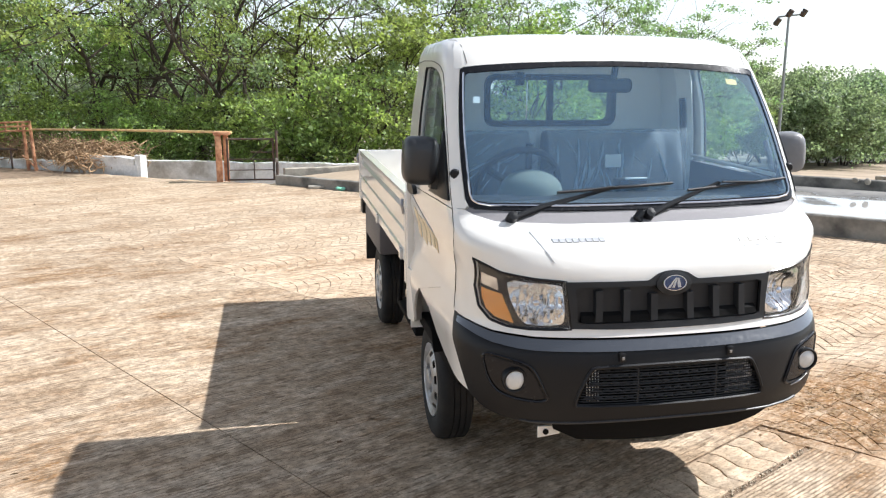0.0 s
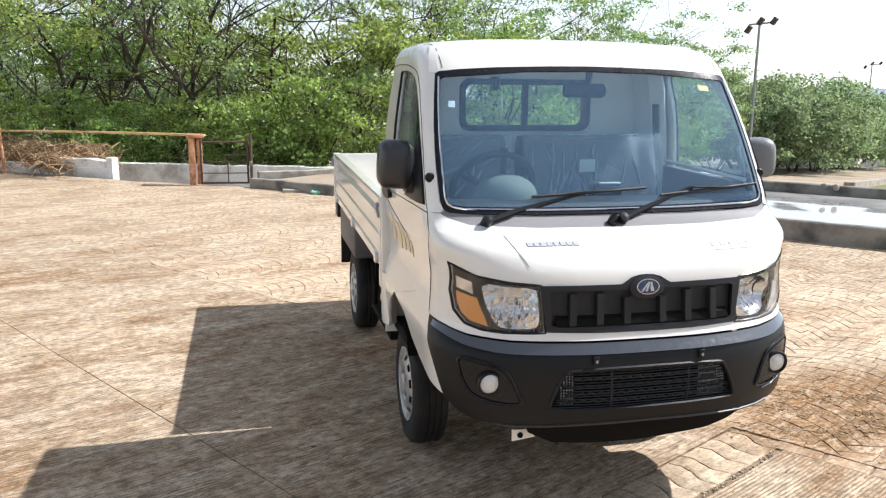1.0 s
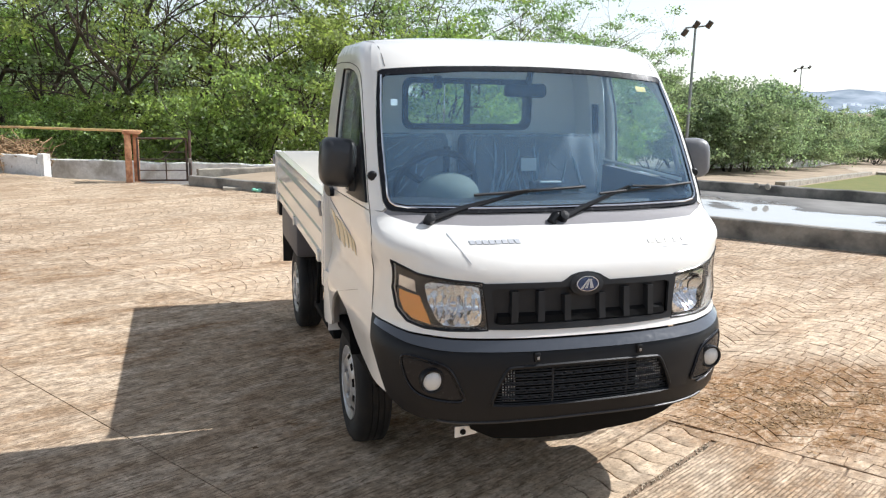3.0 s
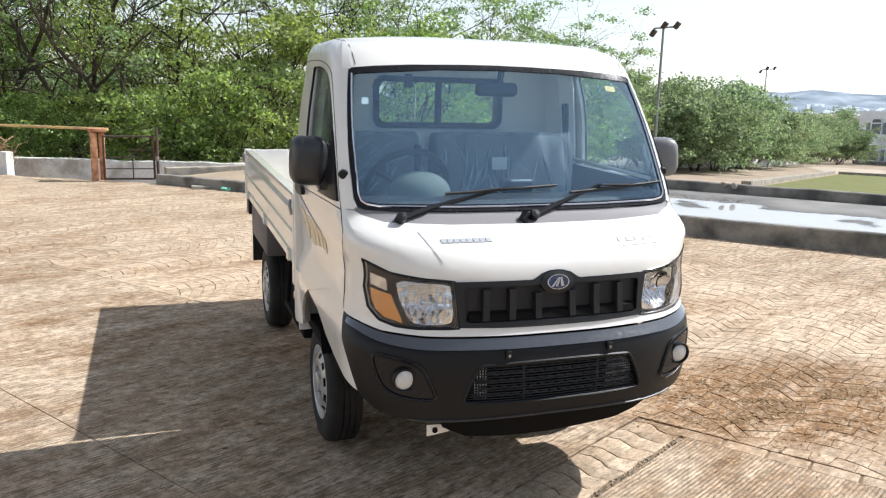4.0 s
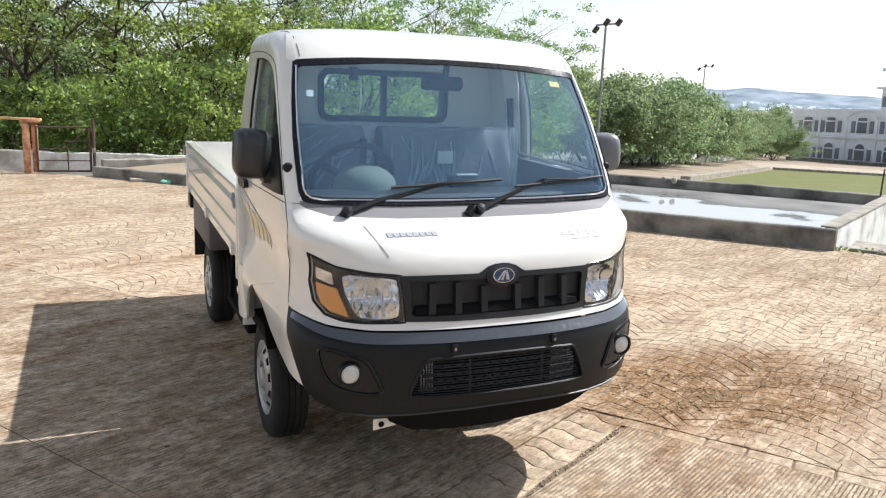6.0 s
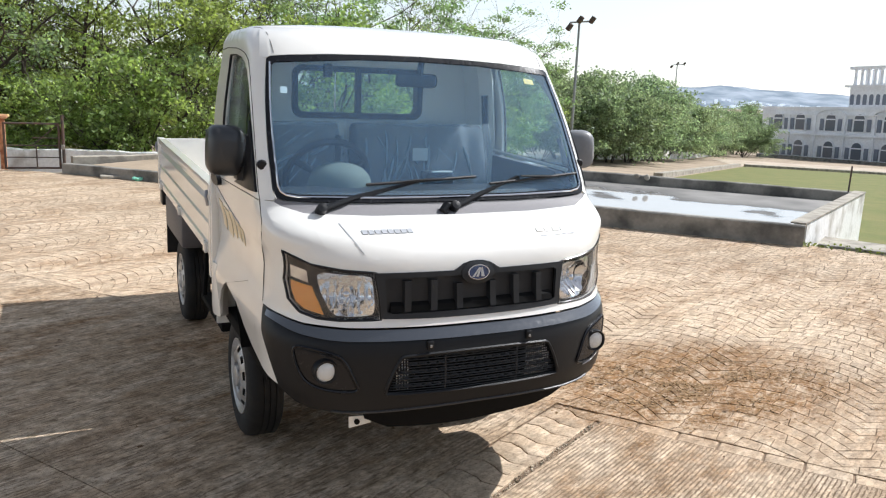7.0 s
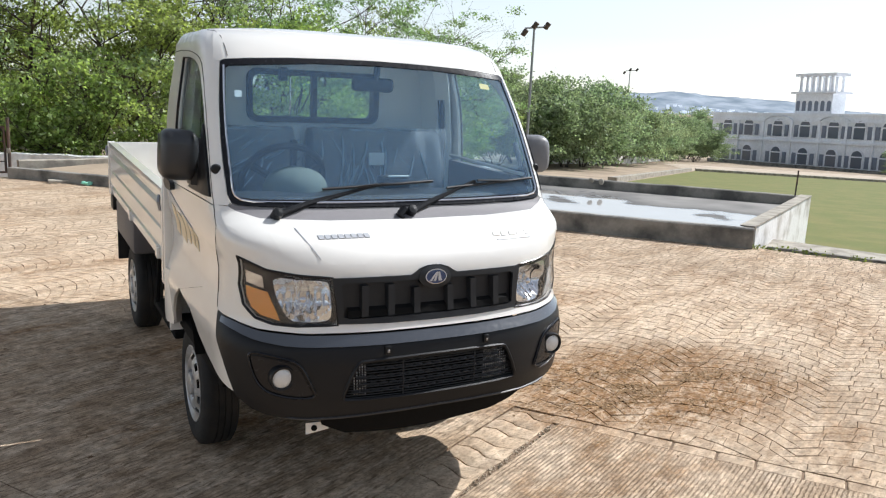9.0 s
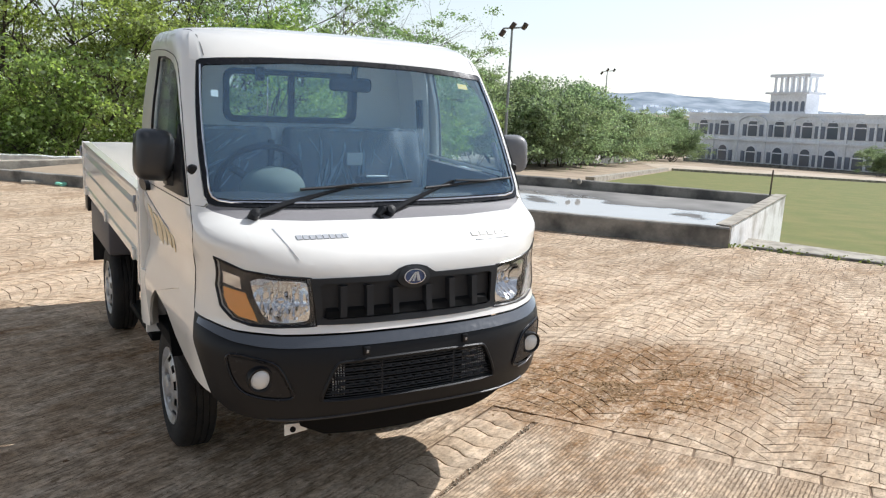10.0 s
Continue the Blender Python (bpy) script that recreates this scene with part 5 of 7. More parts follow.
# the long joint in the drive, nearly along its edge
CRACK_P, CRACK_D = Vector((-1.54, 1.12)), Vector((-0.54, 0.842))
CRACK_N = Vector((CRACK_D.y, -CRACK_D.x))


def right_of_drive(x, y):
    return (Vector((x, y)) - EDGE_P).dot(EDGE_N)


def cross_at(n1, c1, n2, c2):
    """Where the lines n1.p = c1 and n2.p = c2 meet."""
    det = n1.x * n2.y - n1.y * n2.x
    return Vector(((c1 * n2.y - c2 * n1.y) / det, (n1.x * c2 - n2.x * c1) / det))


def drive_slab(corners, mat):
    bm = bmesh.new()
    pts = [(p.x, p.y, 0.0) for p in corners]
    if (corners[1] - corners[0]).cross(corners[2] - corners[1]) < 0:
        pts = pts[::-1]
    plate(bm, pts, (0, 0, 1), 0.009)
    return part("drive_slab", bm, mat, yard, angle=0)


# a band of flagstones crosses the drive between these lines
BAND_FAR, BAND_NEAR, GRIT_NEAR = -0.338, -0.075, -0.040
edge_c, crack_c = EDGE_P.dot(EDGE_N) - 0.002, CRACK_P.dot(CRACK_N)
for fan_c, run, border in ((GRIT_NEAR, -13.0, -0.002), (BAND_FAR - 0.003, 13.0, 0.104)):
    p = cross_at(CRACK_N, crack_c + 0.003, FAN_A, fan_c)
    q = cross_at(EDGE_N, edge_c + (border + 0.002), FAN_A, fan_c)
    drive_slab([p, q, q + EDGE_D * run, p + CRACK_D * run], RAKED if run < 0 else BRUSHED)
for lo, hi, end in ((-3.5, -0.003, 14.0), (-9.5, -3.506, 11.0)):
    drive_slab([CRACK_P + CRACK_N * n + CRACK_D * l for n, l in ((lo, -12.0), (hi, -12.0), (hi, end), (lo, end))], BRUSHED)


# the band: one row of flags with wavy joints between them
def wavy(l, seed):
    """The joint across the band at the distance l along it."""
    r = random.Random(seed)
    ph, amp, lean = r.uniform(-0.4, 0.4), r.uniform(0.016, 0.023), r.uniform(-0.02, 0.02)
    out = []
    for f in np.linspace(0, 1, 9):
        c = BAND_FAR + (BAND_NEAR - BAND_FAR) * f
        out.append((l + lean * (f - 0.5) + amp * math.sin(2 * math.pi * f + ph) + r.gauss(0, 0.004), c + (r.uniform(-0.006, 0.012) if f in (0.0, 1.0) else 0)))
    return out


cuts, l = [], -1.0
rnd = random.Random(11)
while l < 1.7:
    cuts.append(wavy(l, len(cuts) + 40))
    l += rnd.choice((0.115, 0.13, 0.15, 0.20)) + rnd.uniform(-0.01, 0.01)
for left, right in zip(cuts, cuts[1:]):
    pts = [FAN_B * l + FAN_A * c for l, c in left + right[::-1]]
    pts = [p - EDGE_N * max(0.0, right_of_drive(p.x, p.y) - 0.085) for p in pts]
    c = sum(pts, Vector((0, 0))) / len(pts)
    if right_of_drive(c.x, c.y) > 0.072:
        continue
    bm = bmesh.new()
    low, mid, top = ([Vector((*(c + (p - c) * (1 - m / (p - c).length)), z)) for p in pts] for m, z in ((0.004, -0.0095), (0.005, -0.003), (0.010, -0.0005)))
    r = rings(bm, [low, mid, top], True, False)
    bm.faces.new(r[-1])
    bmesh.ops.recalc_face_normals(bm, faces=bm.faces[:])
    part("flagstone", bm, STAMPED, yard)
# crumbled mortar between the band and the near slab
rnd = random.Random(12)
bm = bmesh.new()
for _ in range(760):
    p = FAN_B * rnd.uniform(-1.0, 1.30) + FAN_A * rnd.gauss((BAND_NEAR + GRIT_NEAR) / 2, 0.026)
    w = rnd.uniform(0.003, 0.010)
    m = Matrix.Translation((p.x, p.y, -0.006)) @ Euler((rnd.uniform(0, 6), rnd.uniform(0, 6), rnd.uniform(0, 6))).to_matrix().to_4x4() @ Matrix.Diagonal((w, w * rnd.uniform(0.5, 1), w * 0.7, 1))
    vs = [bm.verts.new(m @ Vector(v)) for v in ((1, 0, 0), (-1, 0, 0), (0, 1, 0), (0, -1, 0), (0, 0, 1), (0, 0, -1))]
    for i, j, k in ((0, 2, 4), (2, 1, 4), (1, 3, 4), (3, 0, 4), (2, 0, 5), (1, 2, 5), (3, 1, 5), (0, 3, 5)):
        bm.faces.new((vs[i], vs[j], vs[k]))
solid("mortar_crumbs", bm, CRUMB, "crumbled pale mortar along the flagstones", "grit", kind="stuff", angle=0)


# fan paving: bays of arched rows, the arches pointing away from the drive
def in_yard(x, y):
    return inside((x, y), YARD)


BAY, RISE, ROW = 0.865, 0.215, 0.112


def arc_point(t, bay, k):
    """In the bay, at the fraction t across, on the row k."""
    b = k * ROW + RISE * (1 - abs(2 * t - 1) ** 2)
    return FAN_A * (0.165 + (bay + t) * BAY) + FAN_B * b


TOOTH = ROW / 4 / BAY
near_stones, far_stones = [], []
rnd = random.Random(5)
for bay in range(-18, 9):
    for row in range(-70, 125):
        n = rnd.choice((6, 7, 7, 8))
        cuts = [0.0] + sorted((k + 1 + rnd.uniform(-0.22, 0.22)) / n for k in range(n - 1)) + [1.0]
        lift = [rnd.uniform(-0.02, 0.02) if 0 < k < n else 0 for k in range(n + 1)]
        for k in range(n):
            t0, t1 = cuts[k], cuts[k + 1]
            kk = row + 0.5 * (bay % 2)
            # the rows' ends are cut square and lock into the next bay
            a0, a1, b0, b1 = t0, t1, t0 + lift[k], t1 + lift[k + 1]
            if k == 0:
                a0, b0 = TOOTH, -TOOTH
            if k == n - 1:
                a1, b1 = 1 - TOOTH, 1 + TOOTH
            q = [arc_point(a0, bay, kk), arc_point(a1, bay, kk), arc_point(b1, bay, kk + 1), arc_point(b0, bay, kk + 1)]
            c = (q[0] + q[1] + q[2] + q[3]) / 4
            h, gap, wide = rnd.uniform(-0.0025, 0.0005), rnd.uniform(0.0026, 0.0050) * (0.5 if right_of_drive(c.x, c.y) < 1.2 or c.y > 3.5 and c.x < 0.5 else 1.0), rnd.random() < 0.25
            if c.y < -4 or c.y > 16.5 or c.x < -12 or c.x > 9.5 or right_of_drive(c.x, c.y) < 0.03 or not in_yard(c.x, c.y):
                continue
            # cut along the edge of the drive
            q = [p if right_of_drive(p.x, p.y) > 0.108 else p + EDGE_N * (0.108 - right_of_drive(p.x, p.y)) for p in q]
            if (q[2] - q[0]).cross(q[3] - q[1]) < 0.0015:
                continue
            c = (q[0] + q[1] + q[2] + q[3]) / 4
            shrink = lambda p, m: c + (p - c) * (1 - m / (p - c).length)
            d = math.hypot(c.x - 2.2, c.y - 0.6)
            if wide:
                q[0], q[1] = q[0] + FAN_B * 0.004, q[1] + FAN_B * 0.004
            top = [(*shrink(p, gap + 0.003), h) for p in q]
            if math.hypot(c.x + 1.4, c.y + 2.5) > 8.5:
                far_stones.append(top)
            else:
                near_stones.append((d, [(*shrink(p, gap), -0.0095) for p in q] + [(*shrink(p, gap), h - 0.0025) for p in q] + top))
near_stones.sort(key=lambda t: t[0])
STONE_FACES = [(8, 9, 10, 11)] + [(i + o, (i + 1) % 4 + o, (i + 1) % 4 + o + 4, i + o + 4) for o in (0, 4) for i in range(4)]
for d, ring in near_stones[:300]:
    me = bpy.data.meshes.new("paving_stone")
    me.from_pydata(ring, [], STONE_FACES)
    me.materials.append(STAMPED)
    ob = new("paving_stone", me)
    ob.parent = yard
far_v, far_f = [], []
for d, ring in near_stones[300:]:
    o = len(far_v)
    far_v += ring
    far_f += [tuple(i + o for i in f) for f in STONE_FACES]
for ring in far_stones:
    o = len(far_v)
    far_v += ring
    far_f.append((o, o + 1, o + 2, o + 3))
me = bpy.data.meshes.new("fan_paving")
me.from_pydata(far_v, [], far_f)
me.materials.append(STAMPED)
tagged(new("fan_paving", me), "sandy stamped concrete paving stones laid in fans", "paving", kind="stuff")
# border stones along the drive
rnd = random.Random(8)
b = -6.0
while b < 0.30:
    w = rnd.uniform(0.15, 0.24)
    q = [EDGE_P + EDGE_N * n + EDGE_D * l for n, l in ((0.0, b), (0.10, b), (0.10, b + w - 0.008), (0.0, b + w - 0.008))]
    b += w
    c = sum(q, Vector((0, 0))) / 4
    if in_yard(c.x, c.y):
        ring = [(*(c + (p - c) * f), z) for f, z in ((0.98, -0.0095), (0.97, -0.003), (0.90, 0.0)) for p in q]
        me = bpy.data.meshes.new("border_stone")
        me.from_pydata(ring, [], STONE_FACES)
        me.materials.append(STAMPED)
        ob = new("border_stone", me)
        ob.parent = yard


# weeds along the kerbs, leaf litter and grit on the yard
def tufts(name, line, n, size, mat, label, seed, spread=0.05):
    r = np.random.RandomState(seed)
    pts = []
    line = [np.array(p, float) for p in line]
    for _ in range(n):
        k = r.randint(0, len(line) - 1)
        p = line[k] + (line[k + 1] - line[k]) * r.rand() ** 0.8
        c = np.array([p[0] + r.normal() * spread, p[1] + r.normal() * spread, 0.0])
        for _ in range(9):
            pts.append(c + np.array([r.normal() * 0.03, r.normal() * 0.03, abs(r.normal()) * size * 0.6]))
    return tagged(new(name, leaf_mesh(name, np.array(pts), size, mat, seed)), label, "weeds", kind="stuff")


# ---- behind the yard: wall, barrier, gate, kerb ----
LIME = material("limewashed_wall", (0.82, 0.81, 0.79), 0.9, spots=(0.46, 0.43, 0.38), scale=2.6, fine=22, bump=0.5, bump_scale=25, spread=(0.46, 0.70))
CEMENT = material("weathered_cement", (0.29, 0.27, 0.235), 0.92, spots=(0.10, 0.095, 0.085), scale=2.6, fine=26, bump=0.45, bump_scale=30, spread=(0.44, 0.66))
CEMENT_TOP = material("pale_cement_coping", (0.42, 0.38, 0.31), 0.9, spots=(0.26, 0.235, 0.195), scale=4.0, fine=30, bump=0.35, bump_scale=40)
RUST = material("rusty_orange_paint", (0.62, 0.33, 0.18), 0.7, spots=(0.34, 0.14, 0.07), scale=9, fine=40, bump=0.3, bump_scale=60)
BOOM = material("faded_orange_paint", (0.66, 0.46, 0.20), 0.6, spots=(0.45, 0.30, 0.16), scale=7)
IRON = material("dark_iron", (0.060, 0.048, 0.040), 0.7, spots=(0.11, 0.06, 0.04), scale=10)
TWIG = material("dry_twigs", (0.36, 0.24, 0.135), 0.95, vary=0.4)
BARK = material("dark_bark", (0.085, 0.065, 0.048), 0.95, spots=(0.045, 0.036, 0.028), scale=7, bump=0.7, bump_scale=30)


def wall_run(name, pts, z0, z1, thick, mat, label, rough=0.02, seed=1, kind="structure", step=0.4):
    """An upright wall along points, with a slightly uneven top."""
    rnd = random.Random(seed)
    bm = bmesh.new()
    pts = [Vector(p) for p in pts]
    line = []
    for p, q in zip(pts, pts[1:]):
        n = max(1, int((q - p).length / step))
        line += [p.lerp(q, k / n) for k in range(n)]
    line.append(pts[-1])
    loops = []
    for i, p in enumerate(line):
        d = (line[min(i + 1, len(line) - 1)] - line[max(0, i - 1)]).normalized()
        s = Vector((d.y, -d.x)) * thick / 2
        top = z1 + rnd.uniform(-rough, rough)
        loops.append([Vector((*(p + s), z0)), Vector((*(p + s), top - 0.012)), Vector((*(p + s * 0.85), top)), Vector((*(p - s * 0.85), top)), Vector((*(p - s), top - 0.012)), Vector((*(p - s), z0))])
    rings(bm, loops, True, True)
    bmesh.ops.recalc_face_normals(bm, faces=bm.faces[:])
    return solid(name, bm, mat, label, "wall", kind=kind)


wall_run("wall_back_west", [(-16, 23.3), (-11.2, 19.6), (-6.3, 16.0), (-4.15, 14.35)], -0.6, 0.17, 0.22, LIME, "low stained limewashed wall", 0.03, 3)
wall_run("wall_stub", [(-4.22, 14.38), (-4.10, 14.28)], -0.6, 0.40, 0.16, LIME, "short limewashed wall end", 0.01, 4)
wall_run("wall_raised", [(-5.6, 15.46), (-4.24, 14.41)], -0.5, 0.33, 0.20, LIME, "stained limewashed wall", 0.03, 14)
wall_run("wall_back_east", [(-4.6, 16.6), (-1.0, 15.3), (3.0, 14.2), (8.0, 12.6)], -0.9, 0.10, 0.22, LIME, "low stained limewashed wall", 0.02, 5)
# kerb and earth bank behind the truck
wall_run("kerb_back", [(-1.46, 12.18), (0.7, 10.05), (2.95, 8.02)], -0.3, 0.165, 0.14, CEMENT, "dark weathered concrete kerb", 0.004, 6)
bm = bmesh.new()
plate(bm, [(-1.3, 12.3, 0.10), (3.0, 8.25, 0.12), (4.6, 10.0, 0.16), (0.6, 13.4, 0.16)], (0, 0, 1), 0.7)
solid("bank", bm, DIRT, "pale earth bank behind the kerb", "bank", kind="structure", angle=0)
wall_run("ramp_wall", [(-1.35, 12.75), (0.5, 13.2), (2.4, 12.2)], -0.3, 0.23, 0.16, CEMENT_TOP, "low cement wall", 0.01, 9)

# unseen wall added behind the camera: closes the yard, cuts low sky light
wall_run("wall_front", [(-24, -13.5), (0, -14.0), (24, -13.5)], -0.3, 3.4, 0.25, LIME, "unseen plain limewashed wall added to block low sky light", 0.01, 21)

# boom barrier
barrier = thing("boom_barrier", "rusty orange boom barrier closed across the yard exit", "barrier", (-2.5, 12.75, 0))
for x, y, w in ((-2.52, 12.72, 0.055), (-2.40, 12.92, 0.048)):
    bm = bmesh.new()
    box(bm, (x - w, y - w, -0.3), (x + w, y + w, 0.88), 0.008)
    part("post", bm, RUST, barrier)
bm = bmesh.new()
box(bm, (-2.60, 12.64, 0.86), (-2.30, 12.98, 0.92), 0.008)
part("head_plate", bm, RUST, barrier)
bm = bmesh.new()
tube(bm, [(-2.28, 12.78, 0.905), (-4.5, 14.2, 0.90), (-6.55, 15.68, 0.86)], [0.025, 0.023, 0.020], 10)
part("boom", bm, BOOM, barrier, "faded orange boom pole")
rest = thing("barrier_rest", "rusty orange welded stand for the boom", "stand", (-6.6, 15.7, 0))
for x, y, lean in ((-6.48, 15.66, 0.06), (-6.66, 15.76, 0.04)):
    bm = bmesh.new()
    tube(bm, [(x, y, -0.3), (x - lean, y + 0.02, 0.98)], 0.035, 8)
    part("leg", bm, RUST, rest)
bm = bmesh.new()
tube(bm, [(-6.46, 15.66, 0.02), (-6.80, 15.9, 0.30)], 0.022, 6)
part("brace", bm, RUST, rest)
for z in (0.84, 0.93, 1.02):
    bm = bmesh.new()
    tube(bm, [(-6.50, 15.62, z), (-7.15, 16.05, z - 0.03), (-8.3, 16.9, z - 0.16)], 0.020, 6)
    part("rail", bm, RUST, rest)
for k in range(3):
    bm = bmesh.new()
    tube(bm, [(-6.52 - 0.3 * k, 15.64 + 0.2 * k, 0.82 - 0.02 * k), (-6.52 - 0.3 * k, 15.64 + 0.2 * k, 1.03 - 0.02 * k)], 0.018, 6)
    part("strut", bm, RUST, rest)
trestle = thing("trestle", "brown iron trestle beside the barrier stand", "trestle", (-7.5, 16.6, 0))
bm = bmesh.new()
tube(bm, [(-8.6, 17.2, 0.42), (-6.95, 16.05, 0.42)], 0.025, 6)
part("rail", bm, IRON, trestle)
for x, y in ((-7.1, 16.15), (-7.9, 16.72), (-8.5, 17.14)):
    bm = bmesh.new()
    tube(bm, [(x, y, -0.45), (x, y, 0.42)], 0.022, 6)
    part("leg", bm, IRON, trestle)

# gate
gate = thing("iron_gate", "dark iron pedestrian gate, closed", "gate", (-1.95, 12.6, 0))
GA, GB = Vector((-2.36, 12.66, 0)), Vector((-1.53, 12.58, 0))


def gate_bar(name, a, za, b, zb, r):
    bm = bmesh.new()
    p, q = GA.lerp(GB, a), GA.lerp(GB, b)
    tube(bm, [(p.x, p.y, za), (q.x, q.y, zb)], r, 6)
    part(name, bm, IRON, gate)


for a in (0.0, 1.0):
    gate_bar("stile", a, 0.03, a, 0.80, 0.020)
for z in (0.04, 0.79):
    gate_bar("rail", 0, z, 1, z, 0.018)
gate_bar("stile", 0.57, 0.04, 0.57, 0.42, 0.012)
for z in (0.22, 0.42, 0.55):
    gate_bar("rail", 0.0 if z < 0.5 else 0.5, z, 1, z, 0.010)
gate_bar("brace", 0.5, 0.42, 1.0, 0.79, 0.010)
pole = thing("gate_post", "tall dark iron gate post", "post", (-1.47, 12.57, 0))
bm = bmesh.new()
tube(bm, [(-1.47, 12.57, -0.3), (-1.47, 12.57, 0.945)], 0.026, 8)
part("pole", bm, IRON, pole)
bm = bmesh.new()
box(bm, (-1.51, 12.53, 0.36), (-1.45, 12.56, 0.44), 0.006)
part("latch_plate", bm, CEMENT_TOP, pole)

# litter at the kerb
bm = bmesh.new()
box(bm, (-0.95, 11.28, -0.01), (-0.62, 11.50, 0.05), 0.015, pose(0, 0, 0, 0, 0, 0))
solid("stone_block", bm, CEMENT_TOP, "small broken concrete block by the kerb", "block")
bm = bmesh.new()
bmesh.ops.create_icosphere(bm, subdivisions=3, radius=0.062, matrix=Matrix.Translation((-0.42, 10.98, 0.02)))
for v in bm.verts:
    v.co += Vector(v.normal) * 0.05 * noise.noise(v.co * 16)
    v.co.z = max(-0.008, 0.05 + (v.co.z - 0.05) * 0.6)
solid("plastic_bag", bm, material("mint_plastic", (0.25, 0.62, 0.45), 0.4), "crumpled mint-green plastic bag on the ground", "bag")

# dry brush heaped on the wall
def brush(seed, x0, y0, x1, y1, n, h):
    rnd = random.Random(seed)
    bm = bmesh.new()
    for _ in range(n):
        f = rnd.random()
        c = Vector((x0 + (x1 - x0) * f + rnd.gauss(0, 0.25), y0 + (y1 - y0) * f + rnd.gauss(0, 0.3), 0.08 + h * rnd.random() ** 1.6))
        d = Vector((rnd.gauss(0, 1), rnd.gauss(0, 1), rnd.gauss(0.1, 0.5))).normalized() * rnd.uniform(0.08, 0.34)
        m = c + Vector((rnd.gauss(0, 0.05), rnd.gauss(0, 0.05), rnd.gauss(0.03, 0.05)))
        tube(bm, [c - d, m, c + d], [0.008, 0.012, 0.005], 3, False)
    return bm


for sd, a in ((1, (-6.3, 16.55, -4.6, 15.25, 1100, 0.46)), (2, (-9.5, 18.9, -6.4, 16.8, 1000, 0.50)), (3, (-5.6, 15.40, -5.2, 15.1, 200, 0.30))):
    solid("brush_heap", brush(sd, *a), TWIG, "heap of dry brown brushwood on the wall", "brushwood", group="brush heaps", kind="stuff", angle=0)

# ---- water tank beside the yard ----
TA, TB = Vector((6.47, 4.05)), Vector((10.40, 6.25))
TD = (Vector((2.9, 8.0)) - TA).normalized()
TC, TE = TA + TD * 5.35, TB + TD * 5.6
WETFLOOR = bpy.data.materials.new("wet_cement_floor")
WETFLOOR.use_nodes = True
nt = WETFLOOR.node_tree
wb = nt.nodes["Principled BSDF"]
geo = nt.nodes.new("ShaderNodeNewGeometry")
wn = nt.nodes.new("ShaderNodeTexNoise")
wn.inputs["Scale"].default_value, wn.inputs["Detail"].default_value = 0.9, 6.0
nt.links.new(geo.outputs["Position"], wn.inputs["Vector"])
# water stands along the front wall, with an uneven edge
along = nt.nodes.new("ShaderNodeVectorMath")
along.operation = "DOT_PRODUCT"
inward = Vector((TD.y, -TD.x))
slope_in = inward * 0.16 - TD * 0.07
along.inputs[1].default_value = (slope_in.x, slope_in.y, 0)
nt.links.new(geo.outputs["Position"], along.inputs[0])
depth_in = nt.nodes.new("ShaderNodeMath")
depth_in.operation = "MULTIPLY_ADD"
depth_in.inputs[1].default_value, depth_in.inputs[2].default_value = 1.0, 0.20 + 0.07 * TA.dot(TD) - 0.16 * TA.dot(inward)
nt.links.new(along.outputs["Value"], depth_in.inputs[0])
edge_in = nt.nodes.new("ShaderNodeMath")
edge_in.operation = "ADD"
nt.links.new(depth_in.outputs[0], edge_in.inputs[0])
nt.links.new(wn.outputs[0], edge_in.inputs[1])
for lo, hi, a, b, sock in ((0.99, 1.03, 0.03, 0.75, "Roughness"),):
    r = nt.nodes.new("ShaderNodeMapRange")
    for i, v in enumerate((lo, hi, a, b)):
        r.inputs[i + 1].default_value = v
    nt.links.new(edge_in.outputs[0], r.inputs[0])
    nt.links.new(r.outputs[0], wb.inputs[sock])
# base is palest under the water, which paints in the reflected sky
cr = nt.nodes.new("ShaderNodeValToRGB")
stops = cr.color_ramp.elements
stops[0].position, stops[0].color = 0.30, (0.42, 0.41, 0.39, 1)
stops[1].position, stops[1].color = 0.95, (0.33, 0.31, 0.28, 1)
for at, g in ((0.475, 0.40), (0.51, 0.10), (0.56, 0.15), (0.68, 0.27)):
    stops.new(at).color = (g, g * 0.95, g * 0.87, 1)
half_in = nt.nodes.new("ShaderNodeMath")
half_in.operation = "MULTIPLY"
half_in.inputs[1].default_value = 0.5
nt.links.new(edge_in.outputs[0], half_in.inputs[0])
nt.links.new(half_in.outputs[0], cr.inputs[0])
nt.links.new(cr.outputs[0], wb.inputs["Base Color"])
tank = thing("water_tank", "low weathered concrete tank with shallow standing water", "tank", (TA.x, TA.y, 0))


def tank_wall(name, p, q, z0, z1, th, mat, label=""):
    bm = bmesh.new()
    d = (q - p).normalized()
    s = Vector((d.y, -d.x)) * th
    n = max(2, int((q - p).length / 0.35))
    rnd = random.Random(int(p.x * 100))
    loops = []
    for k in range(n + 1):
        c = p.lerp(q, k / n)
        e = rnd.uniform(-0.006, 0.006)
        loops.append([Vector((*c, z0)), Vector((*c, z1 - 0.015 + e)), Vector((*(c - s * 0.12), z1 + e)), Vector((*(c - s * 0.88), z1 + e)), Vector((*(c - s), z1 - 0.015 + e)), Vector((*(c - s), z0))])
    rings(bm, loops, True, True)
    bmesh.ops.recalc_face_normals(bm, faces=bm.faces[:])
    return part(name, bm, mat, tank, label)


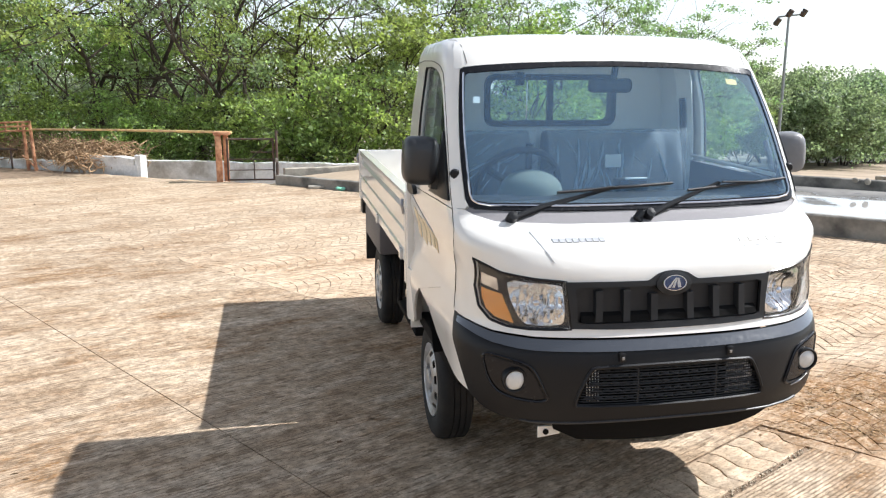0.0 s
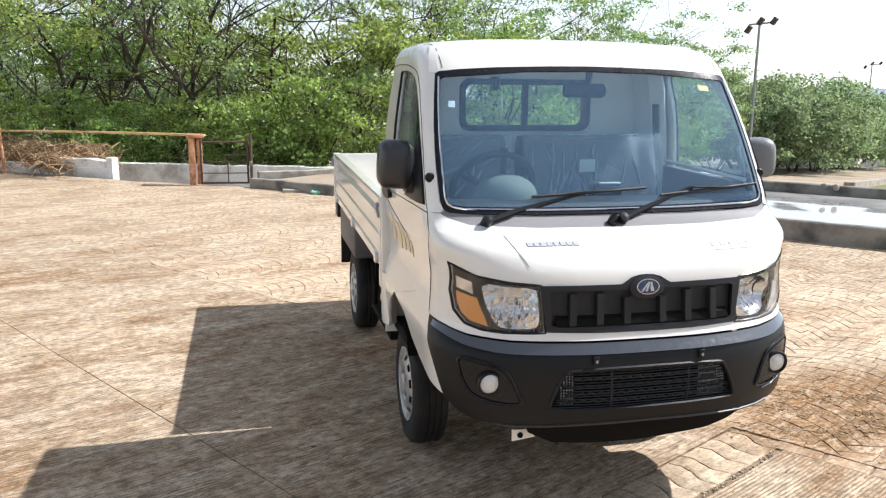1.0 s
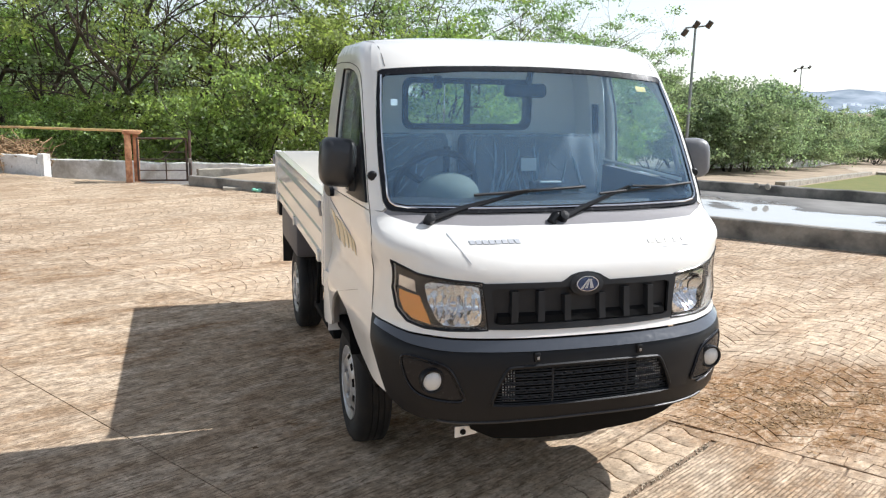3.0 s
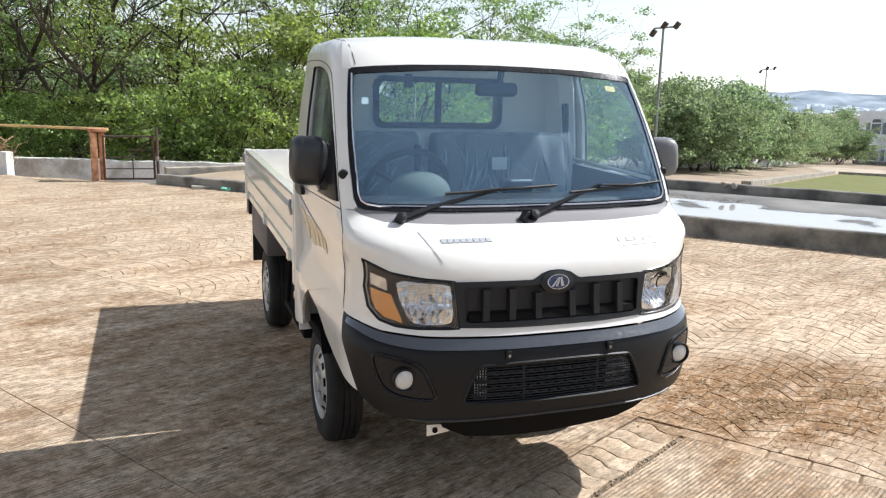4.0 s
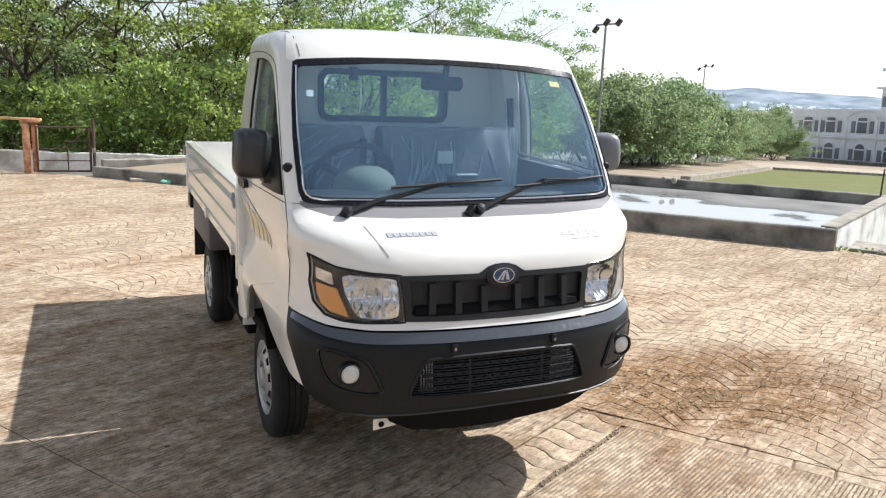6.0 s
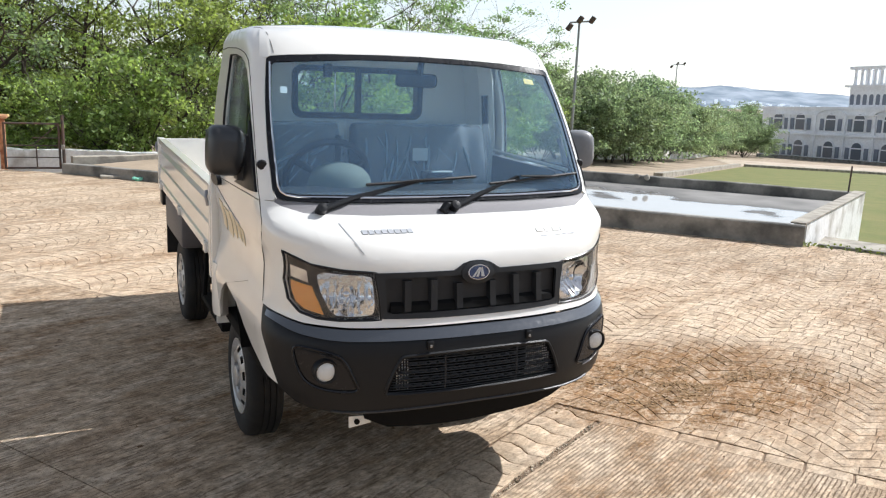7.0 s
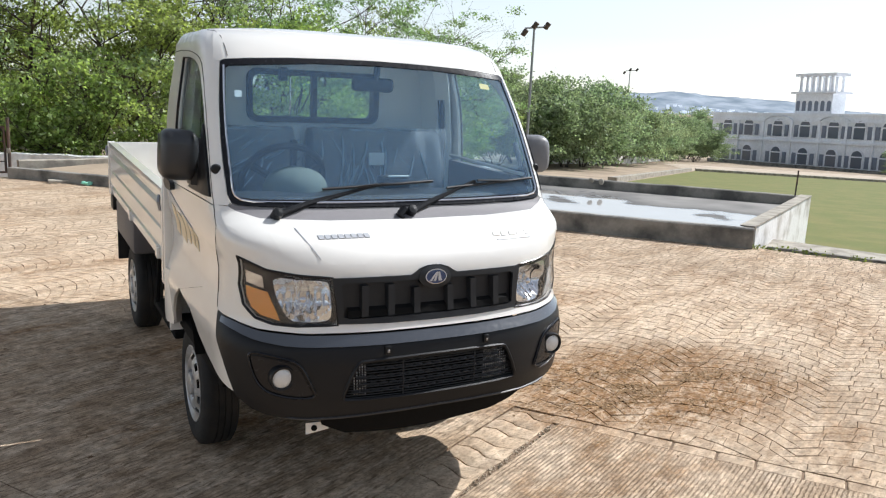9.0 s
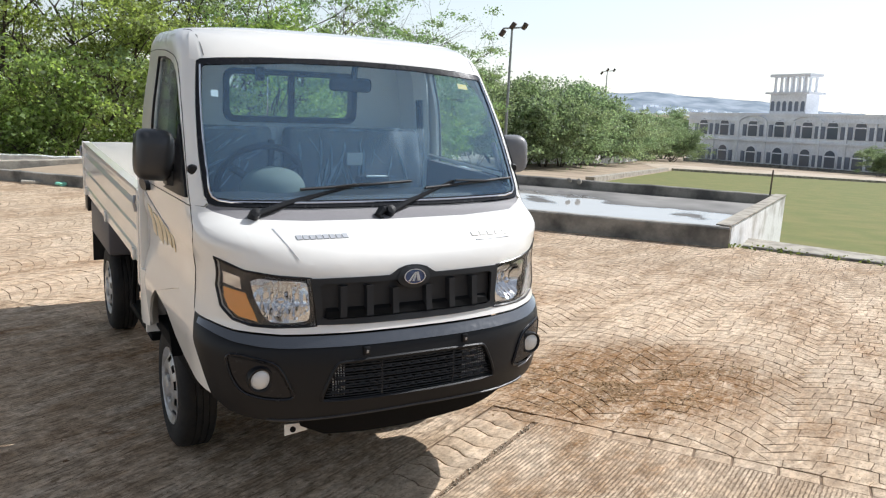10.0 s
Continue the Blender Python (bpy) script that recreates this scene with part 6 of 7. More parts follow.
tank_wall("front_wall", TC, TA, -0.3, 0.24, -0.13, CEMENT, "dark stained front wall")
tank_wall("right_wall", TA + (TB - TA).normalized() * 0.132, TB, -0.9, 0.24, 0.15, LIME, "limewashed side wall")
tank_wall("far_wall", TB, TE, -0.9, 0.24, -0.14, CEMENT, "dark stained far wall")
tank_wall("left_wall", TE, TC, -0.9, 0.24, -0.14, CEMENT)
bm = bmesh.new()
pin = [TA, TB, TE, TC]
cc = sum(pin, Vector((0, 0))) / 4
plate(bm, [(*(cc + (p - cc) * 0.985), 0.07) for p in pin], (0, 0, 1), 0.9)
part("tank_floor", bm, WETFLOOR, tank, "wet cement floor with bright puddles", angle=0)
bm = bmesh.new()
for p, q in ((TA, TB),):
    d = (q - p).normalized()
    s = Vector((d.y, -d.x))
    pts = [p + s * 0.012, q + s * 0.012, q - s * 0.165, p - s * 0.165]
    plate(bm, [(*w, 0.262) for w in pts], (0, 0, 1), 0.018)
part("coping", bm, CEMENT_TOP, tank, "pale cement coping", angle=0)
rod = thing("iron_rod", "thin dark iron rod standing at the tank corner", "rod", (10.25, 6.45, 0.24))
bm = bmesh.new()
tube(bm, [(10.25, 6.45, 0.2), (10.26, 6.45, 0.66)], 0.014, 6)
part("rod", bm, IRON, rod)
for k, (x, y) in enumerate(((7.62, 8.62), (7.75, 8.52))):
    bm = bmesh.new()
    bmesh.ops.create_icosphere(bm, subdivisions=2, radius=0.055, matrix=Matrix.Translation((x, y, 0.27)))
    for v in bm.verts:
        v.co += Vector(v.normal) * 0.04 * noise.noise(v.co * 9 + Vector((k, 0, 0)))
    solid("stone", bm, CEMENT_TOP, "pale stone lying on the tank wall", "stone", group="stones on the tank")

# apron beyond the yard's edge, its kerb and weeds
bm = bmesh.new()
plate(bm, [(6.62, 4.0, -0.02), (7.50, 2.62, -0.02), (14.3, -6.5, -0.02), (14.9, -6.0, -0.02), (8.1, 3.05, -0.02), (7.4, 4.5, -0.02)], (0, 0, 1), 0.6)
solid("apron", bm, CEMENT_TOP, "pale cement apron beyond the paving", "apron", kind="structure", angle=0)
wall_run("edge_kerb", [(6.62, 3.95), (7.46, 2.62), (10.5, -1.5), (14.2, -6.5)], -0.2, 0.028, 0.07, CEMENT, "thin dark kerb along the paving", 0.006, 12)


# ---- field, path, far walls ----
GRASS = material("mown_grass", (0.135, 0.150, 0.032), 0.95, spots=(0.195, 0.175, 0.050), scale=1.1, fine=9, bump=0.3, bump_scale=25, spread=(0.40, 0.72))


def sheet(name, corners, lift, mat, label, n=24):
    """A sheet on the land between four corners."""
    a, b, c, d = (np.array(p, float) for p in corners)
    vs, fs = [], []
    for j in range(n + 1):
        for i in range(n + 1):
            u, v = i / n, j / n
            p = (a * (1 - u) + b * u) * (1 - v) + (d * (1 - u) + c * u) * v
            vs.append((p[0], p[1], float(fall(p[0], p[1])) + lift))
    for j in range(n):
        for i in range(n):
            k = j * (n + 1) + i
            fs.append((k, k + 1, k + n + 2, k + n + 1))
    me = bpy.data.meshes.new(name)
    me.from_pydata(vs, [], fs)
    me.materials.append(mat)
    return tagged(new(name, me), label, name, kind="structure")


sheet("lawn", [(8.3, 5.4), (22, -12), (66, 33), (45.3, 42.6)], 0.03, GRASS, "mown yellowish-green lawn")
sheet("lawn_wedge", [(8.3, 5.4), (8.35, 5.45), (45.3, 42.6), (18.84, 21.70)], 0.03, GRASS, "mown yellowish-green lawn")
sheet("path", [(45.6, 43.6), (66.5, 33.8), (86, 50), (62, 64)], 0.02, material("pale_path", (0.50, 0.42, 0.32), 0.95, spots=(0.40, 0.32, 0.24), scale=0.4, fine=5), "pale sandy path round the lawn")
bm = bmesh.new()
for p, q in (((45.3, 42.6), (66, 33)), ((21.57, 24.46), (44.9, 42.9))):
    n = 30
    loops = []
    p, q = Vector(p), Vector(q)
    s = Vector(((q - p).y, -(q - p).x)).normalized() * 0.2
    for k in range(n + 1):
        c = p.lerp(q, k / n)
        z = float(fall(c.x, c.y))
        loops.append([Vector((*(c + s), z - 0.2)), Vector((*(c + s), z + 0.22)), Vector((*(c - s), z + 0.22)), Vector((*(c - s), z - 0.2))])
    rings(bm, loops, True, True)
bmesh.ops.recalc_face_normals(bm, faces=bm.faces[:])
solid("lawn_kerb", bm, CEMENT_TOP, "low pale kerb round the lawn", "kerb", kind="structure")
bm = bmesh.new()
for p, q, h in (((30.5, 43.0), (52.5, 57.5), 1.35), ((52.5, 57.5), (80, 82), 1.4)):
    p, q = Vector(p), Vector(q)
    s = Vector(((q - p).y, -(q - p).x)).normalized() * 0.12
    n = 16
    loops = []
    for k in range(n + 1):
        c = p.lerp(q, k / n)
        z = float(fall(c.x, c.y))
        loops.append([Vector((*(c + s), z - 0.3)), Vector((*(c + s), z + h)), Vector((*(c - s), z + h)), Vector((*(c - s), z - 0.3))])
    rings(bm, loops, True, True)
bmesh.ops.recalc_face_normals(bm, faces=bm.faces[:])
solid("wall_field", bm, LIME, "pale boundary wall behind the trees", "wall", kind="structure")


# ---- lamp posts ----
MAST = material("galvanised_mast", (0.30, 0.31, 0.32), 0.5, metal=0.4)


def lamp_post(x, y, z0, z1, lean, heads):
    post = thing("street_lamp", "tall thin galvanised floodlight mast", "street lamp", (x, y, z0), group="floodlight masts")
    h = z1 - z0
    bm = bmesh.new()
    tube(bm, [(x, y, z0), (x + lean * 0.5, y, z0 + h * 0.5), (x + lean, y, z1)], [0.075, 0.060, 0.045], 10)
    part("mast", bm, MAST, post)
    bm = bmesh.new()
    tube(bm, [(x + lean - 0.32, y + 0.22, z1 - 0.06), (x + lean + 0.44, y - 0.31, z1 + 0.02)], 0.035, 6)
    part("cross_arm", bm, MAST, post)
    for dx, dy, dz in heads:
        bm = bmesh.new()
        box(bm, (-0.13, -0.08, -0.15), (0.13, 0.08, 0.15), 0.025, Matrix.Translation((x + lean + dx, y + dy, z1 + dz)) @ pose(0, 0, 0, 35, 0, 40))
        part("floodlight", bm, IRON, post, "dark floodlight head")


lamp_post(17.78, 25.7, -1.8, 4.50, 0.02, ((-0.32, 0.22, -0.24), (0.02, -0.03, 0.06), (0.42, -0.30, 0.06)))
lamp_post(49.05, 55.5, -4.9, 4.45, -0.05, ((-0.40, 0.28, -0.22), (0.0, -0.05, 0.08), (0.52, -0.36, 0.08)))


# ---- the far building ----
# distance haze put into the colours: bluish walls, paler shutters and panes
STUCCO = material("hazed_white_stucco", (0.85, 0.875, 0.91), 0.9, spots=(0.78, 0.80, 0.83), scale=0.5, fine=4)
SHUTTER = material("hazed_dark_shutter", (0.19, 0.215, 0.265), 0.7)
DARKGLASS = material("hazed_window_glass", (0.13, 0.15, 0.185), 0.12)
BX, BZ0, BZ1 = 101.8, -7.25, 0.75
hall = thing("hall_building", "long two-storey white stucco building with arched windows and a tower", "building", (BX, 75, BZ0))


def wall_box(name, lo, hi, mat=STUCCO, parent=hall, bevel=0.0, label=""):
    bm = bmesh.new()
    box(bm, lo, hi, bevel)
    return part(name, bm, mat, parent, label)


wall_box("wall", (BX, 38, BZ0 - 1), (BX + 14, 94.4, BZ1 - 0.2))
wall_box("parapet", (BX - 0.25, 37.8, BZ1 - 0.35), (BX + 14.2, 94.6, BZ1))
wall_box("cornice", (BX - 0.35, 37.8, BZ1 - 1.25), (BX + 0.02, 94.6, BZ1 - 1.05))
wall_box("storey_band", (BX - 0.35, 37.8, -3.55), (BX + 0.02, 94.6, -3.25))
wall_box("plinth", (BX - 0.4, 37.8, BZ0 - 1), (BX + 0.02, 94.6, BZ0 + 0.35), CEMENT)


def arch(bm, y, z0, zs, half, x0, x1, seg=12):
    """A solid with an arched head, standing in the wall's face."""
    out = [(y + half, z0)] + [(y + half * math.cos(math.pi * k / seg), zs + half * math.sin(math.pi * k / seg)) for k in range(seg + 1)] + [(y - half, z0)]
    rings(bm, [[Vector((x, a, b)) for a, b in out] for x in (x0, x1)], True, True)
    bmesh.ops.recalc_face_normals(bm, faces=bm.faces[:])


WIN_Y = [90.97, 86.7, 81.2, 76.4, 71.7, 67.7, 63.5, 59.3, 55.1, 50.9, 46.7, 42.5]
for k, y in enumerate(WIN_Y):
    for z0, zs in ((-2.85, -1.05), (-6.85, -5.15)):
        bm = bmesh.new()
        arch(bm, y, z0, zs, 0.98, BX - 0.14, BX + 0.02)
        win = part("window", bm, STUCCO, hall)
        bm = bmesh.new()
        arch(bm, y, z0 + 0.1, zs, 0.80, BX - 0.20, BX - 0.05)
        part("pane", bm, DARKGLASS, win)
        bm = bmesh.new()
        box(bm, (BX - 0.26, y - 0.85, zs - 0.12), (BX - 0.16, y + 0.85, zs + 0.06))
        part("transom", bm, STUCCO, win)
        for s in (-1, 1):
            bm = bmesh.new()
            box(bm, (BX - 0.16, y + s * 1.55 - 0.32, z0 + 0.1), (BX - 0.02, y + s * 1.55 + 0.32, zs + 0.05), 0.02)
            part("shutter", bm, SHUTTER, win)
for y in (88.8, 84.0, 78.8, 74.0, 69.7, 65.6, 61.4, 57.2, 53.0):
    wall_box("pilaster", (BX - 0.22, y - 0.18, BZ0), (BX + 0.02, y + 0.18, BZ1 - 1.1), bevel=0.02)
for y in (81.2, 71.7):
    bm = bmesh.new()
    seg = 14
    loops = []
    for k in range(seg + 1):
        a = math.pi * k / seg
        loops.append([Vector((x, y + rr * math.cos(a) * 1.0, -0.55 + rr * math.sin(a) * 0.36)) for x, rr in ((BX - 0.4, 2.35), (BX - 0.4, 2.6), (BX, 2.6), (BX, 2.35))])
    rings(bm, loops, True, True)
    bmesh.ops.recalc_face_normals(bm, faces=bm.faces[:])
    part("arch_moulding", bm, STUCCO, hall)
# tower: a closed storey with slits, an open colonnade, a flat top
TY0, TY1 = 73.2, 79.4
wall_box("tower_wall", (BX + 1.0, TY0, BZ1 - 0.5), (BX + 4.0, TY1, 3.65))
wall_box("tower_ledge", (BX + 0.6, TY0 - 0.7, 3.62), (BX + 4.4, TY1 + 0.7, 3.92))
wall_box("tower_top", (BX + 0.9, TY0 - 0.3, 6.15), (BX + 4.1, TY1 + 0.3, 6.58))
for k in range(6):
    y = TY0 + 0.5 + k * (TY1 - TY0 - 1.0) / 5
    for x in (BX + 1.3, BX + 3.7):
        bm = bmesh.new()
        tube(bm, [(x, y, 3.9), (x, y, 4.3), (x, y, 5.9), (x, y, 6.2)], [0.34, 0.22, 0.20, 0.32], 10)
        part("column", bm, STUCCO, hall)
    bm = bmesh.new()
    arch(bm, y, 1.1, 2.3, 0.30, BX + 0.93, BX + 1.05, 8)
    part("slit_window", bm, SHUTTER, hall)

# the site falls a little along the front
hall.matrix_basis = Matrix.Translation((BX, 75, BZ0 + 0.40)) @ Matrix.Rotation(radians(-1.85), 4, "X")

# ---- hills far off ----
# distance haze painted in: blue-grey base colour that also glows
HILL = bpy.data.materials.new("hazy_hill")
HILL.use_nodes = True
hb = HILL.node_tree.nodes["Principled BSDF"]
hn = HILL.node_tree.nodes.new("ShaderNodeTexNoise")
hn.inputs["Scale"].default_value, hn.inputs["Detail"].default_value = 0.035, 9.0
hg = HILL.node_tree.nodes.new("ShaderNodeNewGeometry")
HILL.node_tree.links.new(hg.outputs["Position"], hn.inputs["Vector"])
hm = HILL.node_tree.nodes.new("ShaderNodeMix")
hm.data_type = "RGBA"
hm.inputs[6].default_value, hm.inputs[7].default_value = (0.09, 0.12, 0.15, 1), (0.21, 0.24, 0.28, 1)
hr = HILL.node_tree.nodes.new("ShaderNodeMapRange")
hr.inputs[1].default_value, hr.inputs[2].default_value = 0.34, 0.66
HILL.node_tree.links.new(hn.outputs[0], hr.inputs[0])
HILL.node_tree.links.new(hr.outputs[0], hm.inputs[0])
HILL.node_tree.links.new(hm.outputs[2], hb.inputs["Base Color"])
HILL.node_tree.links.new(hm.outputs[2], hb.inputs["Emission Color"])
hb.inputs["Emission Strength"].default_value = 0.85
hb.inputs["Roughness"].default_value = 1.0
vs, fs = [], []
n, rows = 420, 10
for i in range(n + 1):
    az = radians(-40 + 130 * i / n)
    deg = math.degrees(az)
    crest = float(np.interp(deg, (-40, 10, 25, 36, 42, 44, 47, 51.5, 54, 58, 70, 90), (-8, -8, 6, 12, 12, 15.5, 11.5, 9.3, 2, 0, -4, 10)))
    crest += 1.5 * noise.noise(Vector((deg * 0.6, 3, 0))) + 2.2 * max(0, noise.noise(Vector((deg * 4.1, 9, 0))))
    for j in range(rows + 1):
        f = j / rows
        r = 760 + 240 * f
        vs.append((-1.4 + r * math.sin(az), -2.5 + r * math.cos(az), -38 + (crest + 38) * f ** 0.75 + 2.2 * noise.noise(Vector((deg * 0.9, f * 6, 1))) * (f < 1)))
for i in range(n):
    for j in range(rows):
        a = i * (rows + 1) + j
        fs.append((a, a + rows + 1, a + rows + 2, a + 1))
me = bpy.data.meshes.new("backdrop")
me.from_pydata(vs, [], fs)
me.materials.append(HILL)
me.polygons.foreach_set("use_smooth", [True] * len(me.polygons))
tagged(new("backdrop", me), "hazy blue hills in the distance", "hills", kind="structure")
# houses on the slope, haze painted in as a pale glow
rnd = random.Random(21)
bm = bmesh.new()
for _ in range(240):
    az = radians(rnd.gauss(47.5, 3.0))
    f = rnd.uniform(0.10, 0.62)
    r = 760 + 240 * f - 3
    deg = math.degrees(az)
    crest = float(np.interp(deg, (36, 44, 47, 51.5, 54, 58, 70), (12, 15.5, 11.5, 9.3, 2, 0, -4)))
    x, y = -1.4 + r * math.sin(az), -2.5 + r * math.cos(az)
    z = -38 + (crest + 38) * f ** 0.75
    w, d, h = rnd.uniform(1.5, 4), rnd.uniform(1.5, 4), rnd.uniform(1.0, 2.4)
    box(bm, (x - w / 2, y - d / 2, z - 5), (x + w / 2, y + d / 2, z + h))
TOWN = material("hazy_far_houses", (0.62, 0.65, 0.70), 0.9, vary=0.2)
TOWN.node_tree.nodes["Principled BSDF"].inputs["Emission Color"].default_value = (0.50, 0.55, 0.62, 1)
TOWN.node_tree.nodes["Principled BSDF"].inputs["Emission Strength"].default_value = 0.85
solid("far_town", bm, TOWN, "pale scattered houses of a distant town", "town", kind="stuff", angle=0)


# ---- trees ----
def leaf_material(name, base, back):
    m = bpy.data.materials.new(name)
    m.use_nodes = True
    nt = m.node_tree
    N, L = nt.nodes, nt.links
    out = N["Material Output"]
    N.remove(N["Principled BSDF"])
    geo, hsv, info = N.new("ShaderNodeNewGeometry"), N.new("ShaderNodeHueSaturation"), N.new("ShaderNodeObjectInfo")
    hsv.inputs["Color"].default_value = (*base, 1)
    r = N.new("ShaderNodeMapRange")
    r.inputs[3].default_value, r.inputs[4].default_value = 0.45, 1.5
    L.new(geo.outputs["Random Per Island"], r.inputs[0])
    L.new(r.outputs[0], hsv.inputs["Value"])
    r2 = N.new("ShaderNodeMapRange")
    r2.inputs[3].default_value, r2.inputs[4].default_value = 0.475, 0.515
    L.new(info.outputs["Random"], r2.inputs[0])
    L.new(r2.outputs[0], hsv.inputs["Hue"])
    d, t, g = N.new("ShaderNodeBsdfDiffuse"), N.new("ShaderNodeBsdfTranslucent"), N.new("ShaderNodeBsdfGlossy")
    L.new(hsv.outputs[0], d.inputs[0])
    mu = N.new("ShaderNodeMix")
    mu.data_type, mu.blend_type = "RGBA", "MULTIPLY"
    mu.inputs[0].default_value = 1.0
    mu.inputs[7].default_value = (*back, 1)
    L.new(hsv.outputs[0], mu.inputs[6])
    L.new(mu.outputs[2], t.inputs[0])
    g.inputs["Roughness"].default_value = 0.45
    a, b = N.new("ShaderNodeMixShader"), N.new("ShaderNodeMixShader")
    a.inputs[0].default_value, b.inputs[0].default_value = 0.5, 0.04
    L.new(d.outputs[0], a.inputs[1])
    L.new(t.outputs[0], a.inputs[2])
    L.new(a.outputs[0], b.inputs[1])
    L.new(g.outputs[0], b.inputs[2])
    L.new(b.outputs[0], out.inputs[0])
    return m


LEAF = leaf_material("tree_leaf", (0.185, 0.255, 0.135), (1.95, 2.05, 1.25))
LEAF_BRIGHT = leaf_material("bright_leaf", (0.225, 0.302, 0.112), (1.9, 1.95, 1.05))
LEAF_FAR = leaf_material("field_tree_leaf", (0.190, 0.250, 0.150), (1.9, 1.9, 1.4))


def leaf_mesh(name, pts, size, mat, seed):
    """Many small bent leaves round given points."""
    r = np.random.RandomState(seed)
    n = len(pts)
    pts = np.asarray(pts)
    d = r.normal(size=(n, 3))
    d[:, 2] = d[:, 2] * 0.7 - 0.25
    d /= np.linalg.norm(d, axis=1)[:, None]
    s = np.cross(d, r.normal(size=(n, 3)))
    s /= np.linalg.norm(s, axis=1)[:, None]
    up = np.cross(d, s)
    ln = size * r.uniform(0.6, 1.35, n)[:, None]
    wd = ln * r.uniform(0.28, 0.42, n)[:, None]
    a = pts
    b = pts + d * ln * 0.5 + s * wd + up * wd * 0.3
    c = pts + d * ln - up * ln * 0.12
    e = pts + d * ln * 0.5 - s * wd + up * wd * 0.3
    v = np.stack([a, b, c, e], 1).reshape(-1, 3)
    i = np.arange(n) * 4
    f = np.concatenate([np.stack([i, i + 1, i + 2], 1), np.stack([i, i + 2, i + 3], 1)])
    me = bpy.data.meshes.new(name)
    me.vertices.add(len(v))
    me.vertices.foreach_set("co", v.ravel())
    me.loops.add(len(f) * 3)
    me.loops.foreach_set("vertex_index", f.ravel())
    me.polygons.add(len(f))
    me.polygons.foreach_set("loop_start", np.arange(len(f)) * 3)
    me.update(calc_edges=True)
    me.materials.append(mat)
    return me


def tree(name, seed, height, spread, leaves, size, mat, label, low=0.3, stems=2, lean=0.25, clump=0.28, per=60):
    """A tapered, forked trunk with limbs; leaves sit in clumps round the twigs, with gaps between."""
    rnd = random.Random(seed)
    root = thing(name, label, "tree", group="trees round the yard")
    bm = bmesh.new()
    tips = []

    def grow_limb(p, d, length, r, depth):
        pts, rad = [p], [r]
        steps = 5
        for k in range(steps):
            d = (d + Vector((rnd.gauss(0, 0.18), rnd.gauss(0, 0.18), rnd.gauss(0.03, 0.10)))).normalized()
            p = p + d * length / steps
            pts.append(p)
            rad.append(r * (1 - 0.55 * (k + 1) / steps))
            if depth > 0 and k >= 1:
                for _ in range(2 if depth > 1 else 1):
                    if rnd.random() < 0.85:
                        side = Vector((rnd.gauss(0, 1), rnd.gauss(0, 1), rnd.gauss(0.1, 0.5))).normalized()
                        grow_limb(p, (d * 0.55 + side * spread).normalized(), length * rnd.uniform(0.42, 0.68), rad[-1] * 0.6, depth - 1)
            if depth <= 1 and p.z > height * low:
                tips.append(p)
        tube(bm, pts, rad, 6 if depth > 1 else 4, False)
        if p.z > height * low * 0.8:
            tips.append(p)

    for s in range(stems):
        a = rnd.uniform(0, 2 * math.pi)
        grow_limb(Vector((0.15 * math.cos(a), 0.15 * math.sin(a), -0.2)), Vector((lean * math.cos(a), lean * math.sin(a), 1)).normalized(), height * rnd.uniform(0.62, 0.78), 0.015 * height / stems ** 0.4, 3)
    part("trunk", bm, BARK, root)
    r = np.random.RandomState(seed)
    tips = np.array([t[:] for t in tips])
    n_cl = max(1, leaves // per)
    pick = tips[r.randint(0, len(tips), n_cl)] + r.normal(size=(n_cl, 3)) * 0.12 * height / 6
    # each clump is a flat, slightly drooping spray turned its own way
    turn, flat_to = r.uniform(0, 2 * np.pi, n_cl), r.uniform(0.35, 0.8, n_cl)
    local = r.normal(size=(n_cl, per, 3)) * np.array([clump * 1.35, clump * 0.8, clump * 0.34])
    local[:, :, 2] -= 0.55 * np.abs(local[:, :, 0]) * flat_to[:, None]
    cs, sn = np.cos(turn)[:, None], np.sin(turn)[:, None]
    local = np.stack([local[:, :, 0] * cs - local[:, :, 1] * sn, local[:, :, 0] * sn + local[:, :, 1] * cs, local[:, :, 2]], -1)
    pts = (pick[:, None, :] + local).reshape(-1, 3)
    pts = pts[pts[:, 2] > 0.1]
    ob = new("crown", leaf_mesh("crown", pts, size, mat, seed))
    ob.parent = root
    return root


def put(x, y, turn, scale):
    z = float(fall(x, y)) - 0.05
    return Matrix.Translation((x, y, z)) @ Matrix.Rotation(radians(turn), 4, "Z") @ Matrix.Diagonal((scale, scale, scale, 1))


kinds = [
    tree("tree", 31, 7.5, 0.95, 10500, 0.101, LEAF, "tall dark green tree with a forked trunk", low=0.30, stems=2, clump=0.22, per=90),
    tree("tree", 47, 8.0, 0.85, 5200, 0.095, LEAF, "tall airy green tree with bare dark limbs", low=0.36, stems=3, clump=0.20, per=70),
    tree("tree", 58, 6.5, 1.05, 11000, 0.106, LEAF_BRIGHT, "leafy bright green tree", low=0.20, stems=3, lean=0.45, clump=0.22, per=90),
    tree("bush", 63, 3.2, 1.2, 8000, 0.105, LEAF_BRIGHT, "dense bright green shrub", low=0.06, stems=5, lean=0.7, clump=0.22, per=80),
]
far_kinds = [
    tree("tree", 71, 6.2, 1.0, 22000, 0.20, LEAF_FAR, "rounded dull green tree in the field row", low=0.10, stems=4, lean=0.6, clump=0.36),
    tree("tree", 83, 6.6, 1.1, 22000, 0.20, LEAF_FAR, "rounded dull green tree in the field row", low=0.12, stems=5, lean=0.7, clump=0.38),
]
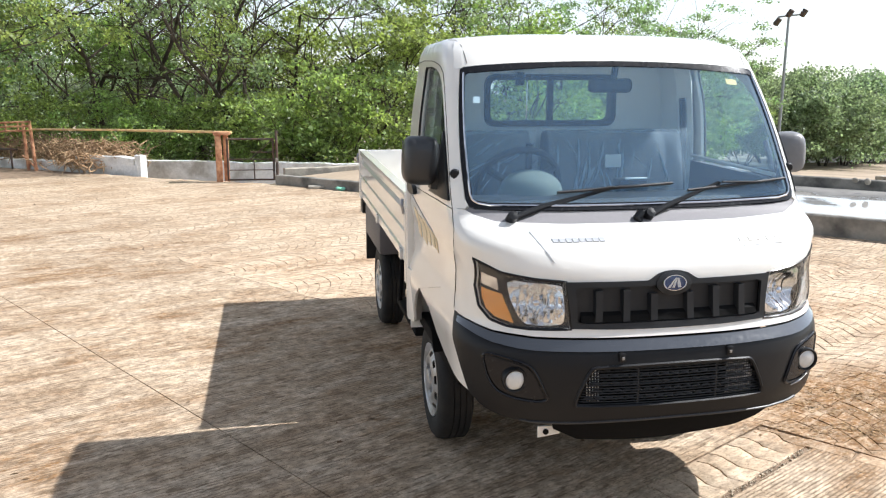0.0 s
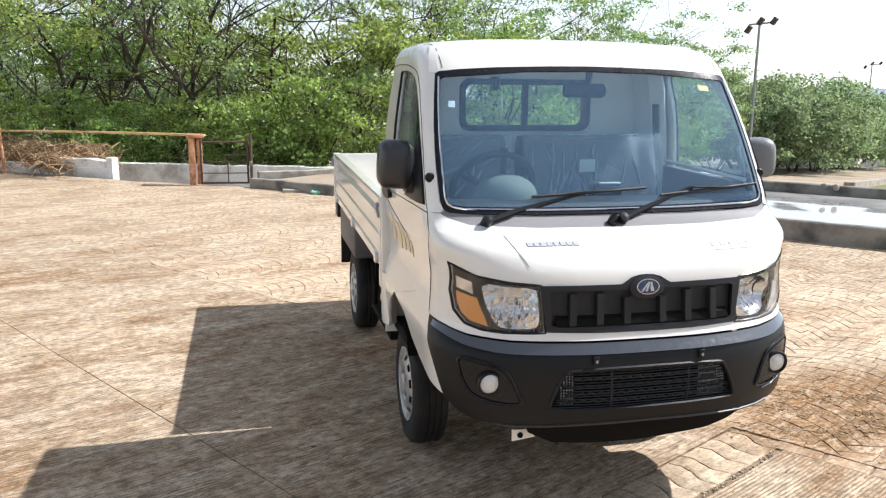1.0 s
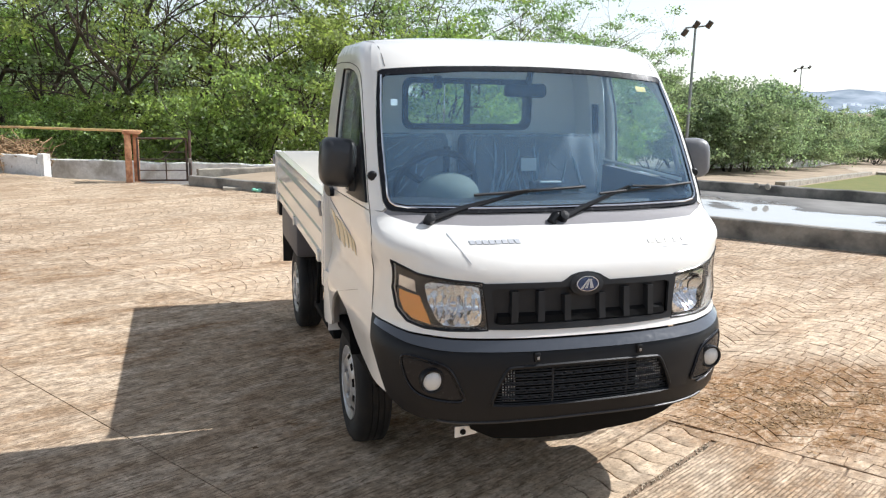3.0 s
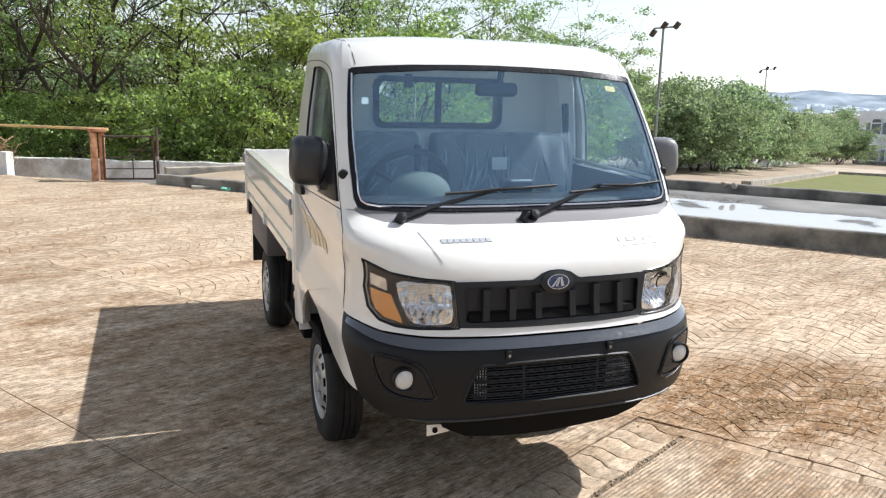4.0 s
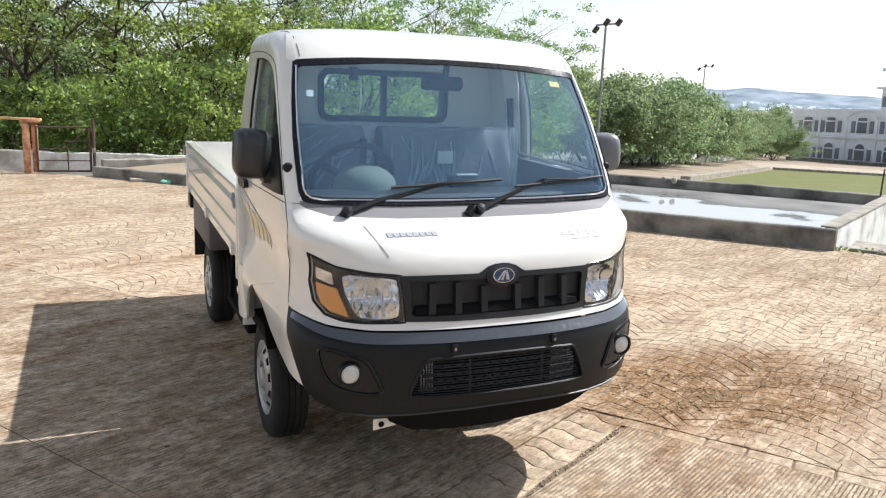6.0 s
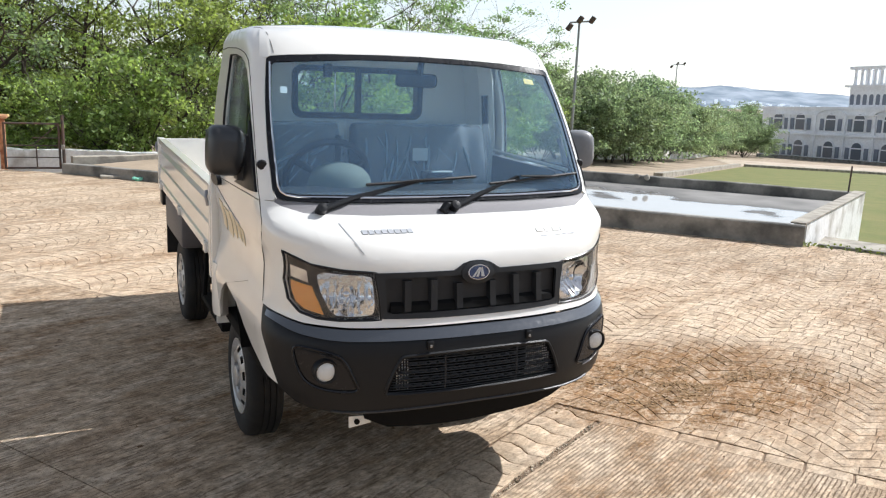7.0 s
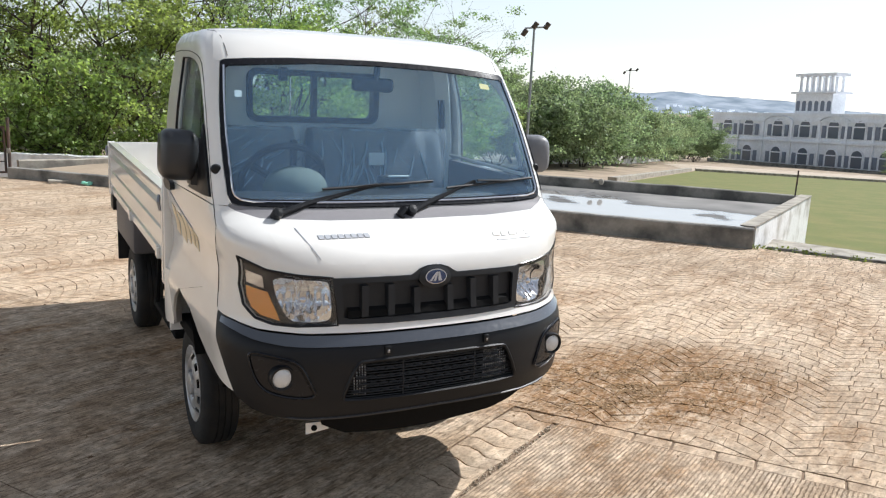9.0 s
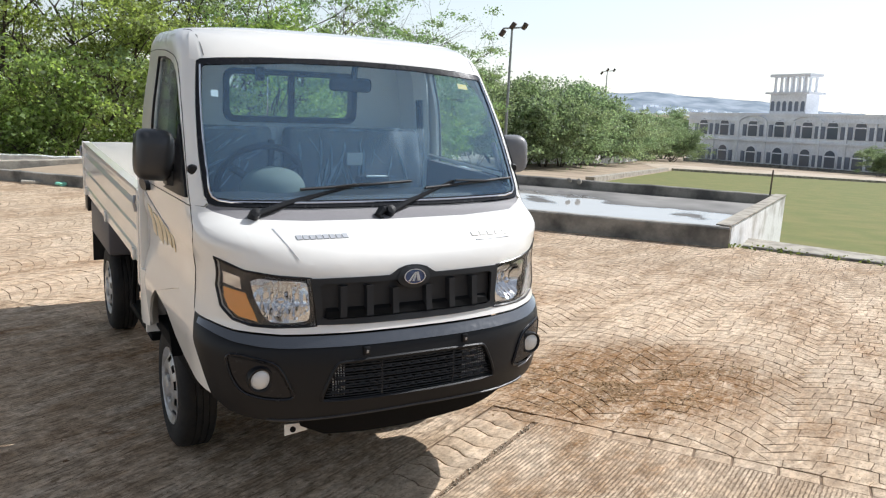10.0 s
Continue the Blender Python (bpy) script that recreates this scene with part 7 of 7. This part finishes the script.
plan = [
    # back yard row: kind, x, y, turn, scale
    (0, -8.9, 19.6, 10, 1.0), (0, -12.2, 22.8, 140, 1.1), (1, -6.0, 20.6, 200, 1.0), (1, -3.4, 19.6, 320, 1.0), (2, -7.4, 25.0, 60, 1.05),
    (1, -1.9, 19.0, 100, 0.95), (2, 0.6, 17.6, 250, 0.90), (1, 3.0, 20.4, 30, 1.0), (2, 4.3, 17.9, 170, 0.85),
    (1, 6.2, 21.4, 80, 0.92), (0, 8.4, 23.0, 15, 0.86), (2, 9.8, 22.4, 210, 0.86), (1, 12.0, 25.8, 130, 0.92), (2, 14.2, 28.2, 300, 0.80),
    (0, 12.9, 25.4, 215, 0.86), (0, 15.9, 28.9, 160, 0.74), (0, 16.6, 30.6, 75, 0.66), (2, 19.6, 34.0, 20, 0.66),
    (1, -14.5, 27.5, 80, 1.0), (1, -4.5, 28.5, 45, 0.9), (2, 1.5, 27.5, 200, 0.8), (1, 6.8, 30.5, 310, 0.9), (2, 12.4, 33.0, 100, 0.75),
    (3, -7.2, 18.9, 0, 0.65), (3, -5.6, 18.4, 30, 0.7), (3, -4.3, 17.9, 70, 0.65), (3, -2.8, 17.5, 140, 0.7), (3, -1.5, 17.6, 190, 0.75), (2, -5.0, 22.5, 110, 0.85), (2, -10.5, 23.5, 10, 0.9), (2, -2.2, 22.0, 200, 0.85), (3, 0.0, 16.6, 280, 0.95), (3, 1.7, 16.5, 30, 0.85), (3, 3.6, 16.2, 95, 0.8),
    (3, 6.6, 17.8, 190, 0.85), (3, -10.6, 21.2, 250, 0.7), (3, 9.0, 19.2, 15, 0.8),
    (2, -8.3, 18.6, 40, 0.92), (3, -6.0, 24.5, 33, 0.8), (3, -1.4, 24.0, 10, 0.8), (3, 12.5, 23.5, 60, 0.8),
]
field = [
    (0, 25.2, 36.6, 60, 0.78), (1, 27.6, 38.0, 130, 0.80), (0, 30.2, 39.4, 200, 0.84), (1, 33.0, 41.2, 270, 0.86), (0, 36.0, 43.8, 320, 0.85),
    (1, 39.0, 46.6, 45, 0.84), (0, 42.4, 49.6, 110, 0.84), (1, 46.2, 52.8, 170, 0.84), (0, 50.6, 56.4, 240, 0.82), (1, 55.6, 60.6, 300, 0.80), (0, 61.0, 65.4, 10, 0.80), (1, 67.0, 70.6, 80, 0.82), (0, 73.6, 76.2, 150, 0.86),
    (1, 81.0, 82.0, 220, 0.9), (0, 88.5, 88.5, 290, 0.95), (1, 84.0, 80.3, 15, 0.85), (0, 90.5, 87.0, 95, 0.80), (1, 28.0, 42.0, 15, 0.9), (0, 36.0, 49.0, 95, 0.9), (1, 46.0, 58.0, 185, 0.9), (0, 90.5, 53.5, 33, 0.62), (1, 22.6, 35.8, 200, 0.66), (0, 108.0, 106.0, 20, 1.4), (1, 116.0, 111.0, 140, 1.4), (0, 112.0, 119.0, 250, 1.5),
    (0, -27.0, 40.0, 30, 0.75), (1, -22.5, 42.0, 70, 0.75), (0, -18.0, 39.0, 110, 0.71), (1, -13.5, 41.5, 150, 0.75), (0, -9.5, 38.0, 190, 0.68), (1, -5.0, 41.0, 230, 0.71), (0, -1.0, 38.5, 270, 0.68), (1, 3.5, 41.0, 310, 0.68), (0, 8.0, 39.0, 350, 0.65), (1, 13.0, 41.0, 25, 0.61), (0, 18.0, 42.0, 65, 0.54), (1, -16.0, 33.0, 200, 0.61), (0, -11.5, 31.5, 10, 0.58), (1, -7.0, 33.0, 100, 0.58), (0, -2.5, 32.0, 300, 0.58),
]
for kset, spots in ((kinds, plan), (far_kinds, field)):
    own = {}
    for k, x, y, turn, sc in spots:
        m = put(x, y, turn, sc)
        if k in own:
            copy_thing(kset[k], m)
        else:
            own[k] = m
    for k, m in own.items():
        kset[k].matrix_basis = m

WEED = leaf_material("weed_leaf", (0.17, 0.20, 0.07), (1.5, 1.5, 0.7))
tufts("kerb_weeds", [(6.35, 4.15), (6.75, 3.72), (7.0, 3.3), (7.5, 2.55), (8.4, 1.2)], 60, 0.036, WEED, "low green weeds along the kerb", 5, 0.035)
tufts("tank_weeds", [(6.3, 4.15), (5.4, 5.2), (4.6, 6.1)], 30, 0.035, WEED, "small green weeds at the foot of the tank", 6, 0.025)
r = np.random.RandomState(9)
n = 420
xy = np.stack([r.uniform(-6, 6, n), r.uniform(-1.5, 11, n)], 1)
keep = np.array([in_yard(*p) for p in xy])
pts = np.concatenate([xy[keep], np.full((keep.sum(), 1), 0.006)], 1)
LITTER = material("dry_leaf_litter", (0.16, 0.095, 0.045), 0.9, vary=0.4)
me = leaf_mesh("leaf_litter", pts, 0.035, LITTER, 10)
for v in me.vertices:
    v.co.z = 0.002 + abs(v.co.z) * 0.25
tagged(new("leaf_litter", me), "dry brown leaf scraps scattered on the yard", "litter", kind="stuff")
r = np.random.RandomState(19)
n = 7000
cx, cy = r.normal(size=n) * 0.52, r.normal(size=n) * 0.27
streak = np.array([noise.noise(Vector((x * 3.0, y * 6.0, 2.0))) for x, y in zip(cx, cy)])
ca, sa = math.cos(radians(-14)), math.sin(radians(-14))
px, py = 1.95 + cx * ca - cy * sa, 0.90 + cx * sa + cy * ca
keep = (streak > -0.08 + 0.3 * r.rand(n)) & (px > 0.85)
pts = np.stack([px[keep], py[keep], np.full(keep.sum(), 0.003)], 1)
CRUMBS = material("dry_straw_crumbs", (0.37, 0.235, 0.115), 0.95, vary=0.4)
me = leaf_mesh("straw_crumbs", pts, 0.021, CRUMBS, 20)
for v in me.vertices:
    v.co.z = 0.0015 + min(0.006, abs(v.co.z) * 0.3)
tagged(new("straw_crumbs", me), "brown crumbs of soil and straw strewn on the paving", "litter", kind="stuff")
